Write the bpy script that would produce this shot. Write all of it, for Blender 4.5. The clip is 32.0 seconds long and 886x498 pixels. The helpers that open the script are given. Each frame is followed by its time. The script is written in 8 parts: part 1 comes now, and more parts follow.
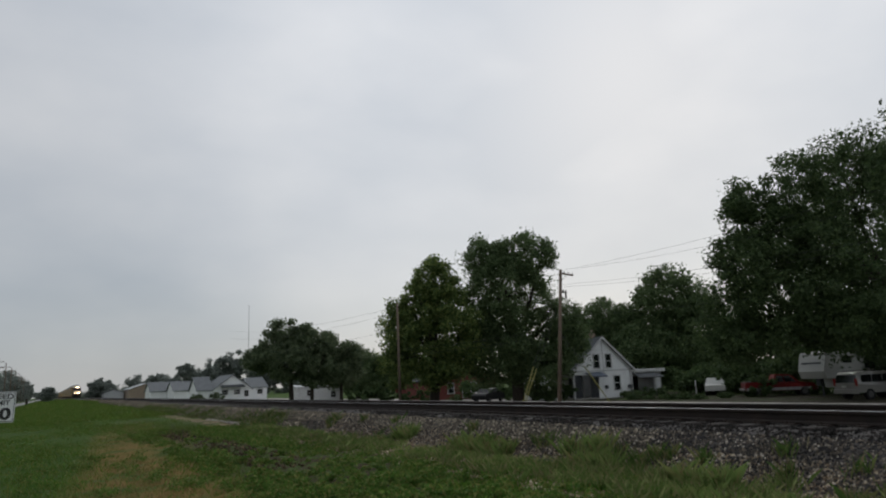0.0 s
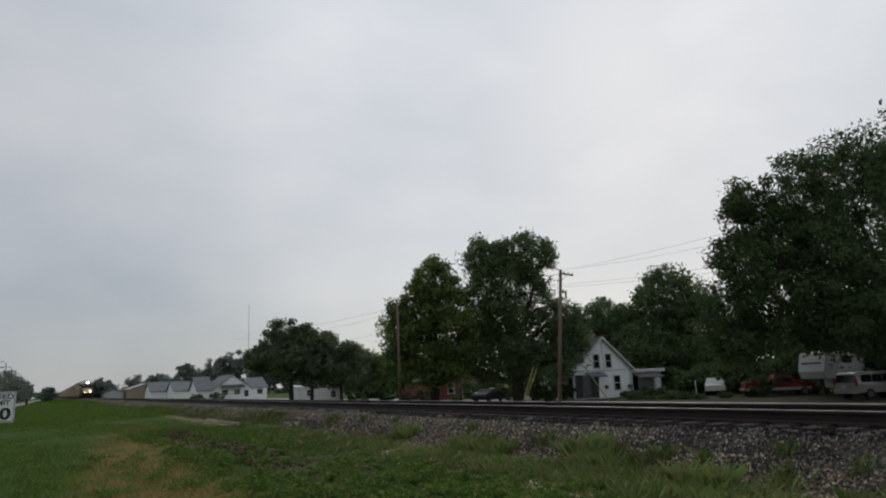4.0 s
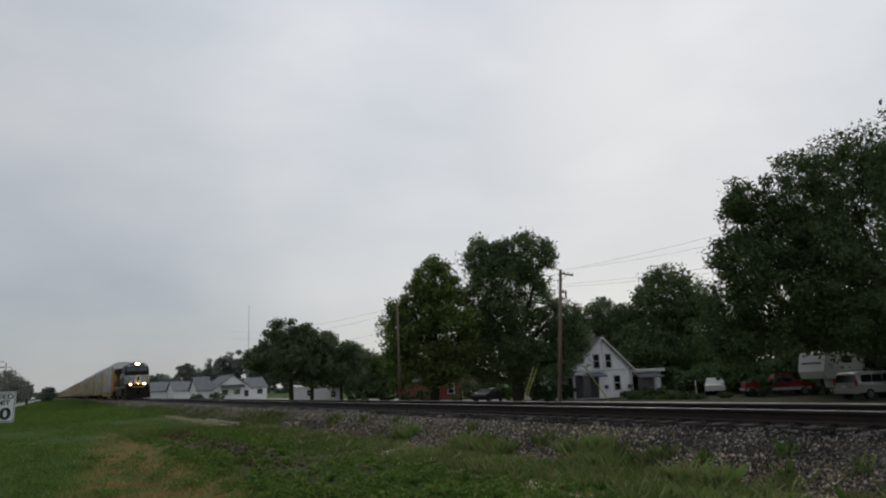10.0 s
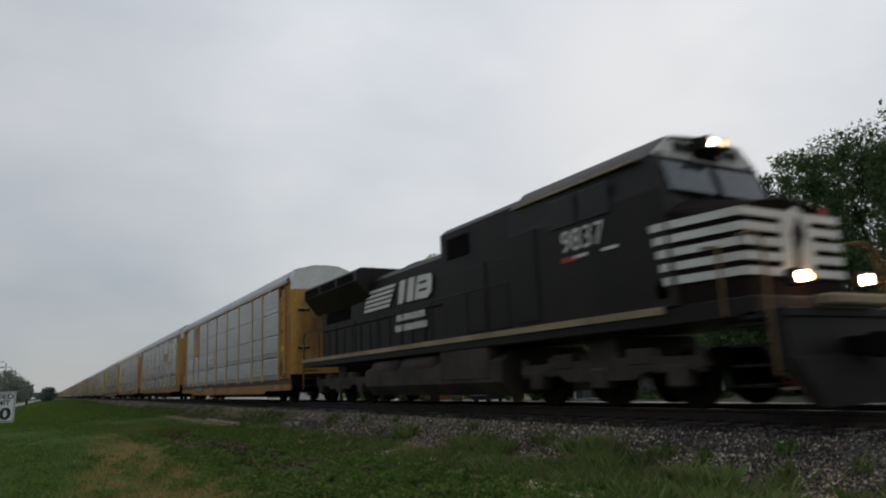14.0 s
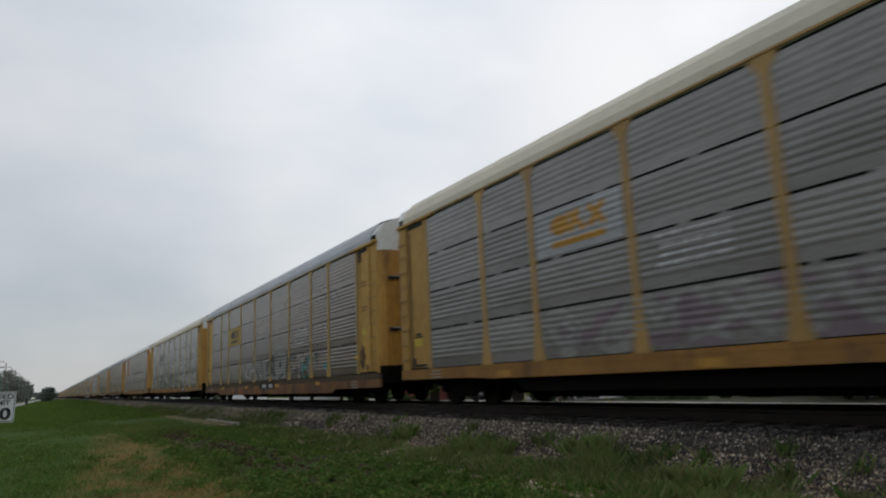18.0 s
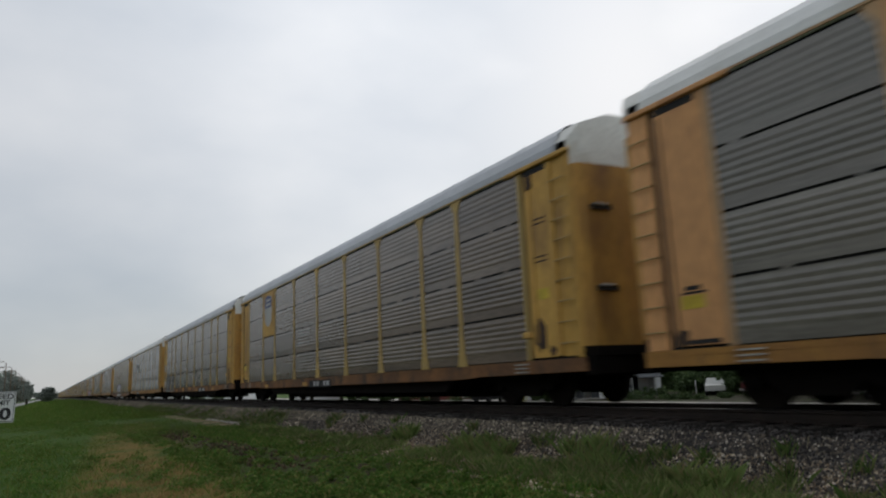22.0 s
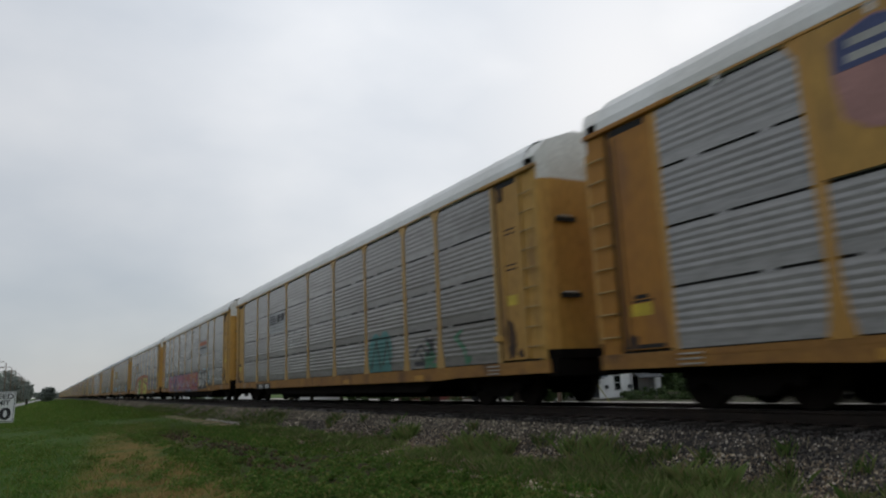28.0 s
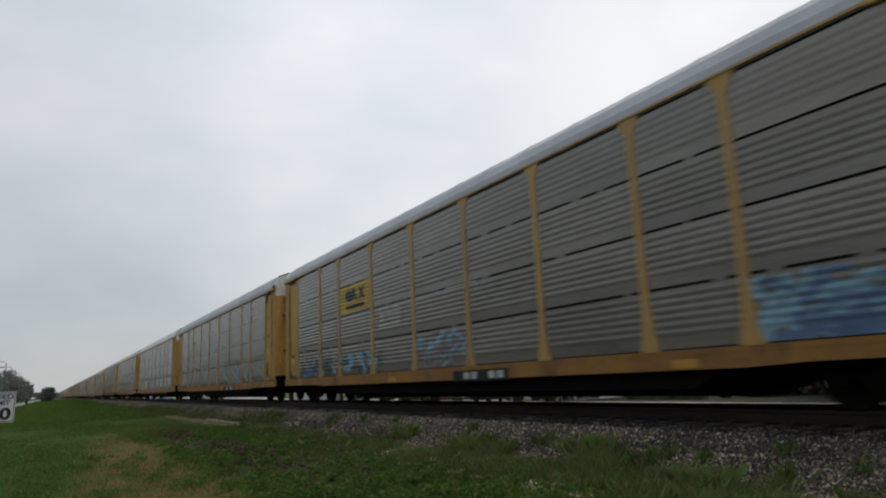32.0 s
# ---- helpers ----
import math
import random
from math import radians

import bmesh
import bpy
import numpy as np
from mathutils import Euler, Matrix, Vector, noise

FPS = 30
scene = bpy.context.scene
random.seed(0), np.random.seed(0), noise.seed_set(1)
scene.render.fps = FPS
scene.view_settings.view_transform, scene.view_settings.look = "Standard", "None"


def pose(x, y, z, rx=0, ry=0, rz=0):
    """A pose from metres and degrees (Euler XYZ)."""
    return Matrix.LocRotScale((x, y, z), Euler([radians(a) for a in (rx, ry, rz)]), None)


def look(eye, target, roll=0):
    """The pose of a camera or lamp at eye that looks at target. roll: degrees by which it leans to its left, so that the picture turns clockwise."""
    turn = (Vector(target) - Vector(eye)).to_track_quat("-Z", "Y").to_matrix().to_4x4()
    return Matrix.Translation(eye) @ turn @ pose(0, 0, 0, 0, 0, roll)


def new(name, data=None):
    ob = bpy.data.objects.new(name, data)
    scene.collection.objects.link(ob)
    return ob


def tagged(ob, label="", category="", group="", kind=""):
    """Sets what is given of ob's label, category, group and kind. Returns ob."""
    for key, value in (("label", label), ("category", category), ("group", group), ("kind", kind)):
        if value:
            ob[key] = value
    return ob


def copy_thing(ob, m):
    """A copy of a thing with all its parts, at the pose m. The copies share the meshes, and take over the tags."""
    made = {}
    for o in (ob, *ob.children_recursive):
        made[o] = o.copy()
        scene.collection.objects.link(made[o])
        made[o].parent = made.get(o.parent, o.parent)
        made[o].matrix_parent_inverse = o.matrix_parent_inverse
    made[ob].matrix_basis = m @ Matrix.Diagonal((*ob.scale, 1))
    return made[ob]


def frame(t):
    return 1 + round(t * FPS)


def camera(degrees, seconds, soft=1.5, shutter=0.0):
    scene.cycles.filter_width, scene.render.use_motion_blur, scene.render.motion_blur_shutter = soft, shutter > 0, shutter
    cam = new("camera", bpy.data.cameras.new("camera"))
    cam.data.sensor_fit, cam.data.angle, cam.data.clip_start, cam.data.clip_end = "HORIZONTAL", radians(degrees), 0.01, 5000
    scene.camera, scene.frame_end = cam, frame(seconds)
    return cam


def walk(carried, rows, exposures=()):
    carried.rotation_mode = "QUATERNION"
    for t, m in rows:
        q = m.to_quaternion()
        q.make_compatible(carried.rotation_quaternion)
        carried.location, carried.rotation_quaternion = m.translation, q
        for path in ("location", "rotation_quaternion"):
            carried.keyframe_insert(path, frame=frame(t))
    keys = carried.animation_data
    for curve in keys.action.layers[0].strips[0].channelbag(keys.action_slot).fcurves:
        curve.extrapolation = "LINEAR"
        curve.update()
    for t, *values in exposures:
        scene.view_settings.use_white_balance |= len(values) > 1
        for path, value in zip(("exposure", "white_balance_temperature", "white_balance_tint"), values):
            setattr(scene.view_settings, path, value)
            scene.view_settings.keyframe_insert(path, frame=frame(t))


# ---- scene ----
# The track runs along Y, its centre line at X = 10.18; the rail tops lie at z = 0.
TRACK_X = 10.18
cam = camera(65.93, 32.0, soft=2.1, shutter=0.24)
EYE = Vector((0.0, 0.0, 0.64))
YAW, PITCH = radians(29.88), radians(10.88)
AIM = Vector((math.sin(YAW) * math.cos(PITCH), math.cos(YAW) * math.cos(PITCH), math.sin(PITCH)))
CAM_POSE = look(EYE, EYE + AIM, -2.5)
walk(cam, [(0.0, CAM_POSE), (32.0, CAM_POSE)],
     exposures=[(0.0, 0.06), (12.5, 0.06), (14.0, 0.08), (15.5, 0.22), (18.0, 0.30), (32.0, 0.30)])

SUN_WAY = Vector((0.66, 0.62, 0.44)).normalized()
# ---- sky: a bright overcast with soft lighter banks ----
world = bpy.data.worlds.new("overcast_sky")
scene.world = world
world.use_nodes = True
wn, wl = world.node_tree.nodes, world.node_tree.links
wn.clear()
w_out = wn.new("ShaderNodeOutputWorld")
w_bg = wn.new("ShaderNodeBackground")
w_sky = wn.new("ShaderNodeTexSky")
w_sky.sky_type, w_sky.sun_disc = "NISHITA", False
w_sky.sun_elevation, w_sky.sun_rotation = math.asin(SUN_WAY.z), math.atan2(SUN_WAY.x, SUN_WAY.y)
w_scale = wn.new("ShaderNodeVectorMath")
w_scale.operation = "SCALE"
w_scale.inputs["Scale"].default_value = 0.10
wl.new(w_sky.outputs["Color"], w_scale.inputs[0])
w_tc = wn.new("ShaderNodeTexCoord")
w_map = wn.new("ShaderNodeMapping")
w_map.inputs["Scale"].default_value = (1.0, 1.0, 1.9)
wl.new(w_tc.outputs["Generated"], w_map.inputs["Vector"])
w_n1 = wn.new("ShaderNodeTexNoise")
w_n1.inputs["Scale"].default_value, w_n1.inputs["Detail"].default_value = 2.3, 5.0
w_n1.inputs["Roughness"].default_value = 0.45
wl.new(w_map.outputs[0], w_n1.inputs["Vector"])
w_ramp = wn.new("ShaderNodeValToRGB")
w_ramp.color_ramp.elements[0].position, w_ramp.color_ramp.elements[0].color = 0.34, (0.43, 0.475, 0.535, 1)
w_ramp.color_ramp.elements[1].position, w_ramp.color_ramp.elements[1].color = 0.68, (0.66, 0.675, 0.70, 1)
wl.new(w_n1.outputs["Fac"], w_ramp.inputs["Fac"])
# brighter towards the zenith, greyer towards the horizon, as an overcast sky is
w_sep = wn.new("ShaderNodeSeparateXYZ")
wl.new(w_tc.outputs["Generated"], w_sep.inputs[0])
w_grad = wn.new("ShaderNodeValToRGB")
for pos, col in ((0.0, (0.74, 0.73, 0.71, 1)), (0.18, (0.90, 0.89, 0.88, 1)), (0.6, (1.0, 1.0, 1.0, 1))):
    e = w_grad.color_ramp.elements[0] if pos == 0.0 else w_grad.color_ramp.elements[1] if pos == 0.6 else w_grad.color_ramp.elements.new(pos)
    e.position, e.color = pos, col
wl.new(w_sep.outputs["Z"], w_grad.inputs["Fac"])
w_mul = wn.new("ShaderNodeMix")
w_mul.data_type, w_mul.blend_type = "RGBA", "MULTIPLY"
w_mul.inputs["Factor"].default_value = 1.0
wl.new(w_ramp.outputs["Color"], w_mul.inputs["A"])
wl.new(w_grad.outputs["Color"], w_mul.inputs["B"])
w_mix = wn.new("ShaderNodeMix")
w_mix.data_type = "RGBA"
w_mix.inputs["Factor"].default_value = 0.90
wl.new(w_scale.outputs[0], w_mix.inputs["A"])
# the veiled sun lights up the cloud round it
w_dot = wn.new("ShaderNodeVectorMath")
w_dot.operation = "DOT_PRODUCT"
w_dot.inputs[1].default_value = SUN_WAY
wl.new(w_tc.outputs["Generated"], w_dot.inputs[0])
w_glow = wn.new("ShaderNodeMapRange")
w_glow.interpolation_type = "SMOOTHSTEP"
w_glow.inputs["From Min"].default_value, w_glow.inputs["From Max"].default_value = 0.68, 1.0
w_glow.inputs["To Max"].default_value = 0.155
wl.new(w_dot.outputs["Value"], w_glow.inputs["Value"])
w_add = wn.new("ShaderNodeMix")
w_add.data_type, w_add.blend_type = "RGBA", "ADD"
w_add.inputs["Factor"].default_value = 1.0
wl.new(w_mul.outputs["Result"], w_add.inputs["A"])
wl.new(w_glow.outputs["Result"], w_add.inputs["B"])
wl.new(w_add.outputs["Result"], w_mix.inputs["B"])
wl.new(w_mix.outputs["Result"], w_bg.inputs["Color"])
w_bg.inputs["Strength"].default_value = 1.0
wl.new(w_bg.outputs[0], w_out.inputs["Surface"])

sun_data = bpy.data.lights.new("sun", "SUN")
sun_data.energy, sun_data.angle, sun_data.color = 0.6, radians(35), (1.0, 0.96, 0.9)
sun = new("sun", sun_data)
sun.matrix_basis = look(SUN_WAY * 90, (0, 0, 0))


# ---- materials ----
def material(name, colour, rough=0.7, metal=0.0, second=None, scale=4.0, fine=40.0, amount=0.5, bump=0.0,
             bump_scale=60.0, stretch=(1, 1, 1), vary=0.0, emit=0.0, coat=0.0, grime=None, grime_scale=0.7, grime_at=(0.5, 0.7), spec=0.5):
    """A surface with a broad stain, a fine grain, a little relief and a tone of its own for each piece."""
    m = bpy.data.materials.new(name)
    m.use_nodes = True
    n, l = m.node_tree.nodes, m.node_tree.links
    b = n["Principled BSDF"]
    b.inputs["Roughness"].default_value, b.inputs["Metallic"].default_value = rough, metal
    b.inputs["Coat Weight"].default_value = coat
    b.inputs["Specular IOR Level"].default_value = spec
    tc = n.new("ShaderNodeTexCoord")
    info = n.new("ShaderNodeObjectInfo")
    off = n.new("ShaderNodeVectorMath")
    off.operation = "MULTIPLY_ADD"
    off.inputs[1].default_value = stretch
    shift = n.new("ShaderNodeMath")
    shift.operation = "MULTIPLY"
    shift.inputs[1].default_value = 37.0
    l.new(info.outputs["Random"], shift.inputs[0])
    l.new(tc.outputs["Object"], off.inputs[0])
    l.new(shift.outputs[0], off.inputs[2])

    def tex(s, detail=4.0):
        t = n.new("ShaderNodeTexNoise")
        t.inputs["Scale"].default_value, t.inputs["Detail"].default_value = s, detail
        l.new(off.outputs[0], t.inputs["Vector"])
        return t

    def ramp(src, lo, hi):
        r = n.new("ShaderNodeMapRange")
        r.inputs["From Min"].default_value, r.inputs["From Max"].default_value = lo, hi
        l.new(src, r.inputs["Value"])
        return r.outputs["Result"]

    def mix(fac, a, c, mode="MIX"):
        x = n.new("ShaderNodeMix")
        x.data_type, x.blend_type = "RGBA", mode
        for key, val in (("Factor", fac), ("A", a), ("B", c)):
            if isinstance(val, (int, float)):
                x.inputs[key].default_value = val
            elif isinstance(val, tuple):
                x.inputs[key].default_value = (*val, 1)
            else:
                l.new(val, x.inputs[key])
        return x.outputs["Result"]

    second = second or tuple(c * 0.7 for c in colour)
    big, small = tex(scale), tex(fine, 3.0)
    col = mix(ramp(big.outputs["Fac"], 0.35, 0.65), colour, second)
    dark = mix(ramp(small.outputs["Fac"], 0.3, 0.7), (1 - amount * 0.5,) * 3, (1 + amount * 0.3,) * 3)
    col = mix(1.0, col, dark, "MULTIPLY")
    if grime:
        g = tex(grime_scale, 6.0)
        col = mix(ramp(g.outputs["Fac"], *grime_at), col, grime)
    if vary:
        r = n.new("ShaderNodeMapRange")
        r.inputs["To Min"].default_value, r.inputs["To Max"].default_value = 1 - vary, 1 + vary
        l.new(info.outputs["Random"], r.inputs["Value"])
        col = mix(1.0, col, r.outputs["Result"], "MULTIPLY")
    l.new(col, b.inputs["Base Color"])
    if bump:
        bm_ = n.new("ShaderNodeBump")
        bm_.inputs["Strength"].default_value, bm_.inputs["Distance"].default_value = bump, 0.02
        t = tex(bump_scale, 3.0)
        l.new(t.outputs["Fac"], bm_.inputs["Height"])
        l.new(bm_.outputs[0], b.inputs["Normal"])
    if emit:
        b.inputs["Emission Color"].default_value = (*colour, 1)
        b.inputs["Emission Strength"].default_value = emit
    return m


def island_material(name, a, c, rough=0.7, extra=None, translucent=0.0):
    """For stuff of many small pieces: each island takes its own tone between two or three colours."""
    m = bpy.data.materials.new(name)
    m.use_nodes = True
    n, l = m.node_tree.nodes, m.node_tree.links
    b = n["Principled BSDF"]
    b.inputs["Roughness"].default_value = rough
    b.inputs["Specular IOR Level"].default_value = 0.25
    g = n.new("ShaderNodeNewGeometry")
    r = n.new("ShaderNodeValToRGB")
    r.color_ramp.elements[0].color, r.color_ramp.elements[1].color = (*a, 1), (*c, 1)
    if extra:
        for pos, col in extra:
            r.color_ramp.elements.new(pos).color = (*col, 1)
    l.new(g.outputs["Random Per Island"], r.inputs["Fac"])
    tc = n.new("ShaderNodeTexCoord")
    t = n.new("ShaderNodeTexNoise")
    t.inputs["Scale"].default_value = 0.6
    l.new(tc.outputs["Object"], t.inputs["Vector"])
    mr = n.new("ShaderNodeMapRange")
    mr.inputs["To Min"].default_value, mr.inputs["To Max"].default_value = 0.6, 1.4
    l.new(t.outputs["Fac"], mr.inputs["Value"])
    x = n.new("ShaderNodeMix")
    x.data_type, x.blend_type = "RGBA", "MULTIPLY"
    x.inputs["Factor"].default_value = 1.0
    l.new(r.outputs["Color"], x.inputs["A"])
    l.new(mr.outputs["Result"], x.inputs["B"])
    l.new(x.outputs["Result"], b.inputs["Base Color"])
    if translucent:
        tr = n.new("ShaderNodeBsdfTranslucent")
        l.new(x.outputs["Result"], tr.inputs["Color"])
        ms = n.new("ShaderNodeMixShader")
        ms.inputs["Fac"].default_value = translucent
        l.new(b.outputs[0], ms.inputs[1])
        l.new(tr.outputs[0], ms.inputs[2])
        l.new(ms.outputs[0], n["Material Output"].inputs["Surface"])
    return m


# ---- mesh helpers ----
class Geo:
    """Collects boxes, bars, prisms and quads into one mesh."""

    def __init__(self):
        self.v, self.f = [], []

    def add(self, verts, faces):
        k = len(self.v)
        self.v += [tuple(p) for p in verts]
        self.f += [tuple(i + k for i in face) for face in faces]
        return self

    def box(self, x0, x1, y0, y1, z0, z1, c=0.0, m=None):
        """An upright box; c cuts its edges off."""
        if c <= 0:
            vs = [(x, y, z) for z in (z0, z1) for y in (y0, y1) for x in (x0, x1)]
            fs = [(0, 2, 3, 1), (4, 5, 7, 6), (0, 1, 5, 4), (2, 6, 7, 3), (0, 4, 6, 2), (1, 3, 7, 5)]
        else:
            c = min(c, (x1 - x0) * 0.45, (y1 - y0) * 0.45, (z1 - z0) * 0.45)
            b = bmesh.new()
            bmesh.ops.create_cube(b, size=1.0)
            bmesh.ops.scale(b, vec=(x1 - x0, y1 - y0, z1 - z0), verts=b.verts)
            bmesh.ops.translate(b, vec=((x0 + x1) / 2, (y0 + y1) / 2, (z0 + z1) / 2), verts=b.verts)
            bmesh.ops.bevel(b, geom=b.edges[:], offset=c, segments=2 if c > 0.03 else 1, affect="EDGES", profile=0.6)
            b.verts.index_update()
            vs, fs = [v.co.copy() for v in b.verts], [[v.index for v in f.verts] for f in b.faces]
            b.free()
        if m is not None:
            vs = [m @ Vector(p) for p in vs]
        return self.add(vs, fs)

    def bar(self, p, q, r, r2=None, n=8, cap=True):
        """A round bar from p to q."""
        p, q = Vector(p), Vector(q)
        r2 = r if r2 is None else r2
        d = (q - p).normalized()
        a = d.orthogonal().normalized()
        b = d.cross(a)
        ring = [a * math.cos(2 * math.pi * i / n) + b * math.sin(2 * math.pi * i / n) for i in range(n)]
        vs = [p + u * r for u in ring] + [q + u * r2 for u in ring]
        fs = [(i, (i + 1) % n, n + (i + 1) % n, n + i) for i in range(n)]
        if cap:
            fs += [tuple(range(n - 1, -1, -1)), tuple(range(n, 2 * n))]
        return self.add(vs, fs)

    def path(self, pts, r, n=6):
        for p, q in zip(pts, pts[1:]):
            self.bar(p, q, r, n=n)
        return self

    def prism(self, prof, a, b, axis="y"):
        """A profile drawn across an axis and drawn out along it from a to b. Axis y: points (x, z); x: (y, z); z: (x, y)."""
        put = {"y": lambda u, w, t: (u, t, w), "x": lambda u, w, t: (t, u, w), "z": lambda u, w, t: (u, w, t)}[axis]
        n = len(prof)
        vs = [put(u, w, a) for u, w in prof] + [put(u, w, b) for u, w in prof]
        fs = [(i, (i + 1) % n, n + (i + 1) % n, n + i) for i in range(n)] + [tuple(range(n - 1, -1, -1)), tuple(range(n, 2 * n))]
        return self.add(vs, fs)

    def mesh(self, name, smooth=False):
        me = bpy.data.meshes.new(name)
        me.from_pydata(self.v, [], self.f)
        b = bmesh.new()
        b.from_mesh(me)
        bmesh.ops.recalc_face_normals(b, faces=b.faces)
        b.to_mesh(me)
        b.free()
        if smooth:
            me.polygons.foreach_set("use_smooth", [True] * len(me.polygons))
        return me


def part(name, geo, mat, parent=None, label="", at=None, smooth=False):
    """Links geometry (a Geo or a mesh) as one object, under a thing or a part."""
    me = geo.mesh(name, smooth) if isinstance(geo, Geo) else geo
    if mat is not None and not me.materials:
        me.materials.append(mat)
    ob = new(name, me)
    if parent is not None:
        ob.parent = parent
    if at is not None:
        ob.matrix_basis = at
    if label:
        tagged(ob, label)
    return ob


def thing(name, label, category, at=None, group="", kind=""):
    ob = new(name)
    ob.empty_display_size = 0.2
    if at is not None:
        ob.matrix_basis = at
    return tagged(ob, label, category, group, kind)


def soup(name, verts, tris, mat, flat=False):
    """A big mesh out of arrays of vertices and triangles."""
    me = bpy.data.meshes.new(name)
    me.vertices.add(len(verts))
    me.vertices.foreach_set("co", np.asarray(verts, np.float32).ravel())
    me.loops.add(len(tris) * 3)
    me.loops.foreach_set("vertex_index", np.asarray(tris, np.int32).ravel())
    me.polygons.add(len(tris))
    me.polygons.foreach_set("loop_start", np.arange(0, len(tris) * 3, 3, dtype=np.int32))
    me.polygons.foreach_set("loop_total", np.full(len(tris), 3, np.int32))
    me.update(calc_edges=True)
    if flat:
        me.shade_flat()
    me.materials.append(mat)
    return me


def letters(text, size, mat, name="lettering", depth=0.004, bold=0.0):
    """Raised letters in the built-in font, in the XY plane, starting at the origin."""
    cu = bpy.data.curves.new(name, "FONT")
    cu.body, cu.size, cu.extrude, cu.offset = text, size, depth, bold
    tmp = bpy.data.objects.new(name, cu)
    scene.collection.objects.link(tmp)
    me = bpy.data.meshes.new_from_object(tmp.evaluated_get(bpy.context.evaluated_depsgraph_get()))
    bpy.data.objects.remove(tmp)
    bpy.data.curves.remove(cu)
    me.materials.clear()
    me.materials.append(mat)
    return me


# palette
M_RAIL = material("rusty_rail_steel", (0.028, 0.018, 0.013), 0.85, 0.1, (0.017, 0.012, 0.0095), 3, 60, 0.5, 0.3)
M_RAILHEAD = material("polished_rail_head", (0.45, 0.45, 0.46), 0.34, 1.0, (0.42, 0.41, 0.40), 2, 50, 0.2)
M_TIE = material("creosoted_tie_wood", (0.024, 0.019, 0.015), 0.9, 0, (0.042, 0.034, 0.028), 6, 50, 0.7, 0.6, 40, (0.3, 4, 4), 0.25)
M_STEEL = material("tie_plate_steel", (0.05, 0.035, 0.028), 0.8, 0.3)
M_WHITE = material("white_painted_siding", (0.82, 0.83, 0.82), 0.7, 0, (0.74, 0.75, 0.74), 1.5, 25, 0.15, 0.1)
M_ROOFGREY = material("grey_asphalt_shingle", (0.085, 0.092, 0.097), 0.9, 0, (0.058, 0.062, 0.066), 1.2, 12, 0.5, 0.5, 14)
M_DARKGLASS = material("dark_window_glass", (0.015, 0.018, 0.02), 0.08, 0, coat=0.3)
M_TRIM = material("weathered_white_trim", (0.6, 0.61, 0.6), 0.7, 0, (0.5, 0.5, 0.48))
M_BARK = material("bark", (0.06, 0.048, 0.036), 0.95, 0, (0.035, 0.03, 0.024), 3, 20, 0.7, 0.8, 25, (3, 3, 0.6))
M_POLE = material("weathered_pole_wood", (0.19, 0.14, 0.10), 0.9, 0, (0.12, 0.09, 0.07), 1.2, 30, 0.6, 0.5, 30, (6, 6, 0.4), 0.1)
M_WIRE = material("cable_black", (0.03, 0.03, 0.032), 0.6)
M_CONCRETE = material("pale_concrete", (0.42, 0.40, 0.37), 0.9, 0, (0.33, 0.31, 0.28), 1.0, 20, 0.4, 0.3)
M_BRICKRED = material("red_brick_wall", (0.124, 0.028, 0.022), 0.9, 0, (0.14, 0.04, 0.03), 2, 25, 0.4, 0.4, 20)
M_RUBBER = material("black_rubber", (0.018, 0.018, 0.018), 0.85)
M_CHROME = material("dull_chrome", (0.5, 0.5, 0.5), 0.3, 1.0)
M_YELLOWPLASTIC = material("weathered_yellow_plastic_guard", (0.34, 0.31, 0.09), 0.7, 0, (0.27, 0.25, 0.08))

# ---- ground: one sheet to the horizon ----
PROFILE = [(-3000, -1.2), (-60, -1.2), (-14, -1.1), (-10.4, -1.02), (-4.7, -1.02), (-3, -1.12), (0, -1.02), (3, -0.94), (5.2, -0.88),
           (6.3, -0.86), (7.2, -0.83), (7.6, -0.80), (8.3, -0.55), (12.1, -0.55), (14.2, -0.95), (20, -1.4), (34, -1.85), (60, -1.85), (140, -1.75), (3000, -1.8)]


def ground_z(x, y=0.0):
    return float(np.interp(x, [p[0] for p in PROFILE], [p[1] for p in PROFILE]))


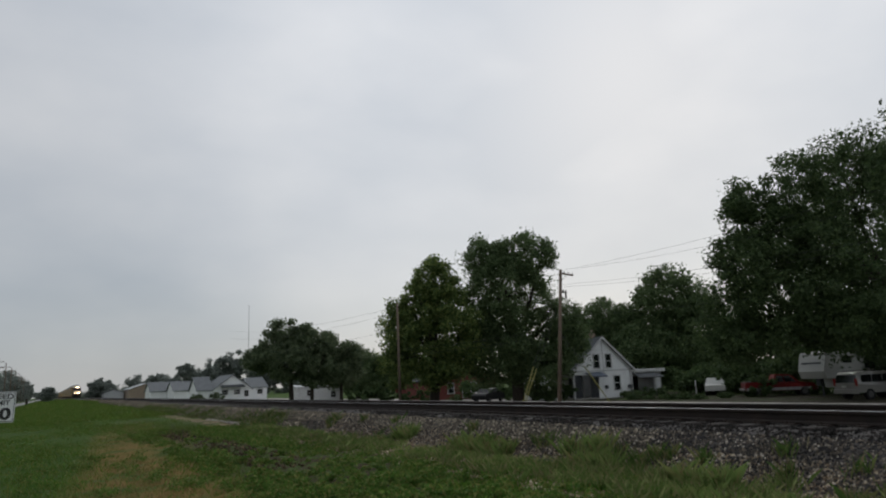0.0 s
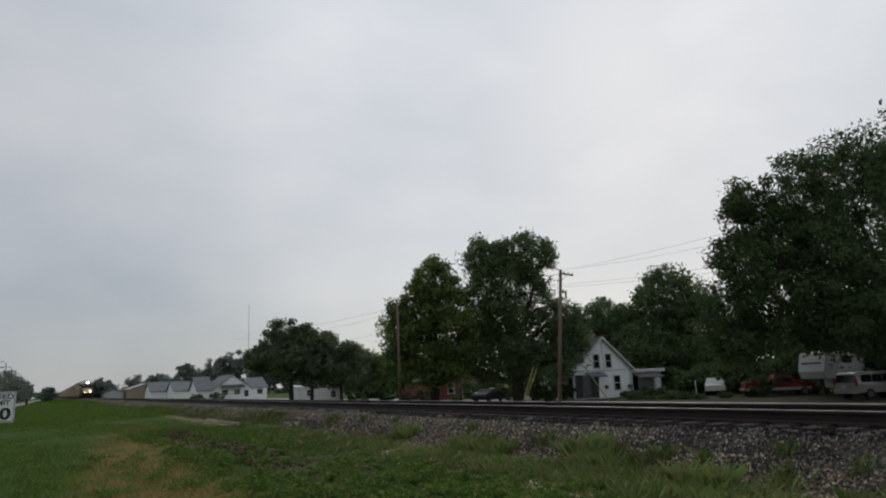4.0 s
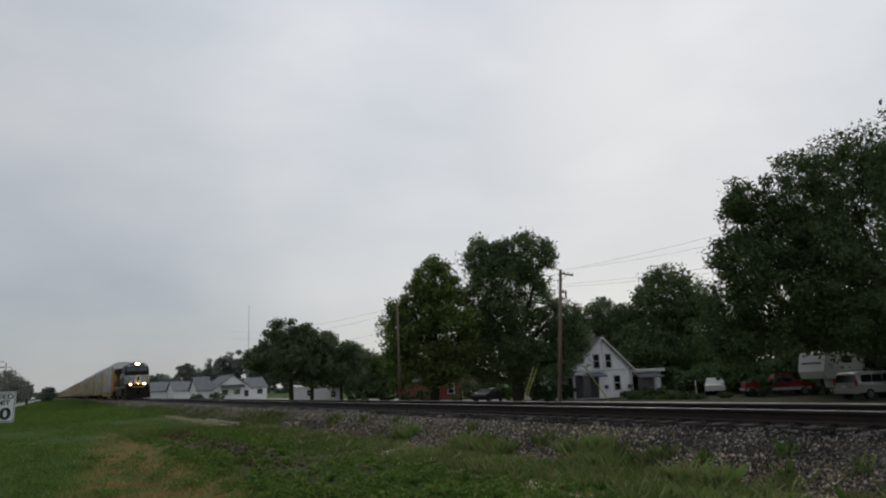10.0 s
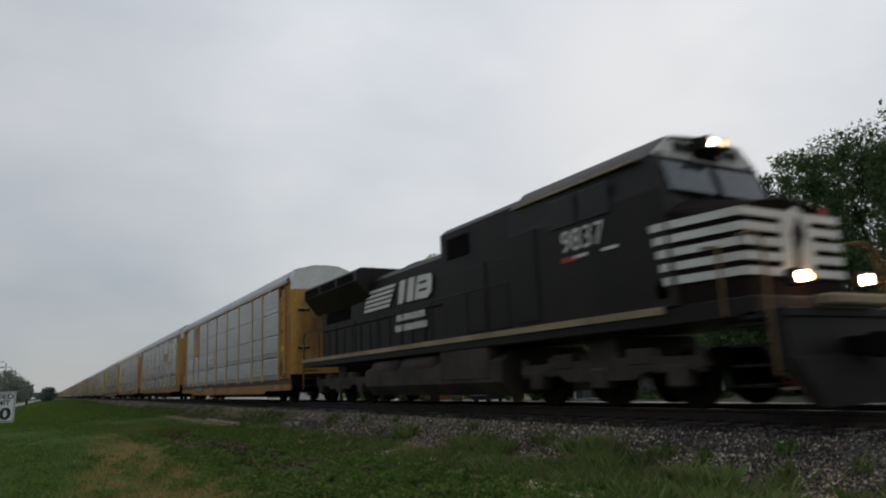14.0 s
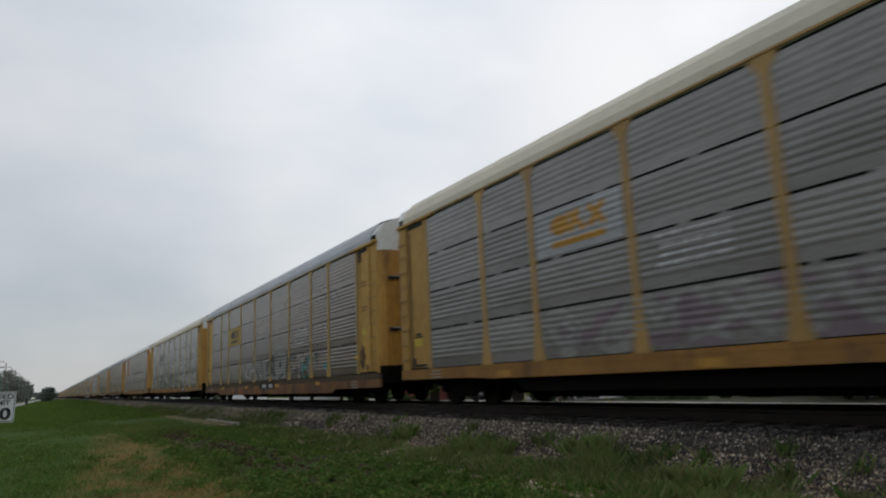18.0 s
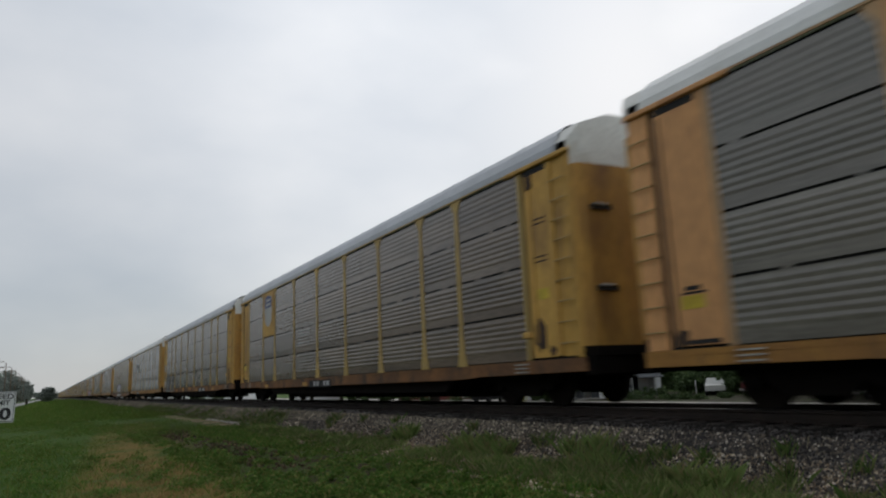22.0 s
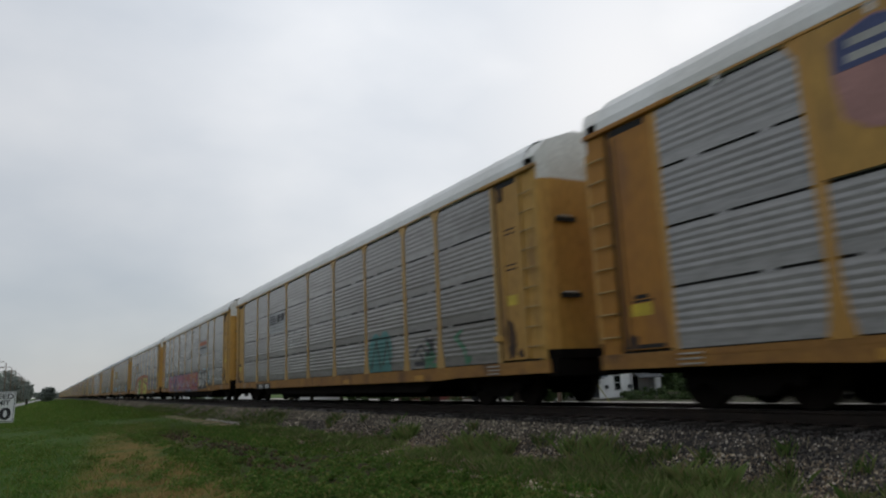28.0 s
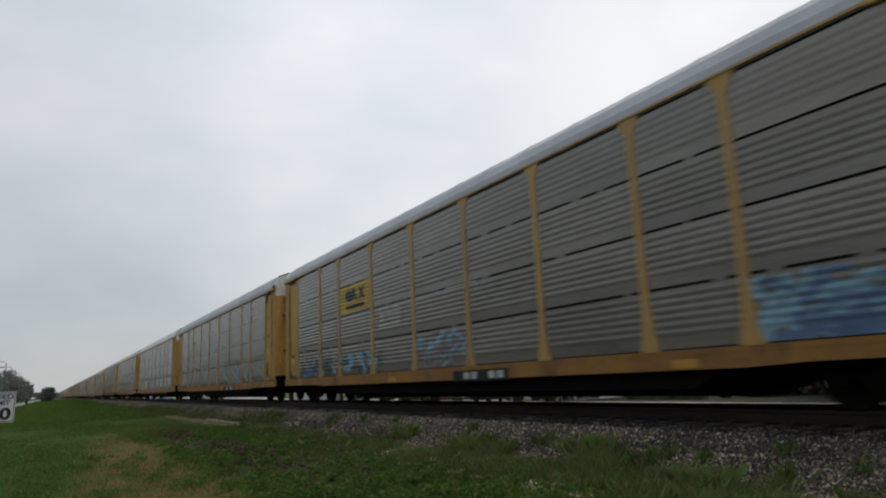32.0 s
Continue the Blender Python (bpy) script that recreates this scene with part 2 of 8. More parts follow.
def ground_material():
    m = bpy.data.materials.new("mown_verge_grass")
    m.use_nodes = True
    n, l = m.node_tree.nodes, m.node_tree.links
    b = n["Principled BSDF"]
    b.inputs["Roughness"].default_value = 0.95
    b.inputs["Specular IOR Level"].default_value = 0.1
    tc = n.new("ShaderNodeTexCoord")
    sep = n.new("ShaderNodeSeparateXYZ")
    l.new(tc.outputs["Object"], sep.inputs[0])

    def noise_tex(s, d=5.0, r=0.6):
        t = n.new("ShaderNodeTexNoise")
        t.inputs["Scale"].default_value, t.inputs["Detail"].default_value, t.inputs["Roughness"].default_value = s, d, r
        l.new(tc.outputs["Object"], t.inputs["Vector"])
        return t.outputs["Fac"]

    def rng(src, lo, hi, a=0.0, c=1.0):
        r = n.new("ShaderNodeMapRange")
        r.interpolation_type = "SMOOTHSTEP"
        for key, val in zip(("From Min", "From Max", "To Min", "To Max"), (lo, hi, a, c)):
            r.inputs[key].default_value = val
        l.new(src, r.inputs["Value"])
        return r.outputs["Result"]

    def op(kind, a, c):
        x = n.new("ShaderNodeMath")
        x.operation = kind
        for i, val in enumerate((a, c)):
            if isinstance(val, (int, float)):
                x.inputs[i].default_value = val
            else:
                l.new(val, x.inputs[i])
        return x.outputs[0]

    def mix(fac, a, c):
        x = n.new("ShaderNodeMix")
        x.data_type = "RGBA"
        l.new(fac, x.inputs["Factor"])
        for key, val in (("A", a), ("B", c)):
            if isinstance(val, tuple):
                x.inputs[key].default_value = (*val, 1)
            else:
                l.new(val, x.inputs[key])
        return x.outputs["Result"]

    grass = mix(rng(noise_tex(0.5), 0.3, 0.7), (0.050, 0.100, 0.015), (0.070, 0.122, 0.020))
    grass = mix(rng(noise_tex(9.0), 0.35, 0.7), grass, (0.032, 0.060, 0.012))
    # a worn, dry strip along the verge
    drift = op("SUBTRACT", sep.outputs["X"], op("MULTIPLY", sep.outputs["Y"], 0.075))
    strip = op("MULTIPLY", rng(drift, -1.1, -0.2), rng(drift, 2.5, 1.3))
    strip = op("MULTIPLY", strip, rng(sep.outputs["Y"], 48.0, 20.0))
    strip = op("MULTIPLY", strip, rng(noise_tex(0.9, 6.0, 0.7), 0.34, 0.58))
    col = mix(op("MULTIPLY", strip, 0.95), grass, (0.178, 0.115, 0.035))
    # clods along an old rut, and bare soil at the foot of the ballast
    rut = op("MULTIPLY", rng(sep.outputs["X"], 3.6, 4.2), rng(sep.outputs["X"], 5.6, 4.9))
    rut = op("MULTIPLY", rut, rng(noise_tex(2.2, 6.0, 0.75), 0.5, 0.62))
    col = mix(rut, col, (0.050, 0.034, 0.022))
    bare = op("MULTIPLY", rng(sep.outputs["X"], 2.6, 3.4), rng(noise_tex(4.5, 6.0, 0.7), 0.44, 0.56))
    bare = op("MULTIPLY", bare, rng(sep.outputs["Y"], 45.0, 25.0))
    col = mix(bare, col, (0.046, 0.033, 0.018))
    foot = op("MULTIPLY", rng(sep.outputs["X"], 5.7, 6.4), rng(sep.outputs["X"], 15.0, 14.0))
    foot = op("MULTIPLY", foot, rng(noise_tex(1.4, 6.0, 0.7), 0.42, 0.55))
    col = mix(foot, col, (0.22, 0.165, 0.108))
    # dirt and leaf litter across the tracks, painted darker for the trees' shade
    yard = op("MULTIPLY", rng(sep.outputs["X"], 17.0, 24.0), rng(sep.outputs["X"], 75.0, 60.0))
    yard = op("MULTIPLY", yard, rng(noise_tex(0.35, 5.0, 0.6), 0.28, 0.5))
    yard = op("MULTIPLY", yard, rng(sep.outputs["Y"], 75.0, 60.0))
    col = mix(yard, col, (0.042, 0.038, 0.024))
    l.new(col, b.inputs["Base Color"])
    bump = n.new("ShaderNodeBump")
    bump.inputs["Strength"].default_value, bump.inputs["Distance"].default_value = 0.8, 0.05
    l.new(noise_tex(14.0), bump.inputs["Height"])
    l.new(bump.outputs[0], b.inputs["Normal"])
    return m


def spread(*spans):
    out = []
    for a, c, step in spans:
        out += list(np.arange(a, c, step))
    return np.array(out + [spans[-1][1]])


gx = spread((-3000, -200, 400), (-200, -40, 20), (-40, -8, 2), (-8, 15, 0.22), (15, 60, 3), (60, 200, 20), (200, 3000, 400))
gy = spread((-3000, -200, 400), (-200, -10, 20), (-10, 2, 1), (2, 40, 0.25), (40, 90, 1.0), (90, 200, 5), (200, 600, 40), (600, 3000, 400))
GX, GY = np.meshgrid(gx, gy)
GZ = np.interp(GX, [p[0] for p in PROFILE], [p[1] for p in PROFILE])
rs = np.random.RandomState(3)
near = ((GX > -8) & (GX < 7.0) & (GY > 0) & (GY < 90))
wave = 0.05 * np.sin(GX * 0.9 + GY * 0.23) + 0.04 * np.sin(GX * 0.4 - GY * 0.61 + 1.3)
GZ = GZ + np.where(near, wave * 0.6 + rs.uniform(-0.018, 0.018, GX.shape), 0)
rut_mask = np.exp(-((GX - 4.6) / 0.7) ** 2) * np.clip((30 - GY) / 10, 0, 1)
GZ = GZ + np.where(near, rut_mask * rs.uniform(-0.05, 0.05, GX.shape), 0)
ny, nx = GX.shape
ids = np.arange(nx * ny).reshape(ny, nx)
quads = np.stack([ids[:-1, :-1], ids[:-1, 1:], ids[1:, 1:], ids[1:, :-1]], -1).reshape(-1, 4)
tris = np.concatenate([quads[:, [0, 1, 2]], quads[:, [0, 2, 3]]])
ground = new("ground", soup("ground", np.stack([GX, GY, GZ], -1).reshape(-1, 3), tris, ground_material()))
tagged(ground, "green mown railway verge with dry trodden strip", "ground", kind="structure")

# the road beyond the verge
M_ASPHALT = material("worn_asphalt", (0.27, 0.265, 0.255), 0.9, 0, (0.22, 0.215, 0.21), 0.4, 30, 0.4, 0.4)
rg = Geo()
for a in range(-20, 900, 40):
    rg.box(-10.2, -4.9, a, a + 40, -1.12, -1.0)
road = part("road", rg, M_ASPHALT)
tagged(road, "pale worn asphalt country road beside the verge", "road", kind="structure")
# a gravel lane on the far side, in front of the houses
M_LANE = material("pale_gravel_lane", (0.40, 0.37, 0.33), 0.95, 0, (0.31, 0.28, 0.25), 0.5, 18, 0.5, 0.5)
lg = Geo()
for a in range(-60, 260, 40):
    lg.box(33.0, 46.0 if a >= 60 or a < 20 else 43.0, a, a + 40, -2.0, -1.80)
lane = part("lane", lg, M_LANE)
tagged(lane, "pale gravel lane across the tracks", "road", kind="structure")

# ---- ballast bed and track ----
M_BED = material("ballast_gravel_bed", (0.080, 0.070, 0.062), 0.95, 0, (0.045, 0.040, 0.037), 1.5, 24, 0.9, 1.0, 22)
bx = np.array([7.3, 7.55, 7.8, 8.2, 8.5, 8.8, 11.56, 11.8, 12.3, 13.2, 14.1])
bz = np.array([-0.87, -0.74, -0.62, -0.40, -0.29, -0.222, -0.24, -0.29, -0.40, -0.70, -1.02])
by = spread((-80, 0, 8), (0, 60, 0.5), (60, 200, 5), (200, 1200, 50))
BX, BY = np.meshgrid(bx, by)
BZ = np.broadcast_to(bz, BX.shape) + rs.uniform(-0.02, 0.02, BX.shape)
BX = BX + np.where(BX < 7.4, rs.uniform(-0.25, 0.2, BX.shape), 0)
# farther along, the verge has grown up the slope
BX = np.where(BX < 8.3, BX + (8.3 - BX) * np.clip((BY - 20) / 45, 0, 0.72), BX)
n1, n0 = BX.shape
ids = np.arange(n0 * n1).reshape(n1, n0)
quads = np.stack([ids[:-1, :-1], ids[:-1, 1:], ids[1:, 1:], ids[1:, :-1]], -1).reshape(-1, 4)
bed = new("ballast_bed", soup("ballast_bed", np.stack([BX, BY, BZ], -1).reshape(-1, 3),
                              np.concatenate([quads[:, [0, 1, 2]], quads[:, [0, 2, 3]]]), M_BED))
tagged(bed, "sloping bed of grey crushed stone under the rails", "ballast", kind="structure")


def stones(name, count, area, size, seed, lift=0.01, mat=None):
    """Many broken stones strewn over the ballast slope."""
    r = np.random.RandomState(seed)
    x0, x1, y0, y1 = area
    px, py = r.uniform(x0, x1, count), r.uniform(y0, y1, count)
    pz = np.interp(px, bx, bz) + lift
    low = px < 7.38
    pz[low] = np.interp(px[low], [p[0] for p in PROFILE], [p[1] for p in PROFILE]) + 0.035
    base = np.array([(1, 0, 0), (-1, 0, 0), (0, 1, 0), (0, -1, 0), (0, 0, 1), (0, 0, -1)], float)
    s = size * r.uniform(0.55, 1.35, (count, 1, 1)) * r.uniform(0.6, 1.2, (count, 6, 1))
    a = r.uniform(0, 2 * np.pi, count)
    tilt = r.uniform(-0.6, 0.6, count)
    ca, sa, ct, st = np.cos(a), np.sin(a), np.cos(tilt), np.sin(tilt)
    R = np.zeros((count, 3, 3))
    R[:, 0, 0], R[:, 0, 1], R[:, 0, 2] = ca, -sa * ct, sa * st
    R[:, 1, 0], R[:, 1, 1], R[:, 1, 2] = sa, ca * ct, -ca * st
    R[:, 2, 1], R[:, 2, 2] = st, ct
    v = np.einsum("nij,nkj->nki", R, base[None] * s) + np.stack([px, py, pz], -1)[:, None, :]
    t = np.array([(0, 2, 4), (2, 1, 4), (1, 3, 4), (3, 0, 4), (2, 0, 5), (1, 2, 5), (3, 1, 5), (0, 3, 5)])
    tr = (t[None] + 6 * np.arange(count)[:, None, None]).reshape(-1, 3)
    return new(name, soup(name, v.reshape(-1, 3), tr, mat, True))


M_STONE = island_material("crushed_stone", (0.023, 0.021, 0.0195), (0.46, 0.42, 0.35), 0.9,
                          ((0.40, (0.042, 0.039, 0.038)), (0.66, (0.088, 0.073, 0.058)), (0.87, (0.185, 0.152, 0.113)), (0.955, (0.34, 0.30, 0.245))))
M_STONEFAR = island_material("dusty_crushed_stone", (0.06, 0.052, 0.041), (0.52, 0.45, 0.34), 0.9, ((0.45, (0.118, 0.10, 0.077)), (0.75, (0.205, 0.172, 0.128))))
# Stone colour darkened to paint the shade beside rails and ties.
M_SHADESTONE = island_material("shade_dark_stone", (0.009, 0.008, 0.0075), (0.045, 0.037, 0.031), 0.95, ((0.6, (0.017, 0.015, 0.013)),))
tagged(stones("ballast_stones", 30000, (7.45, 8.5, 1.5, 24), 0.027, 5, mat=M_STONE), "loose grey and pinkish crushed ballast stones", "ballast", kind="stuff")
tagged(stones("ballast_stones", 9500, (7.95, 8.5, 8, 36), 0.029, 45, 0.018, mat=M_STONEFAR), "dusty tan ballast stones along the shoulder", "ballast", kind="stuff")
tagged(stones("ballast_stones", 15000, (7.3, 8.5, 24, 75), 0.042, 6, mat=M_STONEFAR), "loose grey crushed ballast stones farther along", "ballast", kind="stuff")
tagged(stones("ballast_stones", 7000, (8.45, 9.4, 2, 20), 0.03, 37, 0.0, mat=M_SHADESTONE), "ballast stones at the tie ends, darkened for the rail's shade", "ballast", kind="stuff")
tagged(stones("ballast_stones", 9000, (8.45, 11.6, 1, 40), 0.034, 7, 0.0, mat=M_SHADESTONE), "crushed ballast stones between the ties", "ballast", kind="stuff")
tagged(stones("ballast_stones", 4500, (7.6, 8.75, 75, 190), 0.09, 9, mat=M_STONEFAR), "crushed ballast stones far along the track", "ballast", kind="stuff")
M_CLOD = island_material("soil_clods", (0.030, 0.021, 0.012), (0.20, 0.145, 0.085), 0.95, ((0.55, (0.052, 0.037, 0.021)), (0.8, (0.11, 0.078, 0.045))))
tagged(stones("soil_clods", 800, (3.6, 4.8, 13, 30), 0.038, 16, 0.0, mat=M_CLOD), "dark brown clods of turned soil", "soil", kind="stuff")
M_GRIT = island_material("tan_grit", (0.085, 0.060, 0.038), (0.60, 0.51, 0.37), 0.95, ((0.4, (0.17, 0.122, 0.078)), (0.75, (0.30, 0.235, 0.155))))
M_PALE = island_material("pale_limestone_chips", (0.26, 0.23, 0.19), (0.46, 0.43, 0.38), 0.95)
tagged(stones("pale_gravel", 1500, (6.95, 7.22, 25, 37), 0.045, 17, 0.05, mat=M_PALE), "pale limestone chips at the edge of the verge", "gravel", kind="stuff")
tagged(stones("tan_gravel", 21000, (5.7, 7.62, 2.5, 21), 0.026, 26, 0.008, mat=M_GRIT), "tan grit and chips strewn below the ballast", "gravel", kind="stuff")
tagged(stones("tan_gravel", 7000, (7.38, 8.0, 2.5, 21), 0.022, 29, 0.012, mat=M_GRIT), "tan dusty grit over the foot of the ballast", "gravel", kind="stuff")
tagged(stones("spilled_gravel", 2500, (6.8, 7.5, 3, 24), 0.025, 8, 0.0, mat=M_STONE), "gravel spilled into the grass below the ballast", "gravel", kind="stuff")

track = thing("railway_track", "railway track with worn steel rails on dark wooden ties", "track", kind="structure")
RAIL_PROFILE = [(-0.076, -0.18), (0.076, -0.18), (0.076, -0.168), (0.012, -0.145), (0.010, -0.055), (0.036, -0.042), (0.037, -0.010),
                (0.030, -0.003), (-0.030, -0.003), (-0.037, -0.010), (-0.036, -0.042), (-0.010, -0.055), (-0.012, -0.145), (-0.076, -0.168)]
# The far rail's head is coloured darker for the dark trees it reflects.
M_RAILDIM = material("dimmed_rail_head", (0.30, 0.28, 0.27), 0.4, 0.9, (0.22, 0.20, 0.19), 2, 50, 0.3)
for side in (-0.755, 0.755):
    rail = part("rail", Geo().prism([(TRACK_X + side + u, w) for u, w in RAIL_PROFILE], -80, 1200), M_RAIL, track, "rust-brown steel rail")
    part("running_surface", Geo().prism([(TRACK_X + side + u, w) for u, w in ((-0.017, -0.0025), (0.017, -0.0025), (0.013, 0.0015), (-0.013, 0.0015))], -80, 1200),
         M_RAILHEAD if side < 0 else M_RAILDIM, rail, "polished bright top of the rail" if side < 0 else "top of the far rail, darkened for the trees it reflects")

tie_me = Geo().box(-1.30, 1.30, -0.115, 0.115, -0.37, -0.195, 0.012).mesh("tie")
for i in range(210):
    part("tie", tie_me, M_TIE, track, at=pose(TRACK_X + random.uniform(-.05, .05), -4 + i * 0.52 + random.uniform(-.02, .02), 0, 0, 0, random.uniform(-.8, .8)))
tg = Geo()
for i in range(400):
    tg.box(TRACK_X - 1.3, TRACK_X + 1.3, 105.3 + i * 0.52, 105.53 + i * 0.52, -0.37, -0.195)
tagged(part("ties", tg, M_TIE, track), "dark ties farther along the track", kind="stuff")
plate_me = Geo().box(-0.18, 0.18, -0.09, 0.09, -0.198, -0.178).bar((-0.12, 0.05, -0.18), (-0.12, 0.05, -0.15), 0.018, n=6).bar((0.12, -0.05, -0.18), (0.12, -0.05, -0.15), 0.018, n=6).mesh("tie_plate")
for i in range(60):
    part("tie_plate", plate_me, M_STEEL, track, at=pose(TRACK_X - 0.755, -4 + i * 0.52, 0))

# ---- grass ----
def blades(name, count, area, height, width, seed, mat, keep=None, clump=0.0):
    """Single bent blades, three corners each, thinned where keep(x, y) says so."""
    r = np.random.RandomState(seed)
    x0, x1, y0, y1 = area
    px, py = r.uniform(x0, x1, count), y0 + (y1 - y0) * r.uniform(0, 1, count) ** 1.5
    if clump:
        cx, cy = r.uniform(x0, x1, int(count / 60)), y0 + (y1 - y0) * r.uniform(0, 1, int(count / 60)) ** 1.3
        k = r.randint(0, len(cx), count)
        px, py = cx[k] + r.normal(0, clump, count), cy[k] + r.normal(0, clump, count)
    if keep is not None:
        ok = r.uniform(0, 1, count) < keep(px, py)
        px, py = px[ok], py[ok]
    c = len(px)
    pz = np.interp(px, [p[0] for p in PROFILE], [p[1] for p in PROFILE]) - 0.01
    pz = np.where(px > 7.3, np.maximum(pz, np.interp(px, bx, bz) - 0.01), pz)
    h = height * r.uniform(0.4, 1.25, c)
    a = r.uniform(0, 2 * np.pi, c)
    dx, dy = np.cos(a) * width * 0.5, np.sin(a) * width * 0.5
    lean = r.normal(0, 0.35, (c, 2)) * h[:, None]
    p = np.stack([px, py, pz], -1)
    v = np.stack([p + np.stack([dx, dy, 0 * dx], -1), p - np.stack([dx, dy, 0 * dx], -1),
                  p + np.stack([lean[:, 0] * 0.35 + dx * .6, lean[:, 1] * 0.35 + dy * .6, h * 0.6], -1),
                  p + np.stack([lean[:, 0], lean[:, 1], h], -1)], 1)
    t = (np.array([(0, 1, 2), (1, 3, 2)])[None] + 4 * np.arange(c)[:, None, None]).reshape(-1, 3)
    return new(name, soup(name, v.reshape(-1, 3), t, mat))


def verge_density(x, y):
    dry = np.exp(-((x - 0.65 - 0.075 * y) / 1.25) ** 2) * np.clip((42 - y) / 20, 0, 1)
    clump = 0.5 + 0.5 * np.sin(x * 2.3 + 1.1 * np.sin(y * 1.3)) * np.sin(y * 1.7 + x)
    weedy = np.clip((x - 2.5) / 0.8, 0, 1) * np.clip((34 - y) / 12, 0, 1)
    edge = 1 - np.clip((x - 6.0 - 0.35 * np.sin(y * 1.9)) / 0.6, 0, 1)
    return np.clip((1 - 0.88 * dry) * (0.45 + 0.55 * clump) * (1 - 0.72 * weedy) * edge * (1 - 0.8 * rut_at(x, y)), 0, 1)


def rut_at(x, y):
    """One in the broken soil of the old rut, nought outside it."""
    wander = 4.15 + 0.25 * np.sin(y * 0.45)
    broken = 0.5 + 0.5 * np.sin(y * 1.6 + np.sin(x * 3.0)) * np.sin(x * 4.1 + y * 0.7)
    return np.exp(-((x - wander) / 0.55) ** 2) * (broken > 0.3) * ((y > 12.5) & (y < 31))


M_GRASS = island_material("grass_blades", (0.050, 0.114, 0.013), (0.165, 0.275, 0.045), 0.8, ((0.5, (0.094, 0.190, 0.028)), (0.95, (0.20, 0.19, 0.055))), 0.3)
M_DRY = island_material("dry_grass_blades", (0.19, 0.13, 0.05), (0.11, 0.12, 0.035), 0.9, ((0.5, (0.24, 0.17, 0.075)),), 0.2)
M_WEED = island_material("tall_weeds", (0.05, 0.10, 0.02), (0.15, 0.20, 0.06), 0.8, ((0.5, (0.08, 0.14, 0.03)), (0.9, (0.22, 0.18, 0.09))), 0.3)
M_LUSH = island_material("lush_grass", (0.115, 0.175, 0.045), (0.33, 0.41, 0.14), 0.8, ((0.5, (0.180, 0.258, 0.075)), (0.95, (0.24, 0.21, 0.09))), 0.35)
M_TUFT = island_material("feathery_grass", (0.10, 0.150, 0.040), (0.29, 0.36, 0.13), 0.8, ((0.5, (0.115, 0.172, 0.048)), (0.93, (0.23, 0.20, 0.10))), 0.35)
tagged(blades("grass", 150000, (-4.5, 6.9, 4.5, 55), 0.085, 0.014, 11, M_GRASS, verge_density), "short mown green grass of the verge", "grass", kind="stuff")
tagged(blades("grass", 30000, (-0.8, 5.0, 8, 42), 0.05, 0.013, 12, M_DRY, lambda x, y: np.exp(-((x - 0.65 - 0.075 * y) / 1.2) ** 2)), "dry straw-coloured trodden grass", "grass", kind="stuff")
tagged(blades("tall_grass", 3000, (5.8, 7.0, 4.5, 30), 0.16, 0.007, 13, M_WEED, clump=0.10), "taller weedy grass at the foot of the ballast", "grass", kind="stuff")
tagged(blades("tall_grass", 3600, (4.9, 6.9, 7.0, 26), 0.13, 0.013, 14, M_GRASS, clump=0.22), "tufts of long green grass", "grass", kind="stuff")
tagged(blades("tall_grass", 2600, (6.3, 7.5, 3.2, 10), 0.20, 0.007, 34, M_TUFT, clump=0.10), "sparse feathery grass tufts in the gravel", "grass", kind="stuff")
tagged(blades("tall_grass", 5200, (5.8, 7.35, 6.0, 24), 0.21, 0.008, 33, M_TUFT, clump=0.10), "long feathery green grass tufts at the foot of the ballast", "grass", kind="stuff")
tagged(blades("tall_grass", 15000, (6.5, 7.75, 9.5, 27), 0.15, 0.011, 41, M_LUSH, lambda x, y: np.clip((7.22 + 0.010 * (y - 8) + 0.12 * np.sin(y * 1.7) + 0.10 * np.sin(y * 4.3) - x) / 0.15, 0, 1), clump=0.16), "lush green grass climbing the foot of the ballast", "grass", kind="stuff")
tagged(blades("tall_grass", 5200, (6.3, 7.45, 4.6, 10.5), 0.17, 0.009, 42, M_LUSH, lambda x, y: np.clip((6.98 + 0.05 * (y - 4.5) + 0.20 * np.sin(y * 2.6) - x) / 0.2, 0, 1), clump=0.12), "separate green grass tufts in the grit", "grass", kind="stuff")
for px, py in ((7.42, 11.3), (7.36, 8.45), (7.76, 9.1), (7.5, 12.4), (7.62, 15.6), (7.15, 6.3)):
    tagged(blades("grass_tuft", 260, (px - 0.16, px + 0.16, py - 0.5, py + 0.5), 0.30, 0.010, int(py * 10), M_LUSH), "tall tuft of green grass growing from the ballast", "grass", kind="stuff")
tagged(blades("grass", 2600, (6.2, 7.6, 3.5, 20), 0.08, 0.012, 27, M_DRY, clump=0.2), "dry brown grass at the foot of the ballast", "grass", kind="stuff")
tagged(blades("grass", 30000, (-5.3, 8.0, 140, 420), 0.3, 0.16, 28, M_GRASS), "distant grass of the verge", "grass", kind="stuff")
tagged(blades("broadleaf_weeds", 35000, (2.6, 6.9, 4.5, 34), 0.05, 0.034, 18, M_GRASS, lambda x, y: (0.25 + 0.75 * (np.sin(x * 3.1 + np.sin(y * 1.9)) * np.sin(y * 2.3 + x * 1.3) > -0.1)) * (1 - 0.85 * rut_at(x, y)) * (1 - np.clip((x - 6.2 - 0.4 * np.sin(y * 2.1)) / 0.6, 0, 1))), "low broad-leaved weeds in the verge", "weeds", kind="stuff")
tagged(blades("grass", 50000, (-5.2, 7.9, 50, 150), 0.15, 0.05, 19, M_GRASS), "grass of the verge far along the track", "grass", kind="stuff")
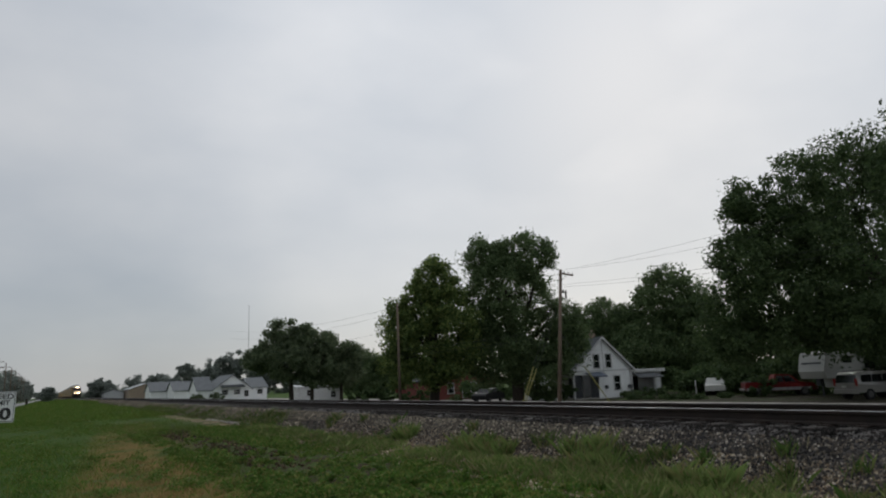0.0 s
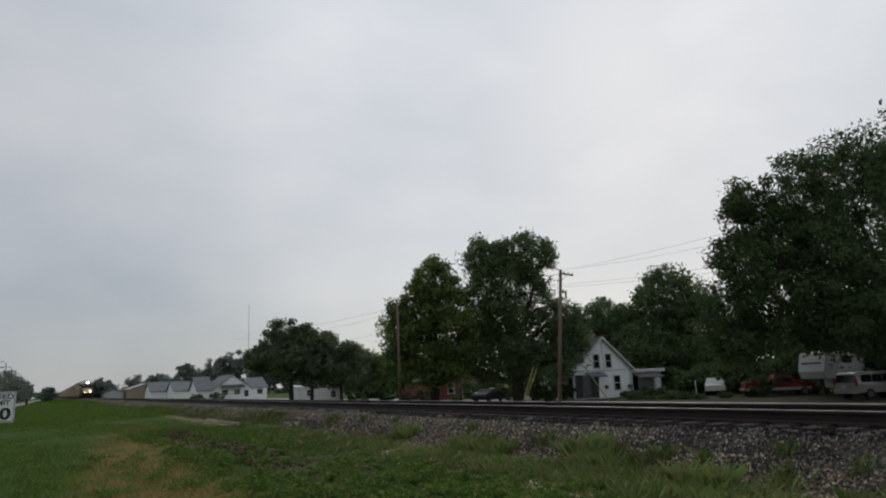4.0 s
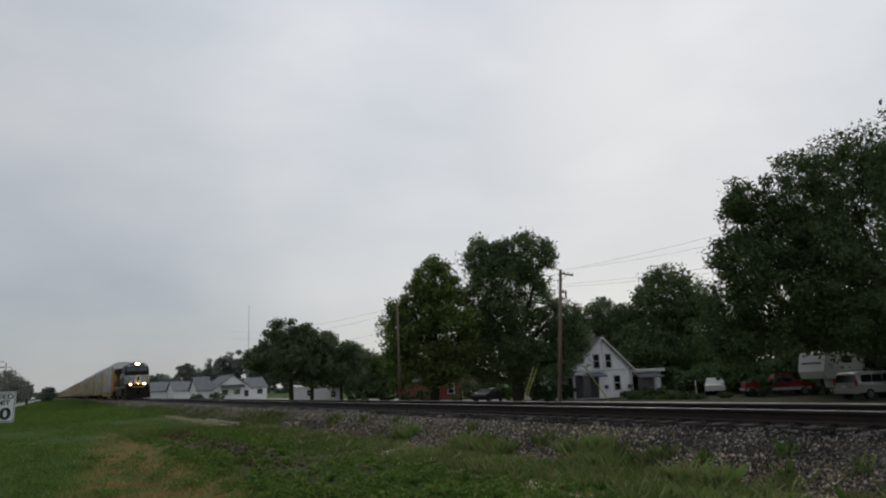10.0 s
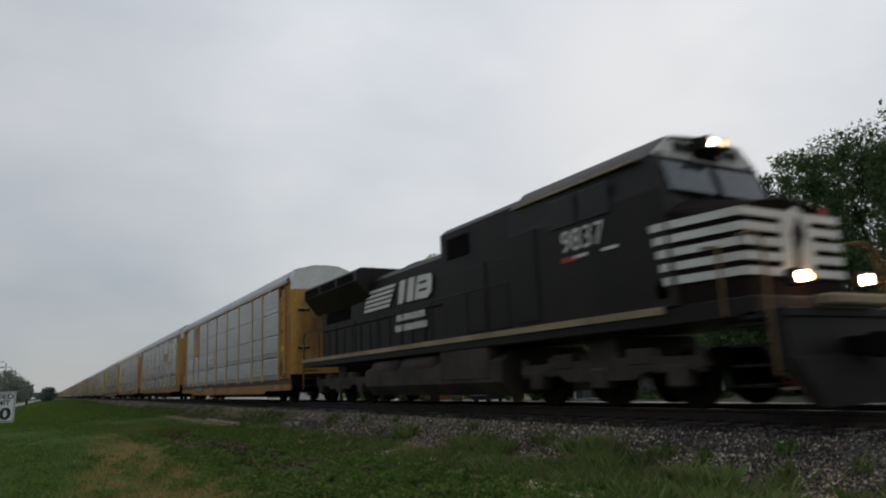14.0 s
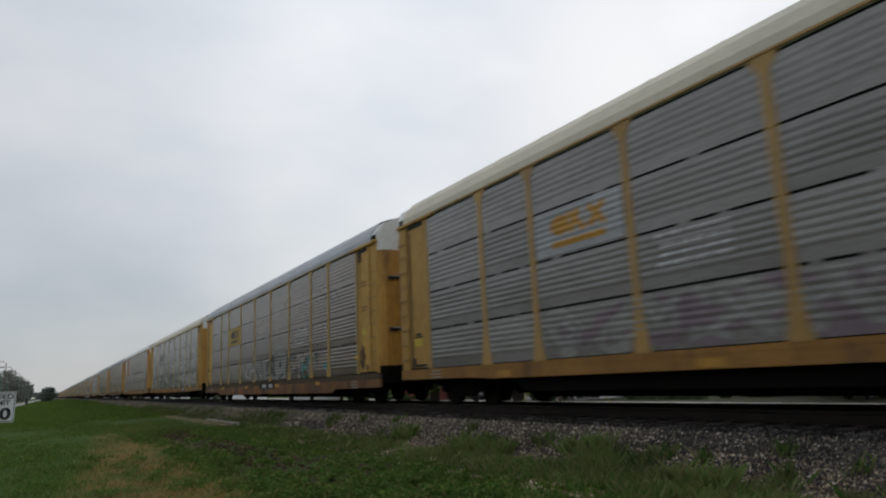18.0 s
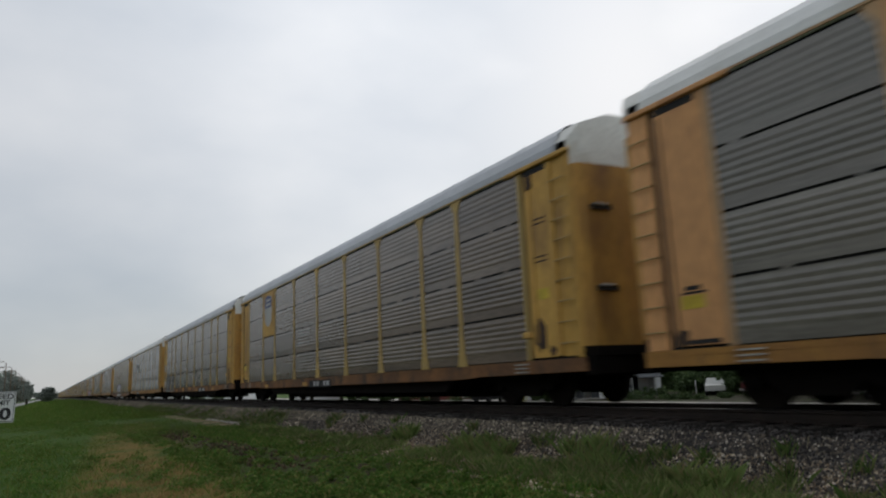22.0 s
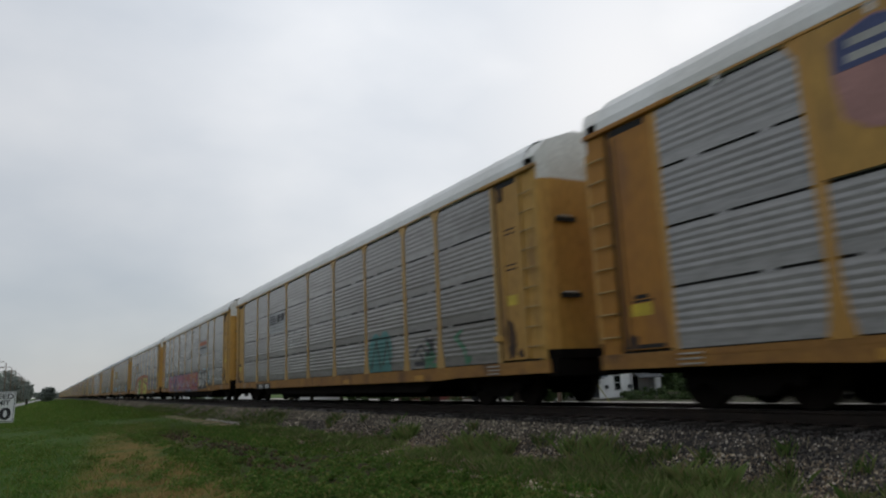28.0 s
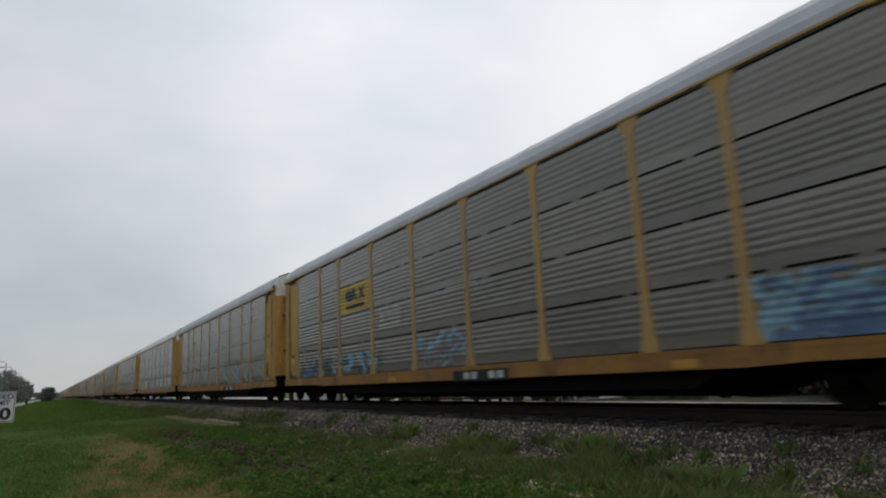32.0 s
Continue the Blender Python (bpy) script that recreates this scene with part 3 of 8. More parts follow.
tagged(blades("tall_grass", 9000, (7.3, 8.0, 26, 70), 0.16, 0.025, 20, M_WEED, clump=0.25), "grass grown up the ballast slope", "grass", kind="stuff")
tagged(blades("weeds", 3500, (6.4, 8.2, 4, 30), 0.2, 0.016, 15, M_WEED, clump=0.07), "sparse weeds growing in the ballast", "weeds", kind="stuff")


# ---- trees ----
# The first two greens are greyed a little to stand in for haze.
LEAF = island_material("leaves", (0.064, 0.102, 0.044), (0.155, 0.205, 0.090), 0.7, ((0.55, (0.102, 0.150, 0.064)),), 0.40)
LEAF_LIGHT = island_material("light_leaves", (0.072, 0.115, 0.036), (0.230, 0.275, 0.080), 0.7, ((0.55, (0.115, 0.168, 0.052)),), 0.42)
LEAF_DARK = island_material("dark_leaves", (0.040, 0.068, 0.026), (0.100, 0.145, 0.054), 0.7, ((0.55, (0.064, 0.102, 0.038)),), 0.35)


# Lightened and greyed to paint haze on the middle-distance crowns.
LEAF_MID = island_material("haze_greyed_leaves", (0.088, 0.118, 0.066), (0.185, 0.225, 0.120), 0.75, ((0.55, (0.126, 0.165, 0.090)),), 0.38)


def leafy(name, lobes, leaves, leaf, clump, mat, seed):
    """A crown of small folded leaves in many clumps through overlapping lobes (x, y, z, half width, half height)."""
    r = np.random.RandomState(seed)
    vol = np.array([l[3] * l[3] * l[4] for l in lobes]) ** 0.7
    pts = []
    for (x, y, z, rh, rv), share in zip(lobes, vol / vol.sum()):
        count = max(20, int(leaves * share))
        m = max(8, int(count / 85))
        d = r.normal(0, 1, (m, 3))
        d /= np.linalg.norm(d, axis=1)[:, None]
        c = d * (r.uniform(0.12, 1.0, (m, 1)) ** 0.42) * np.array([rh, rh, rv]) * r.uniform(0.84, 1.06, (m, 1)) + np.array([x, y, z])
        k = r.randint(0, m, count)
        pts.append(c[k] + np.clip(r.normal(0, 1, (count, 3)), -1.6, 1.6) * clump * np.array([1, 1, 0.8]) * r.uniform(0.55, 1.25, m)[k][:, None])
    p = np.concatenate(pts)
    c = len(p)
    u = r.normal(0, 1, (c, 3))
    u /= np.linalg.norm(u, axis=1)[:, None]
    w = np.cross(u, r.normal(0, 1, (c, 3)))
    w /= np.linalg.norm(w, axis=1)[:, None] + 1e-9
    s = leaf * r.uniform(0.6, 1.3, (c, 1))
    fold = np.cross(u, w) * s * 0.18
    v = np.stack([p - u * s, p + w * s * 0.45 + fold, p + u * s, p - w * s * 0.45 + fold], 1)
    t = (np.array([(0, 1, 2), (0, 2, 3)])[None] + 4 * np.arange(c)[:, None, None]).reshape(-1, 3)
    return soup(name, v.reshape(-1, 3), t, mat)


def tree(label, base, lobes, leaves, leaf=0.16, clump=0.45, mat=None, trunk=0.35, seed=1, limbs=9, group=""):
    x, y = base
    z = ground_z(x) - 0.1
    top = max(l[2] + l[4] for l in lobes)
    ob = thing("tree", label, "tree", pose(x, y, z), group)
    r = random.Random(seed)
    fork = Vector((0, 0, (top - z) * 0.30))
    tg = Geo()
    lean = Vector((r.uniform(-.2, .2), r.uniform(-.2, .2), 0))
    tg.bar((0, 0, 0), (0, 0, 0.5), trunk * 1.5, trunk * 1.05, 10).bar((0, 0, 0.5), fork + lean, trunk * 1.05, trunk * 0.8, 10)
    part("trunk", tg, M_BARK, ob, smooth=True)
    lg_ = Geo()
    for i in range(limbs):
        l = lobes[i % len(lobes)]
        tip = Vector((l[0] - x + r.uniform(-.5, .5) * l[3], l[1] - y + r.uniform(-.5, .5) * l[3], l[2] - z + r.uniform(-.2, .5) * l[4]))
        mid = fork.lerp(tip, 0.5) + Vector((r.uniform(-.3, .3), r.uniform(-.3, .3), r.uniform(0, .6)))
        lg_.bar(fork + lean, mid, trunk * 0.5, trunk * 0.28, 7).bar(mid, tip, trunk * 0.28, trunk * 0.08, 6)
        for _ in range(3):
            q = mid.lerp(tip, r.uniform(0.1, 0.9))
            lg_.bar(q, q + Vector((r.uniform(-1, 1) * l[3], r.uniform(-1, 1) * l[3], r.uniform(0, 1) * l[4])) * 0.6, trunk * 0.12, trunk * 0.03, 5)
    part("limb", lg_, M_BARK, ob)
    loc = [(a - x, b - y, c - z, h * 1.1, v * 1.08) for a, b, c, h, v in lobes]
    part("crown", leafy("crown", loc, int(leaves * 3.2), leaf * 0.95, clump, mat or LEAF, seed), None, ob)
    return ob


# low lumpy patches of broad-leaved weeds over the near verge
def weed_patches(count, area, seed):
    r = random.Random(seed)
    out = []
    for _ in range(count):
        x, y = r.uniform(area[0], area[1]), area[2] + (area[3] - area[2]) * r.random() ** 1.3
        if rut_at(x, y) > 0.3 or x > 6.1 + 0.4 * math.sin(y * 2.1) + r.uniform(0, 0.6):
            continue
        w = r.uniform(0.10, 0.34)
        out.append((x, y, ground_z(x) + 0.03, w, r.uniform(0.04, 0.12)))
    return out


M_CLOVER = island_material("broad_weed_leaves", (0.048, 0.110, 0.015), (0.190, 0.315, 0.055), 0.75, ((0.5, (0.098, 0.200, 0.032)), (0.96, (0.23, 0.21, 0.07))), 0.3)
tagged(new("low_weeds", leafy("low_weeds", weed_patches(1000, (2.8, 6.9, 6.0, 30), 51), 150000, 0.030, 0.04, M_CLOVER, 51)), "lumpy patches of low broad-leaved weeds", "weeds", kind="stuff")
tagged(new("low_weeds", leafy("low_weeds", weed_patches(160, (-3.5, 3.2, 9, 34), 53), 22000, 0.026, 0.06, M_CLOVER, 53)), "scattered low weeds in the mown grass", "weeds", kind="stuff")


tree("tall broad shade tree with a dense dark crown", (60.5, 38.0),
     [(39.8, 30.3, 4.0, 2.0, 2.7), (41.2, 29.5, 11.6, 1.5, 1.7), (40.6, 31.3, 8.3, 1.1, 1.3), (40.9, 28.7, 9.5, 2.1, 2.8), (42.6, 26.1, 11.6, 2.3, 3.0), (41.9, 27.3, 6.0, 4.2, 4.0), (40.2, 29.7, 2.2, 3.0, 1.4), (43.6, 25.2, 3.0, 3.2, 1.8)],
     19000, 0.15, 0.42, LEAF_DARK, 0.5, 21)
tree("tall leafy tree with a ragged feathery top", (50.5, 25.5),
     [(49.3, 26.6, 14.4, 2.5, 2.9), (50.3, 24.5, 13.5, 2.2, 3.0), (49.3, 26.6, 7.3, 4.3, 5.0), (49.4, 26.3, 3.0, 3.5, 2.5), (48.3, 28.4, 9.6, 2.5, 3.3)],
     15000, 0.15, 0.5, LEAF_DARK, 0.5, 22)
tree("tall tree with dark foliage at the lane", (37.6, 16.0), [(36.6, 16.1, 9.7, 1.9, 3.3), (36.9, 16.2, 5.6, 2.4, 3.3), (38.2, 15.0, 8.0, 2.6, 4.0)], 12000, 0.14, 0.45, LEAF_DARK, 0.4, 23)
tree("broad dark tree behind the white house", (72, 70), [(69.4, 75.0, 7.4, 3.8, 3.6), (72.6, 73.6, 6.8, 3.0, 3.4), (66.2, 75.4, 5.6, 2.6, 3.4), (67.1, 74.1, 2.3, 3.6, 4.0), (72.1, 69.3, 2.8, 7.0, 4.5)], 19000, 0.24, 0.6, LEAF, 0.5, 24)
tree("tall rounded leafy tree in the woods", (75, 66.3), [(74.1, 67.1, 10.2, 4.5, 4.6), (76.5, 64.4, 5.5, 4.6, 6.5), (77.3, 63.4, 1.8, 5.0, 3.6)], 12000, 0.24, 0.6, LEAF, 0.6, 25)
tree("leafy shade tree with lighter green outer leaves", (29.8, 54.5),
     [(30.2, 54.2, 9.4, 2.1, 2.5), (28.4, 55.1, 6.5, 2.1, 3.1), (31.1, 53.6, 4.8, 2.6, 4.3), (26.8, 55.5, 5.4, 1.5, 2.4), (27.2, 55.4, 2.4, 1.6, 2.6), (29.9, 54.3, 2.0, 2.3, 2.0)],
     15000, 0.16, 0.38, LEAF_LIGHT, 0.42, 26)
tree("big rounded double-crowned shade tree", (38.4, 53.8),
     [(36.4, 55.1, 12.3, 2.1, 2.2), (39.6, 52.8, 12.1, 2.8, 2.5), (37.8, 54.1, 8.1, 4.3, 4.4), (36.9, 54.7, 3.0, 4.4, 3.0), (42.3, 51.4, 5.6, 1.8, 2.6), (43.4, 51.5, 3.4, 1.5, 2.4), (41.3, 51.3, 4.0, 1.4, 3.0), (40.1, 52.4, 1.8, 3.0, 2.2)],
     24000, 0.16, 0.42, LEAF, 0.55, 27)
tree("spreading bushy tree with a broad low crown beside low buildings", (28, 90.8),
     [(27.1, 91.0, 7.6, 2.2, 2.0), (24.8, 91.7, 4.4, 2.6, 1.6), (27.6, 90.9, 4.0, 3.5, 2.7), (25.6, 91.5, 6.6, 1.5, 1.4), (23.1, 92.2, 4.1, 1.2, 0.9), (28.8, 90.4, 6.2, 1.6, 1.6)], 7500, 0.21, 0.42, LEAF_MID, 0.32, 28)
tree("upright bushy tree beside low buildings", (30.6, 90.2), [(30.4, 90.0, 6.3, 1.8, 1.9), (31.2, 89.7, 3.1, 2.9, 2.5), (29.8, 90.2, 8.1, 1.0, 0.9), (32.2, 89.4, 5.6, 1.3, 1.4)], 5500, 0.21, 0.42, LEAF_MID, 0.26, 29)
tree("slighter haze-pale tree beside the mobile home", (34.9, 90.5), [(34.0, 90.9, 5.2, 2.1, 2.0), (34.7, 90.6, 2.4, 2.4, 2.3), (33.6, 91.0, 7.0, 1.0, 0.9), (36.4, 89.9, 4.0, 1.6, 2.4)], 4800, 0.21, 0.42, LEAF_MID, 0.24, 34)
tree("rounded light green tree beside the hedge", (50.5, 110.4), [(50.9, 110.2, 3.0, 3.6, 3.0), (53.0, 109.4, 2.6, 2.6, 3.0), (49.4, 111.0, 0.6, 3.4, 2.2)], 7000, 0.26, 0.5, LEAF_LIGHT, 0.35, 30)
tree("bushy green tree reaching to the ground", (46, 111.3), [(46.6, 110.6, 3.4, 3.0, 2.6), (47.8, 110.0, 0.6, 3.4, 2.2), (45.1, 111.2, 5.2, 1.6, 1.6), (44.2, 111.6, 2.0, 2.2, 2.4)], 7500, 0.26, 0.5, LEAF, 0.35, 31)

M_TAN = material("tan_sheet_wall", (0.30, 0.235, 0.17), 0.8, 0, (0.26, 0.20, 0.15), 0.4, 6, 0.2)

# ---- the white house across the tracks ----
def windows(parent, x, y, z0, z1, w, face="y", pane=M_DARKGLASS, trim=M_TRIM, s=-1):
    """A framed sash window on a wall that faces -Y (face y) or -X (face x); x, y: its middle on the wall."""
    g = Geo()
    h = w / 2
    for a, c, b0, b1 in ((-h - .09, -h, z0 - .05, z1 + .1), (h, h + .09, z0 - .05, z1 + .1), (-h - .12, h + .12, z1, z1 + .11), (-h - .14, h + .14, z0 - .08, z0), (-h, h, (z0 + z1) / 2 - .03, (z0 + z1) / 2 + .03)):
        if face == "y":
            g.box(x + a, x + c, y - .07, y + .03, b0, b1)
        else:
            g.box(x - .07, x + .03, y + a, y + c, b0, b1)
    fr = part("window_frame", g, trim, parent)
    if face == "y":
        part("pane", Geo().box(x - h, x + h, y - .03, y - .01, z0, z1), pane, fr)
    else:
        part("pane", Geo().box(x - .03, x - .01, y - h, y + h, z0, z1), pane, fr)
    return fr


def siding(parent, prof, axis, at_, step=0.17, mat=None, name="siding"):
    """A wall of lapped boards: prof gives for a height the two ends along the wall; at_ is the wall's plane."""
    g = Geo()
    z0, z1, ends = prof
    z = z0
    while z < z1 - 1e-3:
        t = min(z + step, z1)
        a, c = ends(z)
        a2, c2 = ends(t)
        if c - a > 0.05:
            if axis == "y":
                vs = [(a, at_ - .02, z), (c, at_ - .02, z), (c2, at_, t), (a2, at_, t), (a, at_ + .02, z), (c, at_ + .02, z)]
            else:
                vs = [(at_ - .02, a, z), (at_ - .02, c, z), (at_, c2, t), (at_, a2, t), (at_ + .02, a, z), (at_ + .02, c, z)]
            g.add(vs, [(0, 1, 2, 3), (0, 4, 5, 1)])
        z = t
    return part(name, g, mat or M_WHITE, parent)


house = thing("house", "white clapboard one-and-a-half-storey farmhouse with grey gabled roof", "house")
HX0, HX1, HY0, HY1, HZ, EAVE, RIDGE = 45.0, 52.9, 53.6, 63.0, -1.95, 1.05, 4.26
mid = (HX0 + HX1) / 2


def gable(z):
    if z <= EAVE:
        return (48.3 if z < 0.55 else HX0, HX1)
    k = (z - EAVE) / (RIDGE - EAVE)
    return (HX0 + k * (mid - HX0), HX1 - k * (HX1 - mid))


wall_g = Geo().prism([(HX0 + .05, 0.62), (HX0 + .05, EAVE), (mid, RIDGE - 0.05), (HX1 - .05, EAVE), (HX1 - .05, HZ), (48.3, HZ), (48.3, 0.62)], HY0 + 0.02, HY0 + 0.2)
wall_g.box(HX0 + .05, HX0 + .2, HY0 + 2.4, HY1, HZ, EAVE).box(HX1 - .2, HX1 - .05, HY0, HY1, HZ, EAVE).box(HX0, HX1, HY1 - .2, HY1, HZ, EAVE).box(HX0 + .05, 48.3, HY0 + 2.3, HY0 + 2.45, HZ, EAVE)
part("wall", wall_g, M_WHITE, house)
siding(house, (HZ, RIDGE - 0.02, gable), "y", HY0)
siding(house, (HZ, EAVE, lambda z: (HY0 + 2.4, HY1)), "x", HX0 + .03)
for s, a in ((-1, HX0), (1, HX1)):
    dx, dz = a - mid, EAVE - RIDGE
    x1, z1 = mid + dx * 1.08, RIDGE + dz * 1.08
    part("roof", Geo().add([(mid, HY0 - .3, RIDGE), (x1, HY0 - .3, z1), (x1, HY1 + .3, z1), (mid, HY1 + .3, RIDGE), (mid, HY0 - .3, RIDGE + .12), (x1, HY0 - .3, z1 + .12), (x1, HY1 + .3, z1 + .12), (mid, HY1 + .3, RIDGE + .12)],
                          [(0, 1, 2, 3), (4, 7, 6, 5), (0, 4, 5, 1), (1, 5, 6, 2), (2, 6, 7, 3)]), M_ROOFGREY, house, "grey shingle roof slope")
    part("bargeboard", Geo().add([(mid, HY0 - .33, RIDGE + .13), (x1, HY0 - .33, z1 + .13), (x1, HY0 - .33, z1 - .1), (mid, HY0 - .33, RIDGE - .12), (mid, HY0 - .30, RIDGE + .13), (x1, HY0 - .30, z1 + .13), (x1, HY0 - .30, z1 - .1), (mid, HY0 - .30, RIDGE - .12)],
                                [(0, 1, 2, 3), (4, 7, 6, 5), (0, 4, 5, 1), (2, 6, 7, 3)]), M_TRIM, house)
part("chimney", Geo().box(48.75, 49.15, 54.6, 55.0, 3.6, 4.75, 0.02).box(48.72, 49.18, 54.57, 55.03, 4.68, 4.8).bar((48.95, 54.8, 4.8), (48.95, 54.8, 5.15), 0.09), M_TAN, house, "brick chimney")
for x in (48.15, 49.75):
    windows(house, x, HY0, 1.22, 2.55, 0.72)
windows(house, 50.75, HY0, -1.05, 0.35, 0.78)
part("corner_board", Geo().box(HX1 - .12, HX1 + .03, HY0 - .05, HY0 + .05, HZ, EAVE), M_TRIM, house)
part("conduit", Geo().bar((mid + .05, HY0 - .08, 0.7), (mid + .05, HY0 - .08, RIDGE - .3), 0.035), M_TRIM, house)
part("downpipe", Geo().bar((HX1 - .3, HY0 - .08, HZ), (HX1 - .3, HY0 - .08, EAVE), 0.05), M_TRIM, house)
part("belt_board", Geo().box(HX0 + .1, HX1, HY0 - .05, HY0 + .0, 0.86, 1.0), M_TRIM, house)
part("porch_post", Geo().box(HX0 + .05, HX0 + .25, HY0 + .05, HY0 + .25, HZ, 0.62), M_TRIM, house)
part("porch_floor", Geo().box(HX0, 48.3, HY0, HY0 + 2.3, HZ, HZ + 0.25), M_CONCRETE, house)
part("awning", Geo().prism([(HY0 - 1.0, 0.45), (HY0 - 0.02, 0.80), (HY0 - 0.02, 0.70), (HY0 - 1.0, 0.30)], 46.6, 48.6, "x"), material("blue_grey_awning", (0.14, 0.17, 0.22), 0.7), house, "blue-grey metal awning")
# Dark panels stand in for the shade inside the recessed porch.
part("porch_screen", Geo().box(HX0 + .25, 46.2, HY0 + .12, HY0 + .14, HZ + .25, 0.6).box(47.3, 48.3, HY0 + .12, HY0 + .14, HZ + .25, 0.6), material("porch_shade_dark", (0.05, 0.055, 0.06), 0.8), house, "dark panel standing in for the shade inside the porch")
part("front_door", Geo().box(46.3, 47.2, HY0 + 2.22, HY0 + 2.3, HZ + .25, 0.3), M_ROOFGREY, house)
part("meter_box", Geo().box(49.1, 49.35, HY0 - .2, HY0, -0.9, -0.55), M_ROOFGREY, house)
part("wall_box", Geo().box(52.2, 52.6, HY0 - .25, HY0, -0.95, -0.6), M_ROOFGREY, house)
# flat-roofed porch wing
part("wing_wall", Geo().box(HX1, 57.2, HY0 + 1.6, HY0 + 1.75, HZ, 0.6).box(57.0, 57.2, HY0, HY0 + 5, HZ, 0.6).box(56.2, 57.2, HY0, HY0 + .15, HZ, 0.6), M_WHITE, house)
part("wing_roof", Geo().box(HX1, 57.5, HY0 - .3, HY0 + 5, 0.6, 0.95, 0.03), M_TRIM, house)
part("wing_awning", Geo().prism([(HY0 - 1.1, 0.1), (HY0 - 0.3, 0.5), (HY0 - 0.3, 0.4), (HY0 - 1.1, 0.0)], HX1, 56.4, "x"), M_ROOFGREY, house)
part("wing_post", Geo().box(55.9, 56.05, HY0 - .1, HY0 + .05, HZ, 0.5), M_TRIM, house)
part("wing_door", Geo().box(54.3, 55.2, HY0 + 1.54, HY0 + 1.6, HZ + .2, 0.2), M_DARKGLASS, house)


def bush(label, x, y, r, h, seed, mat=LEAF, leaves=700, leaf=0.12):
    z = ground_z(x)
    ob = thing("bush", label, "bush", pose(x, y, z))
    part("stems", Geo().bar((0, 0, -0.05), (0.1, 0, h * 0.5), 0.05, 0.02).bar((0, 0, -0.05), (-0.2, 0.1, h * 0.5), 0.04, 0.02), M_BARK, ob)
    part("foliage", leafy("foliage", [(0, 0, h * 0.5, r, h * 0.5), (r * 0.4, 0.1, h * 0.4, r * 0.7, h * 0.4)], leaves, leaf, 0.14, mat, seed), None, ob)
    return ob


for i, (x, y, r, h) in enumerate(((51.0, 52.8, 0.7, 0.6), (52.2, 52.6, 0.6, 0.7), (53.6, 52.2, 0.8, 0.9), (55.3, 52.0, 0.7, 0.9))):
    bush("low clipped shrub against the house", x, y, r, h, 60 + i)
# The first three are added in place of trunks and shade beside the house.
for i, (x, y, r, h) in enumerate(((42.0, 53.0, 1.3, 2.1), (43.4, 53.3, 1.2, 1.9), (40.5, 52.4, 1.2, 1.7), (43.5, 58.5, 1.6, 2.2), (44.0, 62, 1.8, 2.6), (58.6, 51.0, 1.5, 2.0), (61, 49.5, 1.8, 2.6), (56, 44.5, 1.4, 1.8), (58, 41, 1.6, 2.2), (52, 38, 1.3, 1.8))):
    bush("leafy dark shrub in the yard", x, y, r, h, 70 + i, LEAF_DARK, 1500, 0.14)

# These low shrubs are added to darken a strip that is only shade.
for i, (x, y, r, h) in enumerate(((49.9, 39.9, 0.7, 0.4), (52.6, 39.6, 0.7, 0.4))):
    bush("low dark shrub added for the shade at the yard edge", x, y, r, h, 80 + i, LEAF_DARK, 900, 0.11)

for i, (x, y, r, h) in enumerate(((29.6, 66.0, 1.5, 2.2), (31.6, 65.2, 1.6, 2.0), (33.8, 64.4, 1.4, 1.8), (27.6, 67.5, 1.3, 1.9))):
    bush("dark leafy shrub in front of the brick house", x, y, r, h, 100 + i, LEAF_DARK, 1500, 0.14)

# ---- poles and wires ----
def pole(x, y, top, label, arm=2.4, turn=0.0, group="utility poles", z=None, r=0.17):
    z = ground_z(x) - 0.2 if z is None else z
    ob = thing("utility_pole", label, "pole", pose(x, y, z, 0, 0, turn), group)
    h = top - z
    part("shaft", Geo().bar((0, 0, 0), (0, 0, h), r, r * 0.68, 12), M_POLE, ob, smooth=True)
    if arm:
        a = part("crossarm", Geo().box(-arm * 0.08, arm * 0.92, -0.05, 0.05, h - 0.35, h - 0.22, 0.01), M_POLE, ob)
        for k in range(4):
            u = -arm * 0.04 + arm * 0.92 * k / 3
            part("insulator", Geo().bar((u, 0, h - 0.22), (u, 0, h - 0.07), 0.035, 0.05), M_ROOFGREY, a)
        part("brace", Geo().bar((0.1, 0.06, h - 1.0), (arm * 0.45, 0.06, h - 0.34), 0.018), M_STEEL, a)
    return ob


def sag(p, q, drop, n=14):
    p, q = Vector(p), Vector(q)
    return [p.lerp(q, i / n) - Vector((0, 0, drop * 4 * (i / n) * (1 - i / n))) for i in range(n + 1)]


def wire(p, q, drop, label="thin black overhead wire", r=0.012):
    ob = part("overhead_wire", Geo().path(sag(p, q, drop), r, 4), M_WIRE)
    return tagged(ob, label, "wire", "overhead wires")


tall = pole(34.4, 42.9, 8.94, "tall weathered wooden utility pole with one-sided crossarm", 1.7, -40)
tall.matrix_basis = Matrix.Translation((34.4, 42.9, -2.0)) @ Vector((0.66, -0.53, 10.3)).to_track_quat("Z", "Y").to_matrix().to_4x4() @ Matrix.Rotation(radians(-40), 4, "Z")
pole(22.75, 47.0, 6.6, "grey wooden utility pole in front of the trees", 0, r=0.11)
for p, q, drop in (((36.0, 41.6, 8.95), (40.2, 20.0, 9.3), 0.35), ((35.3, 42.2, 8.9), (40.2, 20.0, 10.2), 0.3), ((35.2, 42.3, 7.75), (40.2, 20.0, 7.4), 0.3),
                   ((35.2, 42.3, 7.55), (40.2, 20.0, 6.9), 0.3), ((34.9, 42.5, 5.2), (40.2, 20.0, 5.2), 0.3)):
    wire(p, q, drop, r=0.009)
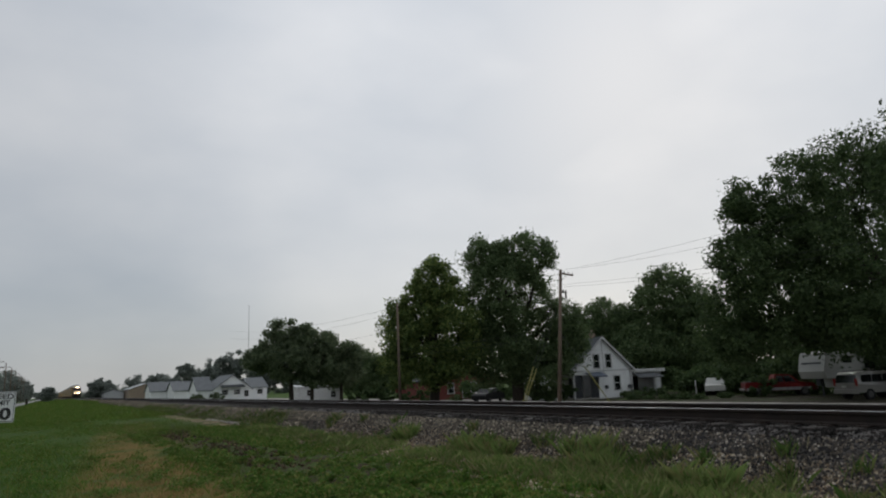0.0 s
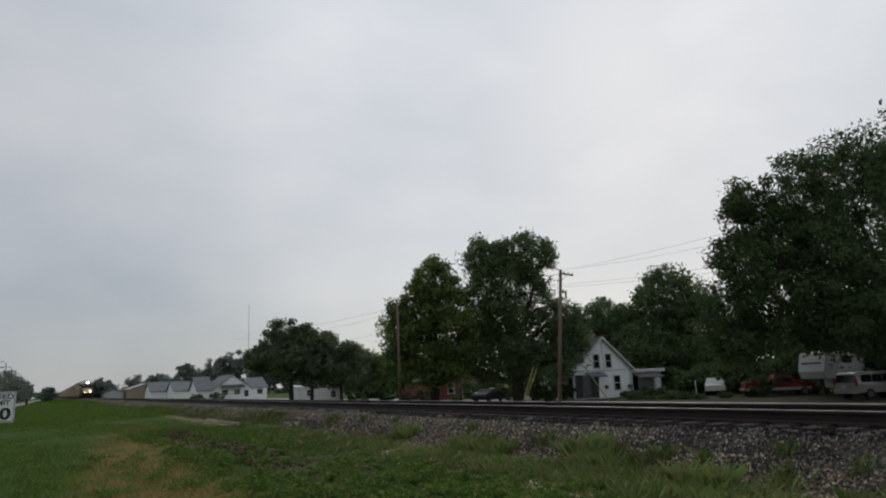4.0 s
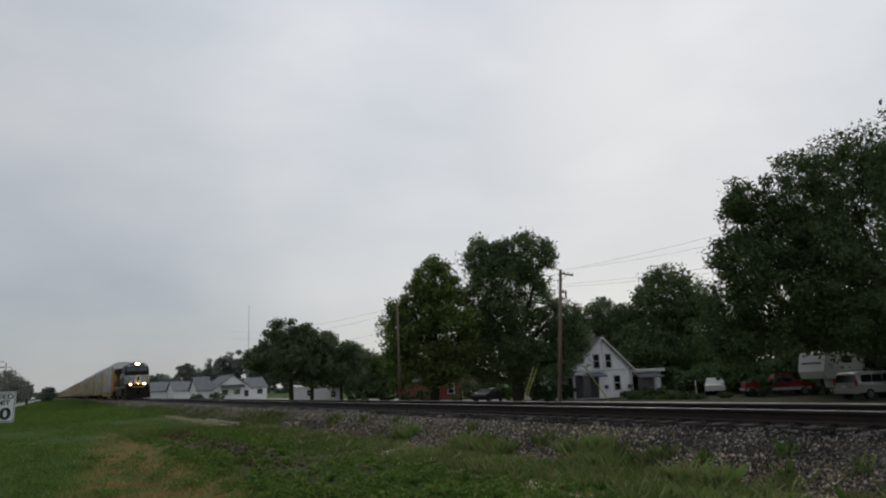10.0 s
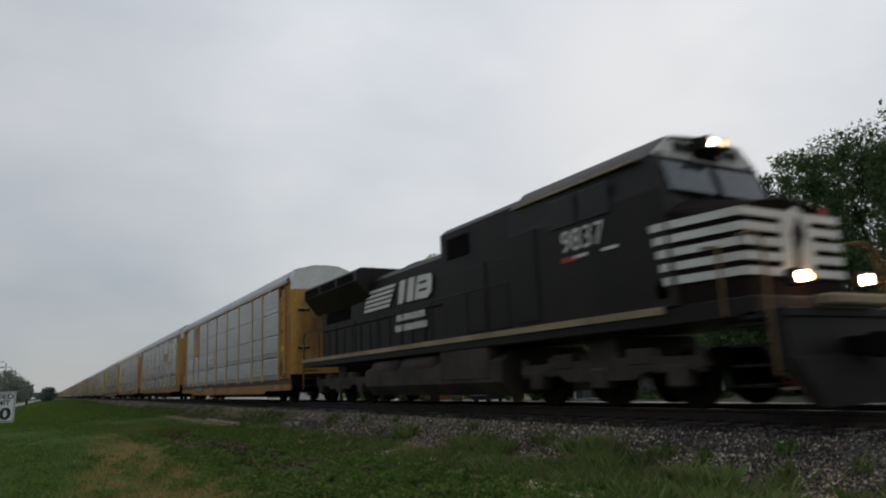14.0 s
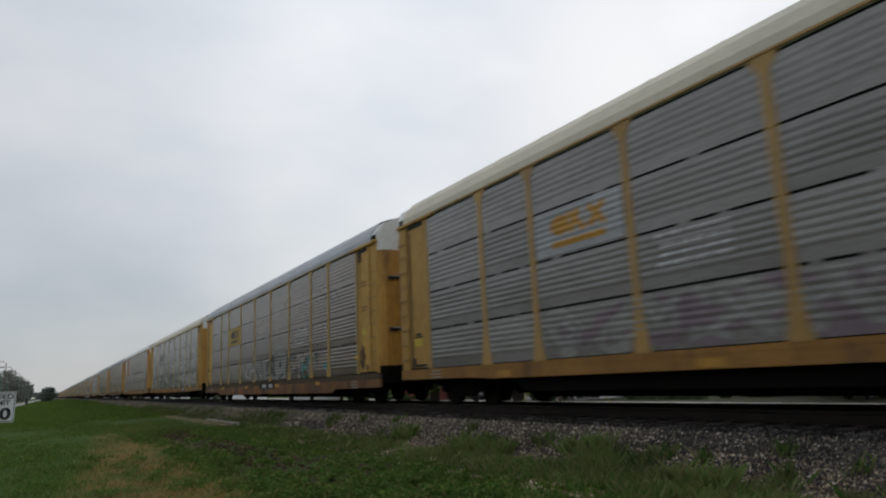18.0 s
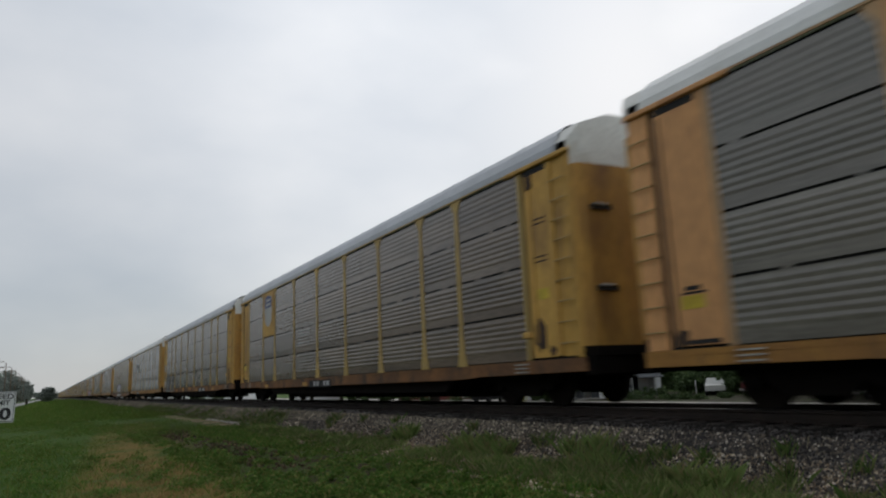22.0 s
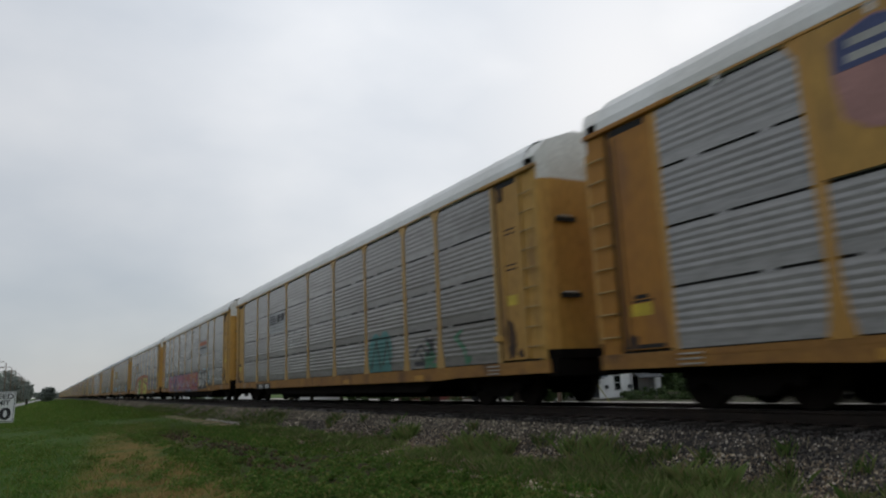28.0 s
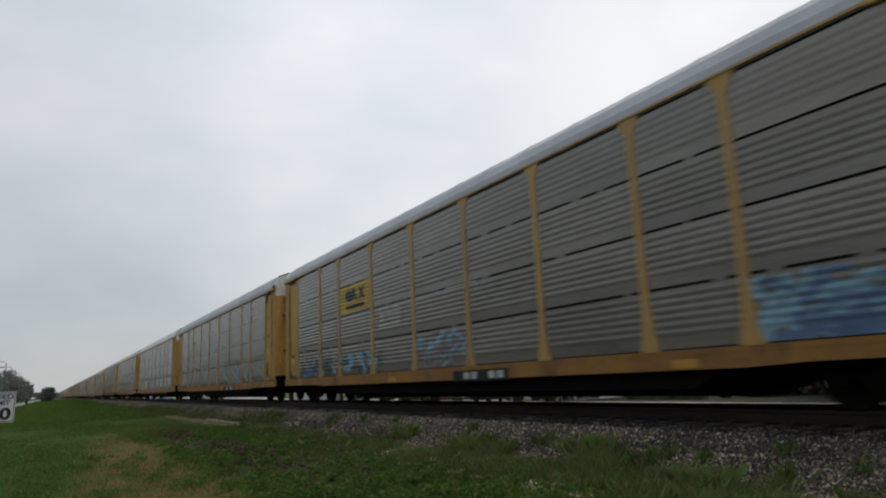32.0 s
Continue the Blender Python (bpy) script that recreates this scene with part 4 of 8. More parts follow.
for z0, z1, drop in ((4.4, 3.1, 0.25), (3.9, 2.7, 0.25)):
    wire((34.7, 42.7, z0), (22.75, 47.0, z1), drop, r=0.010)
for z0, z1 in ((6.3, 10.5), (5.9, 9.2), (4.6, 7.2)):
    wire((22.75, 47.0, z0), (26.0, 120.0, z1), 0.8, r=0.008)
wire((34.7, 42.7, 4.5), (45.0, 53.5, 2.5), 0.3, r=0.02)
transformer = part("bracket", Geo().box(0.1, 0.75, -0.06, 0.06, 9.15, 9.25, 0.01).bar((0.35, 0, 9.2), (0.35, 0, 9.45), 0.06, 0.04).bar((0.68, 0, 9.2), (0.68, 0, 9.45), 0.06, 0.04).bar((0.68, 0, 8.75), (0.68, 0, 9.15), 0.07), M_STEEL, tall, "dark bracket with insulators")
for p, q in (((34.7, 42.7, 7.1), (29.5, 41.2, -1.75)), ((34.6, 42.7, 5.6), (29.6, 41.1, -1.75)), ((34.8, 42.6, 4.0), (37.4, 40.2, -1.85))):
    gw = thing("guy_wire", "steel guy wire with a yellow plastic guard", "guy wire", pose(*q))
    v = Vector(p) - Vector(q)
    part("strand", Geo().bar((0, 0, 0), v, 0.012, n=5), M_WIRE, gw)
    part("guard", Geo().bar((0, 0, 0), v.normalized() * 3.6, 0.036, n=8), M_YELLOWPLASTIC, gw, "yellow plastic guard")
# poles along the road
RP = []
for i in range(7):
    y = 203 + 33 * i
    rp = pole(-11.4, y, 10.9, "wooden roadside utility pole with two crossarms", 0, 0, "roadside poles")
    for z in (11.0, 9.6):
        part("crossarm", Geo().box(-1.25, 1.25, -0.06, 0.06, z, z + 0.14, 0.01), M_POLE, rp)
    RP.append(y)
for a, c in zip([170] + RP, RP):
    for dx in (-1.0, 1.0):
        wire((-11.4 + dx, a, 10.0), (-11.4 + dx, c, 10.0), 0.8, r=0.015)
M_FARGREY = material("dull_galvanised_mast", (0.30, 0.31, 0.32), 0.7)
mast = thing("radio_mast", "thin grey distant radio mast", "mast", pose(52.4, 213.7, -1.8))
part("shaft", Geo().bar((0, 0, 0), (0, 0, 28.0), 0.12, 0.05, 6), M_FARGREY, mast)

# ---- speed limit sign ----
M_SIGN = material("white_sign_sheet", (0.86, 0.87, 0.86), 0.5, 0, (0.80, 0.81, 0.80), 3, 30, 0.1)
M_SIGNINK = material("black_sign_ink", (0.02, 0.02, 0.02), 0.5)
sign = thing("speed_limit_sign", "white speed limit sign with black lettering on a post", "sign", pose(-1.15, 21.4, ground_z(-1.1)) @ pose(0, 0, 0, 0, 2.0, 4))
SZ = 1.51
part("post", Geo().box(-0.03, 0.03, 0.01, 0.05, -0.1, SZ + 0.3, 0.01), M_POLE, sign)
plate = part("plate", Geo().box(-0.33, 0.33, -0.012, 0.008, SZ - 0.39, SZ + 0.39, 0.004), M_SIGN, sign)
face = Matrix(((1, 0, 0, 0), (0, 0, -1, -0.014), (0, 1, 0, 0), (0, 0, 0, 1)))
g = Geo()
for a, c, d, e in ((-0.31, 0.31, 0.355, 0.37), (-0.31, 0.31, -0.37, -0.355), (-0.31, -0.297, -0.37, 0.37), (0.297, 0.31, -0.37, 0.37)):
    g.box(a, c, -0.017, -0.011, SZ + d, SZ + e)
part("border", g, M_SIGNINK, plate)
for text, size, x, z in (("SPEED", 0.125, -0.28, 0.205), ("LIMIT", 0.125, -0.21, 0.045), ("20", 0.31, -0.25, -0.325)):
    me = letters(text, size, M_SIGNINK, "lettering", bold=0.003 if size < 0.2 else 0.012)
    lo, hi = (min(v.co.x for v in me.vertices), min(v.co.y for v in me.vertices)), (max(v.co.x for v in me.vertices), max(v.co.y for v in me.vertices))
    fit = Matrix.Diagonal((-2 * x / (hi[0] - lo[0]), size / (hi[1] - lo[1]), 1, 1)) @ Matrix.Translation((-lo[0], -lo[1], 0))
    ob = part("lettering", me, M_SIGNINK, plate, at=Matrix.Translation((x, 0, SZ + z)) @ face @ fit)
marker = thing("marker_post", "slim dark marker post beside the road", "post", pose(-4.6, 190, -1.1))
part("shaft", Geo().box(-0.25, 0.25, -0.1, 0.1, 0, 1.7, 0.02), M_BARK, marker)


# ---- vehicles ----
M_REDPAINT = material("faded_red_car_paint", (0.17, 0.010, 0.009), 0.5, 0.0, (0.14, 0.010, 0.008), 1, 20, 0.1, coat=0.1, spec=0.25)
M_SILVER = material("silver_beige_car_paint", (0.30, 0.29, 0.265), 0.35, 0.2, (0.27, 0.26, 0.24), 1, 20, 0.1, coat=0.5)
M_WHITECAR = material("white_trailer_skin", (0.50, 0.50, 0.465), 0.5, 0, (0.45, 0.45, 0.42), 0.7, 15, 0.15)
M_DARKCAR = material("black_car_paint", (0.010, 0.011, 0.013), 0.45, 0.0, spec=0.25)
M_TAIL = material("red_tail_lamp", (0.35, 0.02, 0.015), 0.3)


M_RIM = material("dull_wheel_rim", (0.14, 0.14, 0.135), 0.5, 0.5)


def tyre_on(parent, x, y, r=0.37, w=0.24):
    t = part("wheel", Geo().bar((x - w / 2, y, r), (x + w / 2, y, r), r, n=18), M_RUBBER, parent)
    s = -1 if x < 0 else 1
    part("rim", Geo().bar((x + s * (w / 2 - 0.01), y, r), (x + s * (w / 2 + 0.015), y, r), r * 0.6, n=14), M_RIM, t)


def car_shape(prof, half, taper):
    """A car's shell: the side profile (y, z) drawn across its width, narrower towards the roof."""
    g = Geo()
    n = len(prof)
    zs = [p[1] for p in prof]
    zb, zt = 0.95, max(zs)
    def hw(z):
        return half - max(0, (z - zb) / (zt - zb)) * taper
    vs = [(-hw(z), y, z) for y, z in prof] + [(hw(z), y, z) for y, z in prof]
    g.add(vs, [(i, (i + 1) % n, n + (i + 1) % n, n + i) for i in range(n)] + [tuple(range(n - 1, -1, -1)), tuple(range(n, 2 * n))])
    return g


pickup = thing("pickup_truck", "faded red pickup truck with silver lower trim parked on gravel", "pickup", pose(56.1, 35.9, -1.86, 0, 0, 48))
# nose at y=0 towards -Y, tail at +5.6
part("cab", car_shape([(0.05, 0.45), (0.0, 0.75), (0.12, 1.0), (1.25, 1.12), (1.95, 1.75), (3.1, 1.80), (3.35, 1.15), (3.4, 0.45)], 0.98, 0.22), M_REDPAINT, pickup)
part("bed", Geo().box(-0.98, -0.92, 3.42, 5.55, 0.55, 1.2, 0.02).box(0.92, 0.98, 3.42, 5.55, 0.55, 1.2, 0.02).box(-0.96, 0.96, 5.48, 5.56, 0.6, 1.2, 0.02).box(-0.95, 0.95, 3.42, 5.5, 0.55, 0.65), M_REDPAINT, pickup)
part("lower_trim", Geo().box(-1.0, -0.97, 0.4, 5.5, 0.48, 0.72, 0.01), material("silver_trim_paint", (0.4, 0.4, 0.4), 0.4), pickup, "silver lower trim")
part("bed_cover", Geo().box(-0.9, 0.9, 3.5, 5.45, 1.15, 1.24, 0.02), M_RUBBER, pickup)
part("bumper", Geo().box(-0.95, 0.95, 5.55, 5.72, 0.5, 0.68, 0.03), M_CHROME, pickup)
part("bumper", Geo().box(-0.95, 0.95, -0.12, 0.06, 0.45, 0.65, 0.03), M_CHROME, pickup)
part("side_window", Geo().prism([(1.5, 1.16), (2.02, 1.66), (2.45, 1.69), (2.45, 1.16)], -0.93, -0.86, "x"), M_DARKGLASS, pickup)
part("side_window", Geo().prism([(2.52, 1.16), (2.52, 1.69), (3.05, 1.69), (3.2, 1.16)], -0.93, -0.86, "x"), M_DARKGLASS, pickup)
part("tail_lamp", Geo().box(-0.99, -0.90, 5.50, 5.58, 0.8, 1.12), M_TAIL, pickup)
for y in (0.95, 4.4):
    tyre_on(pickup, -0.88, y)
    tyre_on(pickup, 0.88, y)

suv = thing("suv", "silver-beige sport utility vehicle parked with its tail to the tracks", "suv", pose(47.5, 28.1, -1.87, 0, 0, -104))
# tail at y=0, nose at +5.1
part("body", car_shape([(0.0, 0.5), (-0.02, 1.1), (0.18, 1.75), (0.4, 1.88), (2.9, 1.88), (3.7, 1.2), (4.95, 1.08), (5.1, 0.85), (5.08, 0.45)], 0.98, 0.2), M_SILVER, suv)
part("rear_window", Geo().prism([(-0.035, 1.16), (0.125, 1.68), (0.185, 1.66), (0.03, 1.15)], -0.80, 0.80, "x"), M_DARKGLASS, suv)
for s in (-1, 1):
    for y0, y1 in ((0.45, 1.3), (1.4, 2.2), (2.28, 3.1)):
        part("side_window", Geo().prism([(y0, 1.18), (y0 + 0.08, 1.68), (y1 - (0.25 if y1 > 3 else 0), 1.68), (y1, 1.18)], s * 0.90 - 0.035, s * 0.90 + 0.035, "x"), M_DARKGLASS, suv)
    part("tail_lamp", Geo().box(s * 0.9 - 0.09, s * 0.9 + 0.09, -0.05, 0.06, 0.95, 1.45, 0.02), M_TAIL, suv, "red tail lamp")
part("bumper", Geo().box(-0.97, 0.97, -0.14, 0.1, 0.42, 0.72, 0.04), M_SILVER, suv)
part("plate_bar", Geo().box(-0.2, 0.2, -0.16, -0.13, 0.85, 0.98), M_WHITECAR, suv)
part("roof_rack", Geo().bar((-0.7, 0.6, 1.93), (-0.7, 2.6, 1.93), 0.025).bar((0.7, 0.6, 1.93), (0.7, 2.6, 1.93), 0.025), M_RUBBER, suv)
for y in (1.0, 4.0):
    tyre_on(suv, -0.9, y)
    tyre_on(suv, 0.9, y)

trailer = thing("travel_trailer", "cream fifth-wheel travel trailer parked beneath the trees", "trailer", pose(50.7, 32.5, -1.9, 0, 0, -100))
# front at y=0, the body goes back along +Y
part("shell", Geo().prism([(0.25, 1.45), (0.0, 2.0), (0.35, 3.35), (1.0, 3.5), (9.2, 3.5), (9.4, 3.2), (9.4, 0.7), (2.6, 0.7), (2.5, 1.45)], -1.2, 1.2, "x"), M_WHITECAR, trailer)
part("front_stripe", Geo().box(-0.9, 0.9, -0.03, 0.02, 0, 0.12, 0, Matrix.Translation((0, 0.13, 2.55)) @ Matrix.Rotation(radians(-15), 4, "X")), M_ROOFGREY, trailer, "grey swoosh stripe")
for y0, y1, z0, z1 in ((2.0, 2.9, 2.55, 3.05), (4.2, 5.3, 2.1, 2.8), (7.0, 8.0, 2.1, 2.8)):
    part("window", Geo().box(-1.225, -1.19, y0, y1, z0, z1, 0.01), M_DARKGLASS, trailer)
    part("window", Geo().box(1.19, 1.225, y0, y1, z0, z1, 0.01), M_DARKGLASS, trailer)
part("skirt_stripe", Geo().box(1.2, 1.22, 2.6, 9.3, 1.0, 1.15).box(-1.22, -1.2, 2.6, 9.3, 1.0, 1.15), M_ROOFGREY, trailer)
part("landing_leg", Geo().box(-0.9, -0.8, 1.9, 2.0, 0.0, 1.5), M_ROOFGREY, trailer)
part("landing_leg", Geo().box(0.8, 0.9, 1.9, 2.0, 0.0, 1.5), M_ROOFGREY, trailer)
part("hitch", Geo().box(-0.2, 0.2, 0.6, 1.0, 0.9, 1.5, 0.03), M_ROOFGREY, trailer)
for y in (6.4, 7.3):
    tyre_on(trailer, -1.05, y)
    tyre_on(trailer, 1.05, y)

for x, y, turn, mat_, lab in ((40.9, 62.8, -60, M_DARKCAR, "black parked car under the big tree"),):
    c = thing("car", lab, "car", pose(x, y, -1.85, 0, 0, turn))
    part("body", car_shape([(-2.2, 0.3), (-2.25, 0.75), (-2.0, 0.95), (-1.3, 1.0), (-0.6, 1.42), (0.7, 1.45), (1.5, 1.02), (2.15, 0.9), (2.25, 0.6), (2.2, 0.3)], 0.86, 0.2), mat_, c)
    for s in (-1, 1):
        part("side_window", Geo().prism([(-1.05, 1.02), (-0.55, 1.36), (0.65, 1.38), (1.25, 1.02)], s * 0.80 - 0.03, s * 0.80 + 0.03, "x"), M_DARKGLASS, c)
    part("windscreen", Geo().prism([(0.75, 1.42), (1.5, 1.06), (1.45, 1.02), (0.7, 1.36)], -0.66, 0.66, "x"), M_DARKGLASS, c)
    for yy in (-1.35, 1.35):
        tyre_on(c, -0.76, yy, 0.31, 0.2)
        tyre_on(c, 0.76, yy, 0.31, 0.2)
utility = thing("white_pickup", "white parked utility pickup in the shade", "pickup", pose(54.6, 44.7, -1.86, 0, 0, -51))
part("body", car_shape([(0, 0.45), (0, 0.95), (1.1, 1.05), (1.7, 1.6), (2.7, 1.62), (3.0, 1.0), (5.0, 1.0), (5.0, 0.45)], 0.9, 0.2), M_WHITECAR, utility)
part("side_window", Geo().prism([(1.4, 1.08), (1.85, 1.5), (2.6, 1.5), (2.75, 1.08)], -0.87, -0.78, "x"), M_DARKGLASS, utility)
for y in (0.9, 3.9):
    tyre_on(utility, -0.8, y)
    tyre_on(utility, 0.8, y)
flag_post = thing("yard_post", "thin white yard post", "post", pose(48.4, 41.6, -1.9))
part("shaft", Geo().bar((0, 0, 0), (0, 0, 1.6), 0.05), M_TRIM, flag_post)


# ---- far buildings ----
def gabled(label, x0, x1, y0, y1, base, eave, ridge, wall=M_WHITE, roof=M_ROOFGREY, along="y", wins=(), name="building"):
    """A plain gabled building. along y: its gables face along Y; along x: along X."""
    ob = thing(name, label, "building")
    if along == "y":
        m = (x0 + x1) / 2
        part("wall", Geo().prism([(x0, base), (x0, eave), (m, ridge - .05), (x1, eave), (x1, base)], y0, y1), wall, ob)
        for a in (x0, x1):
            e = m + (a - m) * 1.05
            ez = ridge + (eave - ridge) * 1.05
            part("roof", Geo().add([(m, y0 - .3, ridge), (e, y0 - .3, ez), (e, y1 + .3, ez), (m, y1 + .3, ridge), (m, y0 - .3, ridge + .15), (e, y0 - .3, ez + .15), (e, y1 + .3, ez + .15), (m, y1 + .3, ridge + .15)],
                                  [(0, 1, 2, 3), (4, 7, 6, 5), (0, 4, 5, 1), (1, 5, 6, 2), (2, 6, 7, 3)]), roof, ob)
    else:
        m = (y0 + y1) / 2
        part("wall", Geo().prism([(y0, base), (y0, eave), (m, ridge - .05), (y1, eave), (y1, base)], x0, x1, "x"), wall, ob)
        for a in (y0, y1):
            e = m + (a - m) * 1.05
            ez = ridge + (eave - ridge) * 1.05
            part("roof", Geo().add([(x0 - .3, m, ridge), (x0 - .3, e, ez), (x1 + .3, e, ez), (x1 + .3, m, ridge), (x0 - .3, m, ridge + .15), (x0 - .3, e, ez + .15), (x1 + .3, e, ez + .15), (x1 + .3, m, ridge + .15)],
                                  [(0, 1, 2, 3), (4, 7, 6, 5), (0, 4, 5, 1), (1, 5, 6, 2), (2, 6, 7, 3)]), roof, ob)
    for wx, z0, z1, w in wins:
        windows(ob, wx, y0, z0, z1, w)
    return ob


# Roof grey is lightened to stand in for haze over the far buildings.
M_FARROOF = material("haze_paled_shingle", (0.17, 0.18, 0.185), 0.9, 0, (0.14, 0.15, 0.155), 1.2, 8, 0.3)
M_PALEROOF = material("pale_metal_roof", (0.55, 0.56, 0.57), 0.5, 0.3)
shop = gabled("white gabled workshop with a grey roof and a dark awning", 29.0, 36.8, 147, 160, -1.8, 0.75, 3.62, roof=M_FARROOF, wins=((31.3, -0.3, 0.6, 1.1), (33.8, -0.3, 0.6, 1.1), (35.7, -0.8, 0.4, 0.8)))
part("awning", Geo().prism([(145.9, 1.25), (146.9, 1.65), (146.9, 1.5), (145.9, 1.1)], 30.4, 35.2, "x"), M_ROOFGREY, shop, "dark sagging awning")
gabled("long low wing with a wide grey roof", 26.2, 29.0, 148.5, 158, -1.8, 0.7, 3.4, roof=M_FARROOF, along="x")
gabled("white side wing with a grey roof", 36.8, 40.4, 148.5, 158, -1.8, 0.9, 2.9, roof=M_FARROOF, along="x", wins=((38.9, -0.4, 0.5, 1.0),))
gabled("white house with a steep grey roof", 26.0, 33.0, 178, 190, -1.8, 0.9, 3.0, roof=M_FARROOF, along="x")
gabled("white cottage with a grey roof", 22.0, 29.5, 189, 200, -1.8, 1.0, 3.3, roof=M_FARROOF, along="x")
gabled("tan sheet-metal barn with a pale roof", 20.6, 30.5, 228, 245, -1.8, 2.0, 3.6, wall=M_TAN, roof=M_PALEROOF)
gabled("long low white mobile home behind trees", 35.8, 43.4, 113, 117, -1.8, 0.45, 0.75, wall=M_TRIM, roof=M_PALEROOF, along="x", wins=((42.1, -1.3, -0.4, 0.9), (38, -0.9, 0.0, 1.0)))
gabled("low grey-roofed shed far along the track", 14.5, 20.0, 238, 250, -1.8, 1.2, 2.2, wall=M_PALEROOF)
gabled("red brick house half hidden behind the trees", 42.5, 51.0, 76.5, 86, -1.9, 0.6, 2.6, wall=M_BRICKRED, wins=((44.2, -1.0, 0.2, 0.8), (46.2, -1.6, 0.3, 0.5), (47.6, -1.0, 0.2, 0.8)))
gabled("dark red outbuilding between the trees", 50.5, 54.5, 100, 106, -1.9, 0.2, 1.2, wall=M_BRICKRED)

# ---- the belt of woods that closes the view, and the far trees ----
def grove(label, spots, leaves, leaf, clump, mat, seed):
    """A wood of many crowns that nobody could count."""
    r = np.random.RandomState(seed)
    lobes = []
    for x, y, h, w in spots:
        g0 = ground_z(x)
        for _ in range(4):
            lobes.append((x + r.uniform(-.5, .5) * w, y + r.uniform(-.5, .5) * w, g0 + h * r.uniform(0.35, 0.72), w * r.uniform(0.45, 0.7), h * r.uniform(0.22, 0.34)))
        lobes.append((x, y, g0 + h * 0.2, w * 0.8, h * 0.25))
    ob = new("woods", leafy("woods", lobes, leaves, leaf, clump, mat, seed))
    return tagged(ob, label, "trees", kind="stuff")


# Distance haze is put into the leaf colour: paler and greyer.
LEAF_FAR = island_material("haze_paled_leaves", (0.155, 0.182, 0.162), (0.23, 0.255, 0.222), 0.8, ((0.55, (0.185, 0.213, 0.188)),), 0.35)
rb = random.Random(9)
grove("dense dark belt of trees behind the houses", [(92 + rb.uniform(-6, 10), -30 + 8 * i + rb.uniform(-3, 3), rb.uniform(8, 11.5), 7) for i in range(13)], 26000, 0.42, 0.8, LEAF_DARK, 41)
grove("dark wood behind the white house", [(66 + 3.2 * i + rb.uniform(-2, 2), 88 - 5.5 * i + rb.uniform(-3, 3), rb.uniform(7, 9), 6) for i in range(9)], 22000, 0.36, 0.7, LEAF_DARK, 42)
grove("dark undergrowth beneath the big trees", [(59 - 0.35 * i + rb.uniform(-.6, .6), 50 - 3.4 * i + rb.uniform(-1, 1), rb.uniform(3.2, 5), 3.6) for i in range(13)], 26000, 0.26, 0.5, LEAF_DARK, 43)
# Low dark leaves added where the yard only lies in shade.
grove("low dark leaves standing in for shade along the yard", [(47 + 0.25 * i + rb.uniform(-.4, .4), 47.5 - 1.3 * i, rb.uniform(0.25, 0.45), 0.8) for i in range(6)], 2200, 0.12, 0.16, LEAF_DARK, 52)
grove("dark hedge between the big trees and the brick house", [(43 + 2.4 * i, 71.5 - 1.4 * i, rb.uniform(2.2, 3.6), 2.2) for i in range(5)], 5000, 0.2, 0.35, LEAF_DARK, 44)
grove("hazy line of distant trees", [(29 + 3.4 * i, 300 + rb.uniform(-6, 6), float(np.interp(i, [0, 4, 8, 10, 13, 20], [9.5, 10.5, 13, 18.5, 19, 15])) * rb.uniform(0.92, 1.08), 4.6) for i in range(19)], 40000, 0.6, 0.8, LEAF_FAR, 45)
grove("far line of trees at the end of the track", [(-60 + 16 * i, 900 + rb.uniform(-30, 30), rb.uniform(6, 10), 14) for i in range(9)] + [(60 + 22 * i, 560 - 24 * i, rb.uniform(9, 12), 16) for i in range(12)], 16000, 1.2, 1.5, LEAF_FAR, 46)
# The second row is unseen, added to block low sky light from the train.
grove("trees along the far side of the road and an added unseen row", [(-16.5 + rb.uniform(-1.5, 2), 150 + 19 * i + rb.uniform(-5, 5), rb.uniform(9.5, 12.5) * (0.96 + 0.012 * i), 5.0) for i in range(24)] + [(-17.5 + rb.uniform(-1.5, 1.5), -60 + 9.5 * i, rb.uniform(9, 13), 5.5) for i in range(21)], 90000, 0.5, 0.8, LEAF_FAR, 47)
tree("round haze-pale tree beside the road", (-0.6, 300), [(-0.4, 300, 2.0, 1.9, 2.4), (-1.2, 300, 1.2, 1.3, 1.9)], 2500, 0.4, 0.5, LEAF_FAR, 0.3, 48, 4)
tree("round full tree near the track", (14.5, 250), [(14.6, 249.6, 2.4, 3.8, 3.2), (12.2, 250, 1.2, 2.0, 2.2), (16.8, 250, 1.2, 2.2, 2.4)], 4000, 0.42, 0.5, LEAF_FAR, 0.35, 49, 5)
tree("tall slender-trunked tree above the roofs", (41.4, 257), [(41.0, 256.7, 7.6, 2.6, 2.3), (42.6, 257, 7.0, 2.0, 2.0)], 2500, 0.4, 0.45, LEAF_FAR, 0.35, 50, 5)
for i, (x, y) in enumerate(((24.9, 142), (28.3, 141))):
    bush("rounded green shrub beside the workshop", x, y, 1.5, 1.8, 90 + i, LEAF_MID, 4000, 0.16)

# ---- the train ----
SPEED = 23.703
HEAD_Y = 27.5 + SPEED * 14.0          # where the first car's front coupling stands at the start
PITCH_CAR = 28.6
STAINED = dict(rough=0.65, scale=0.5, fine=12, amount=0.4, bump=0.1, bump_scale=30, stretch=(1, 1, 0.35), vary=0.06, grime_scale=1.1)
M_YELLOW = material("faded_yellow_car_paint", (0.455, 0.265, 0.058), second=(0.385, 0.210, 0.045), grime=(0.15, 0.078, 0.036), grime_at=(0.54, 0.72), **STAINED)
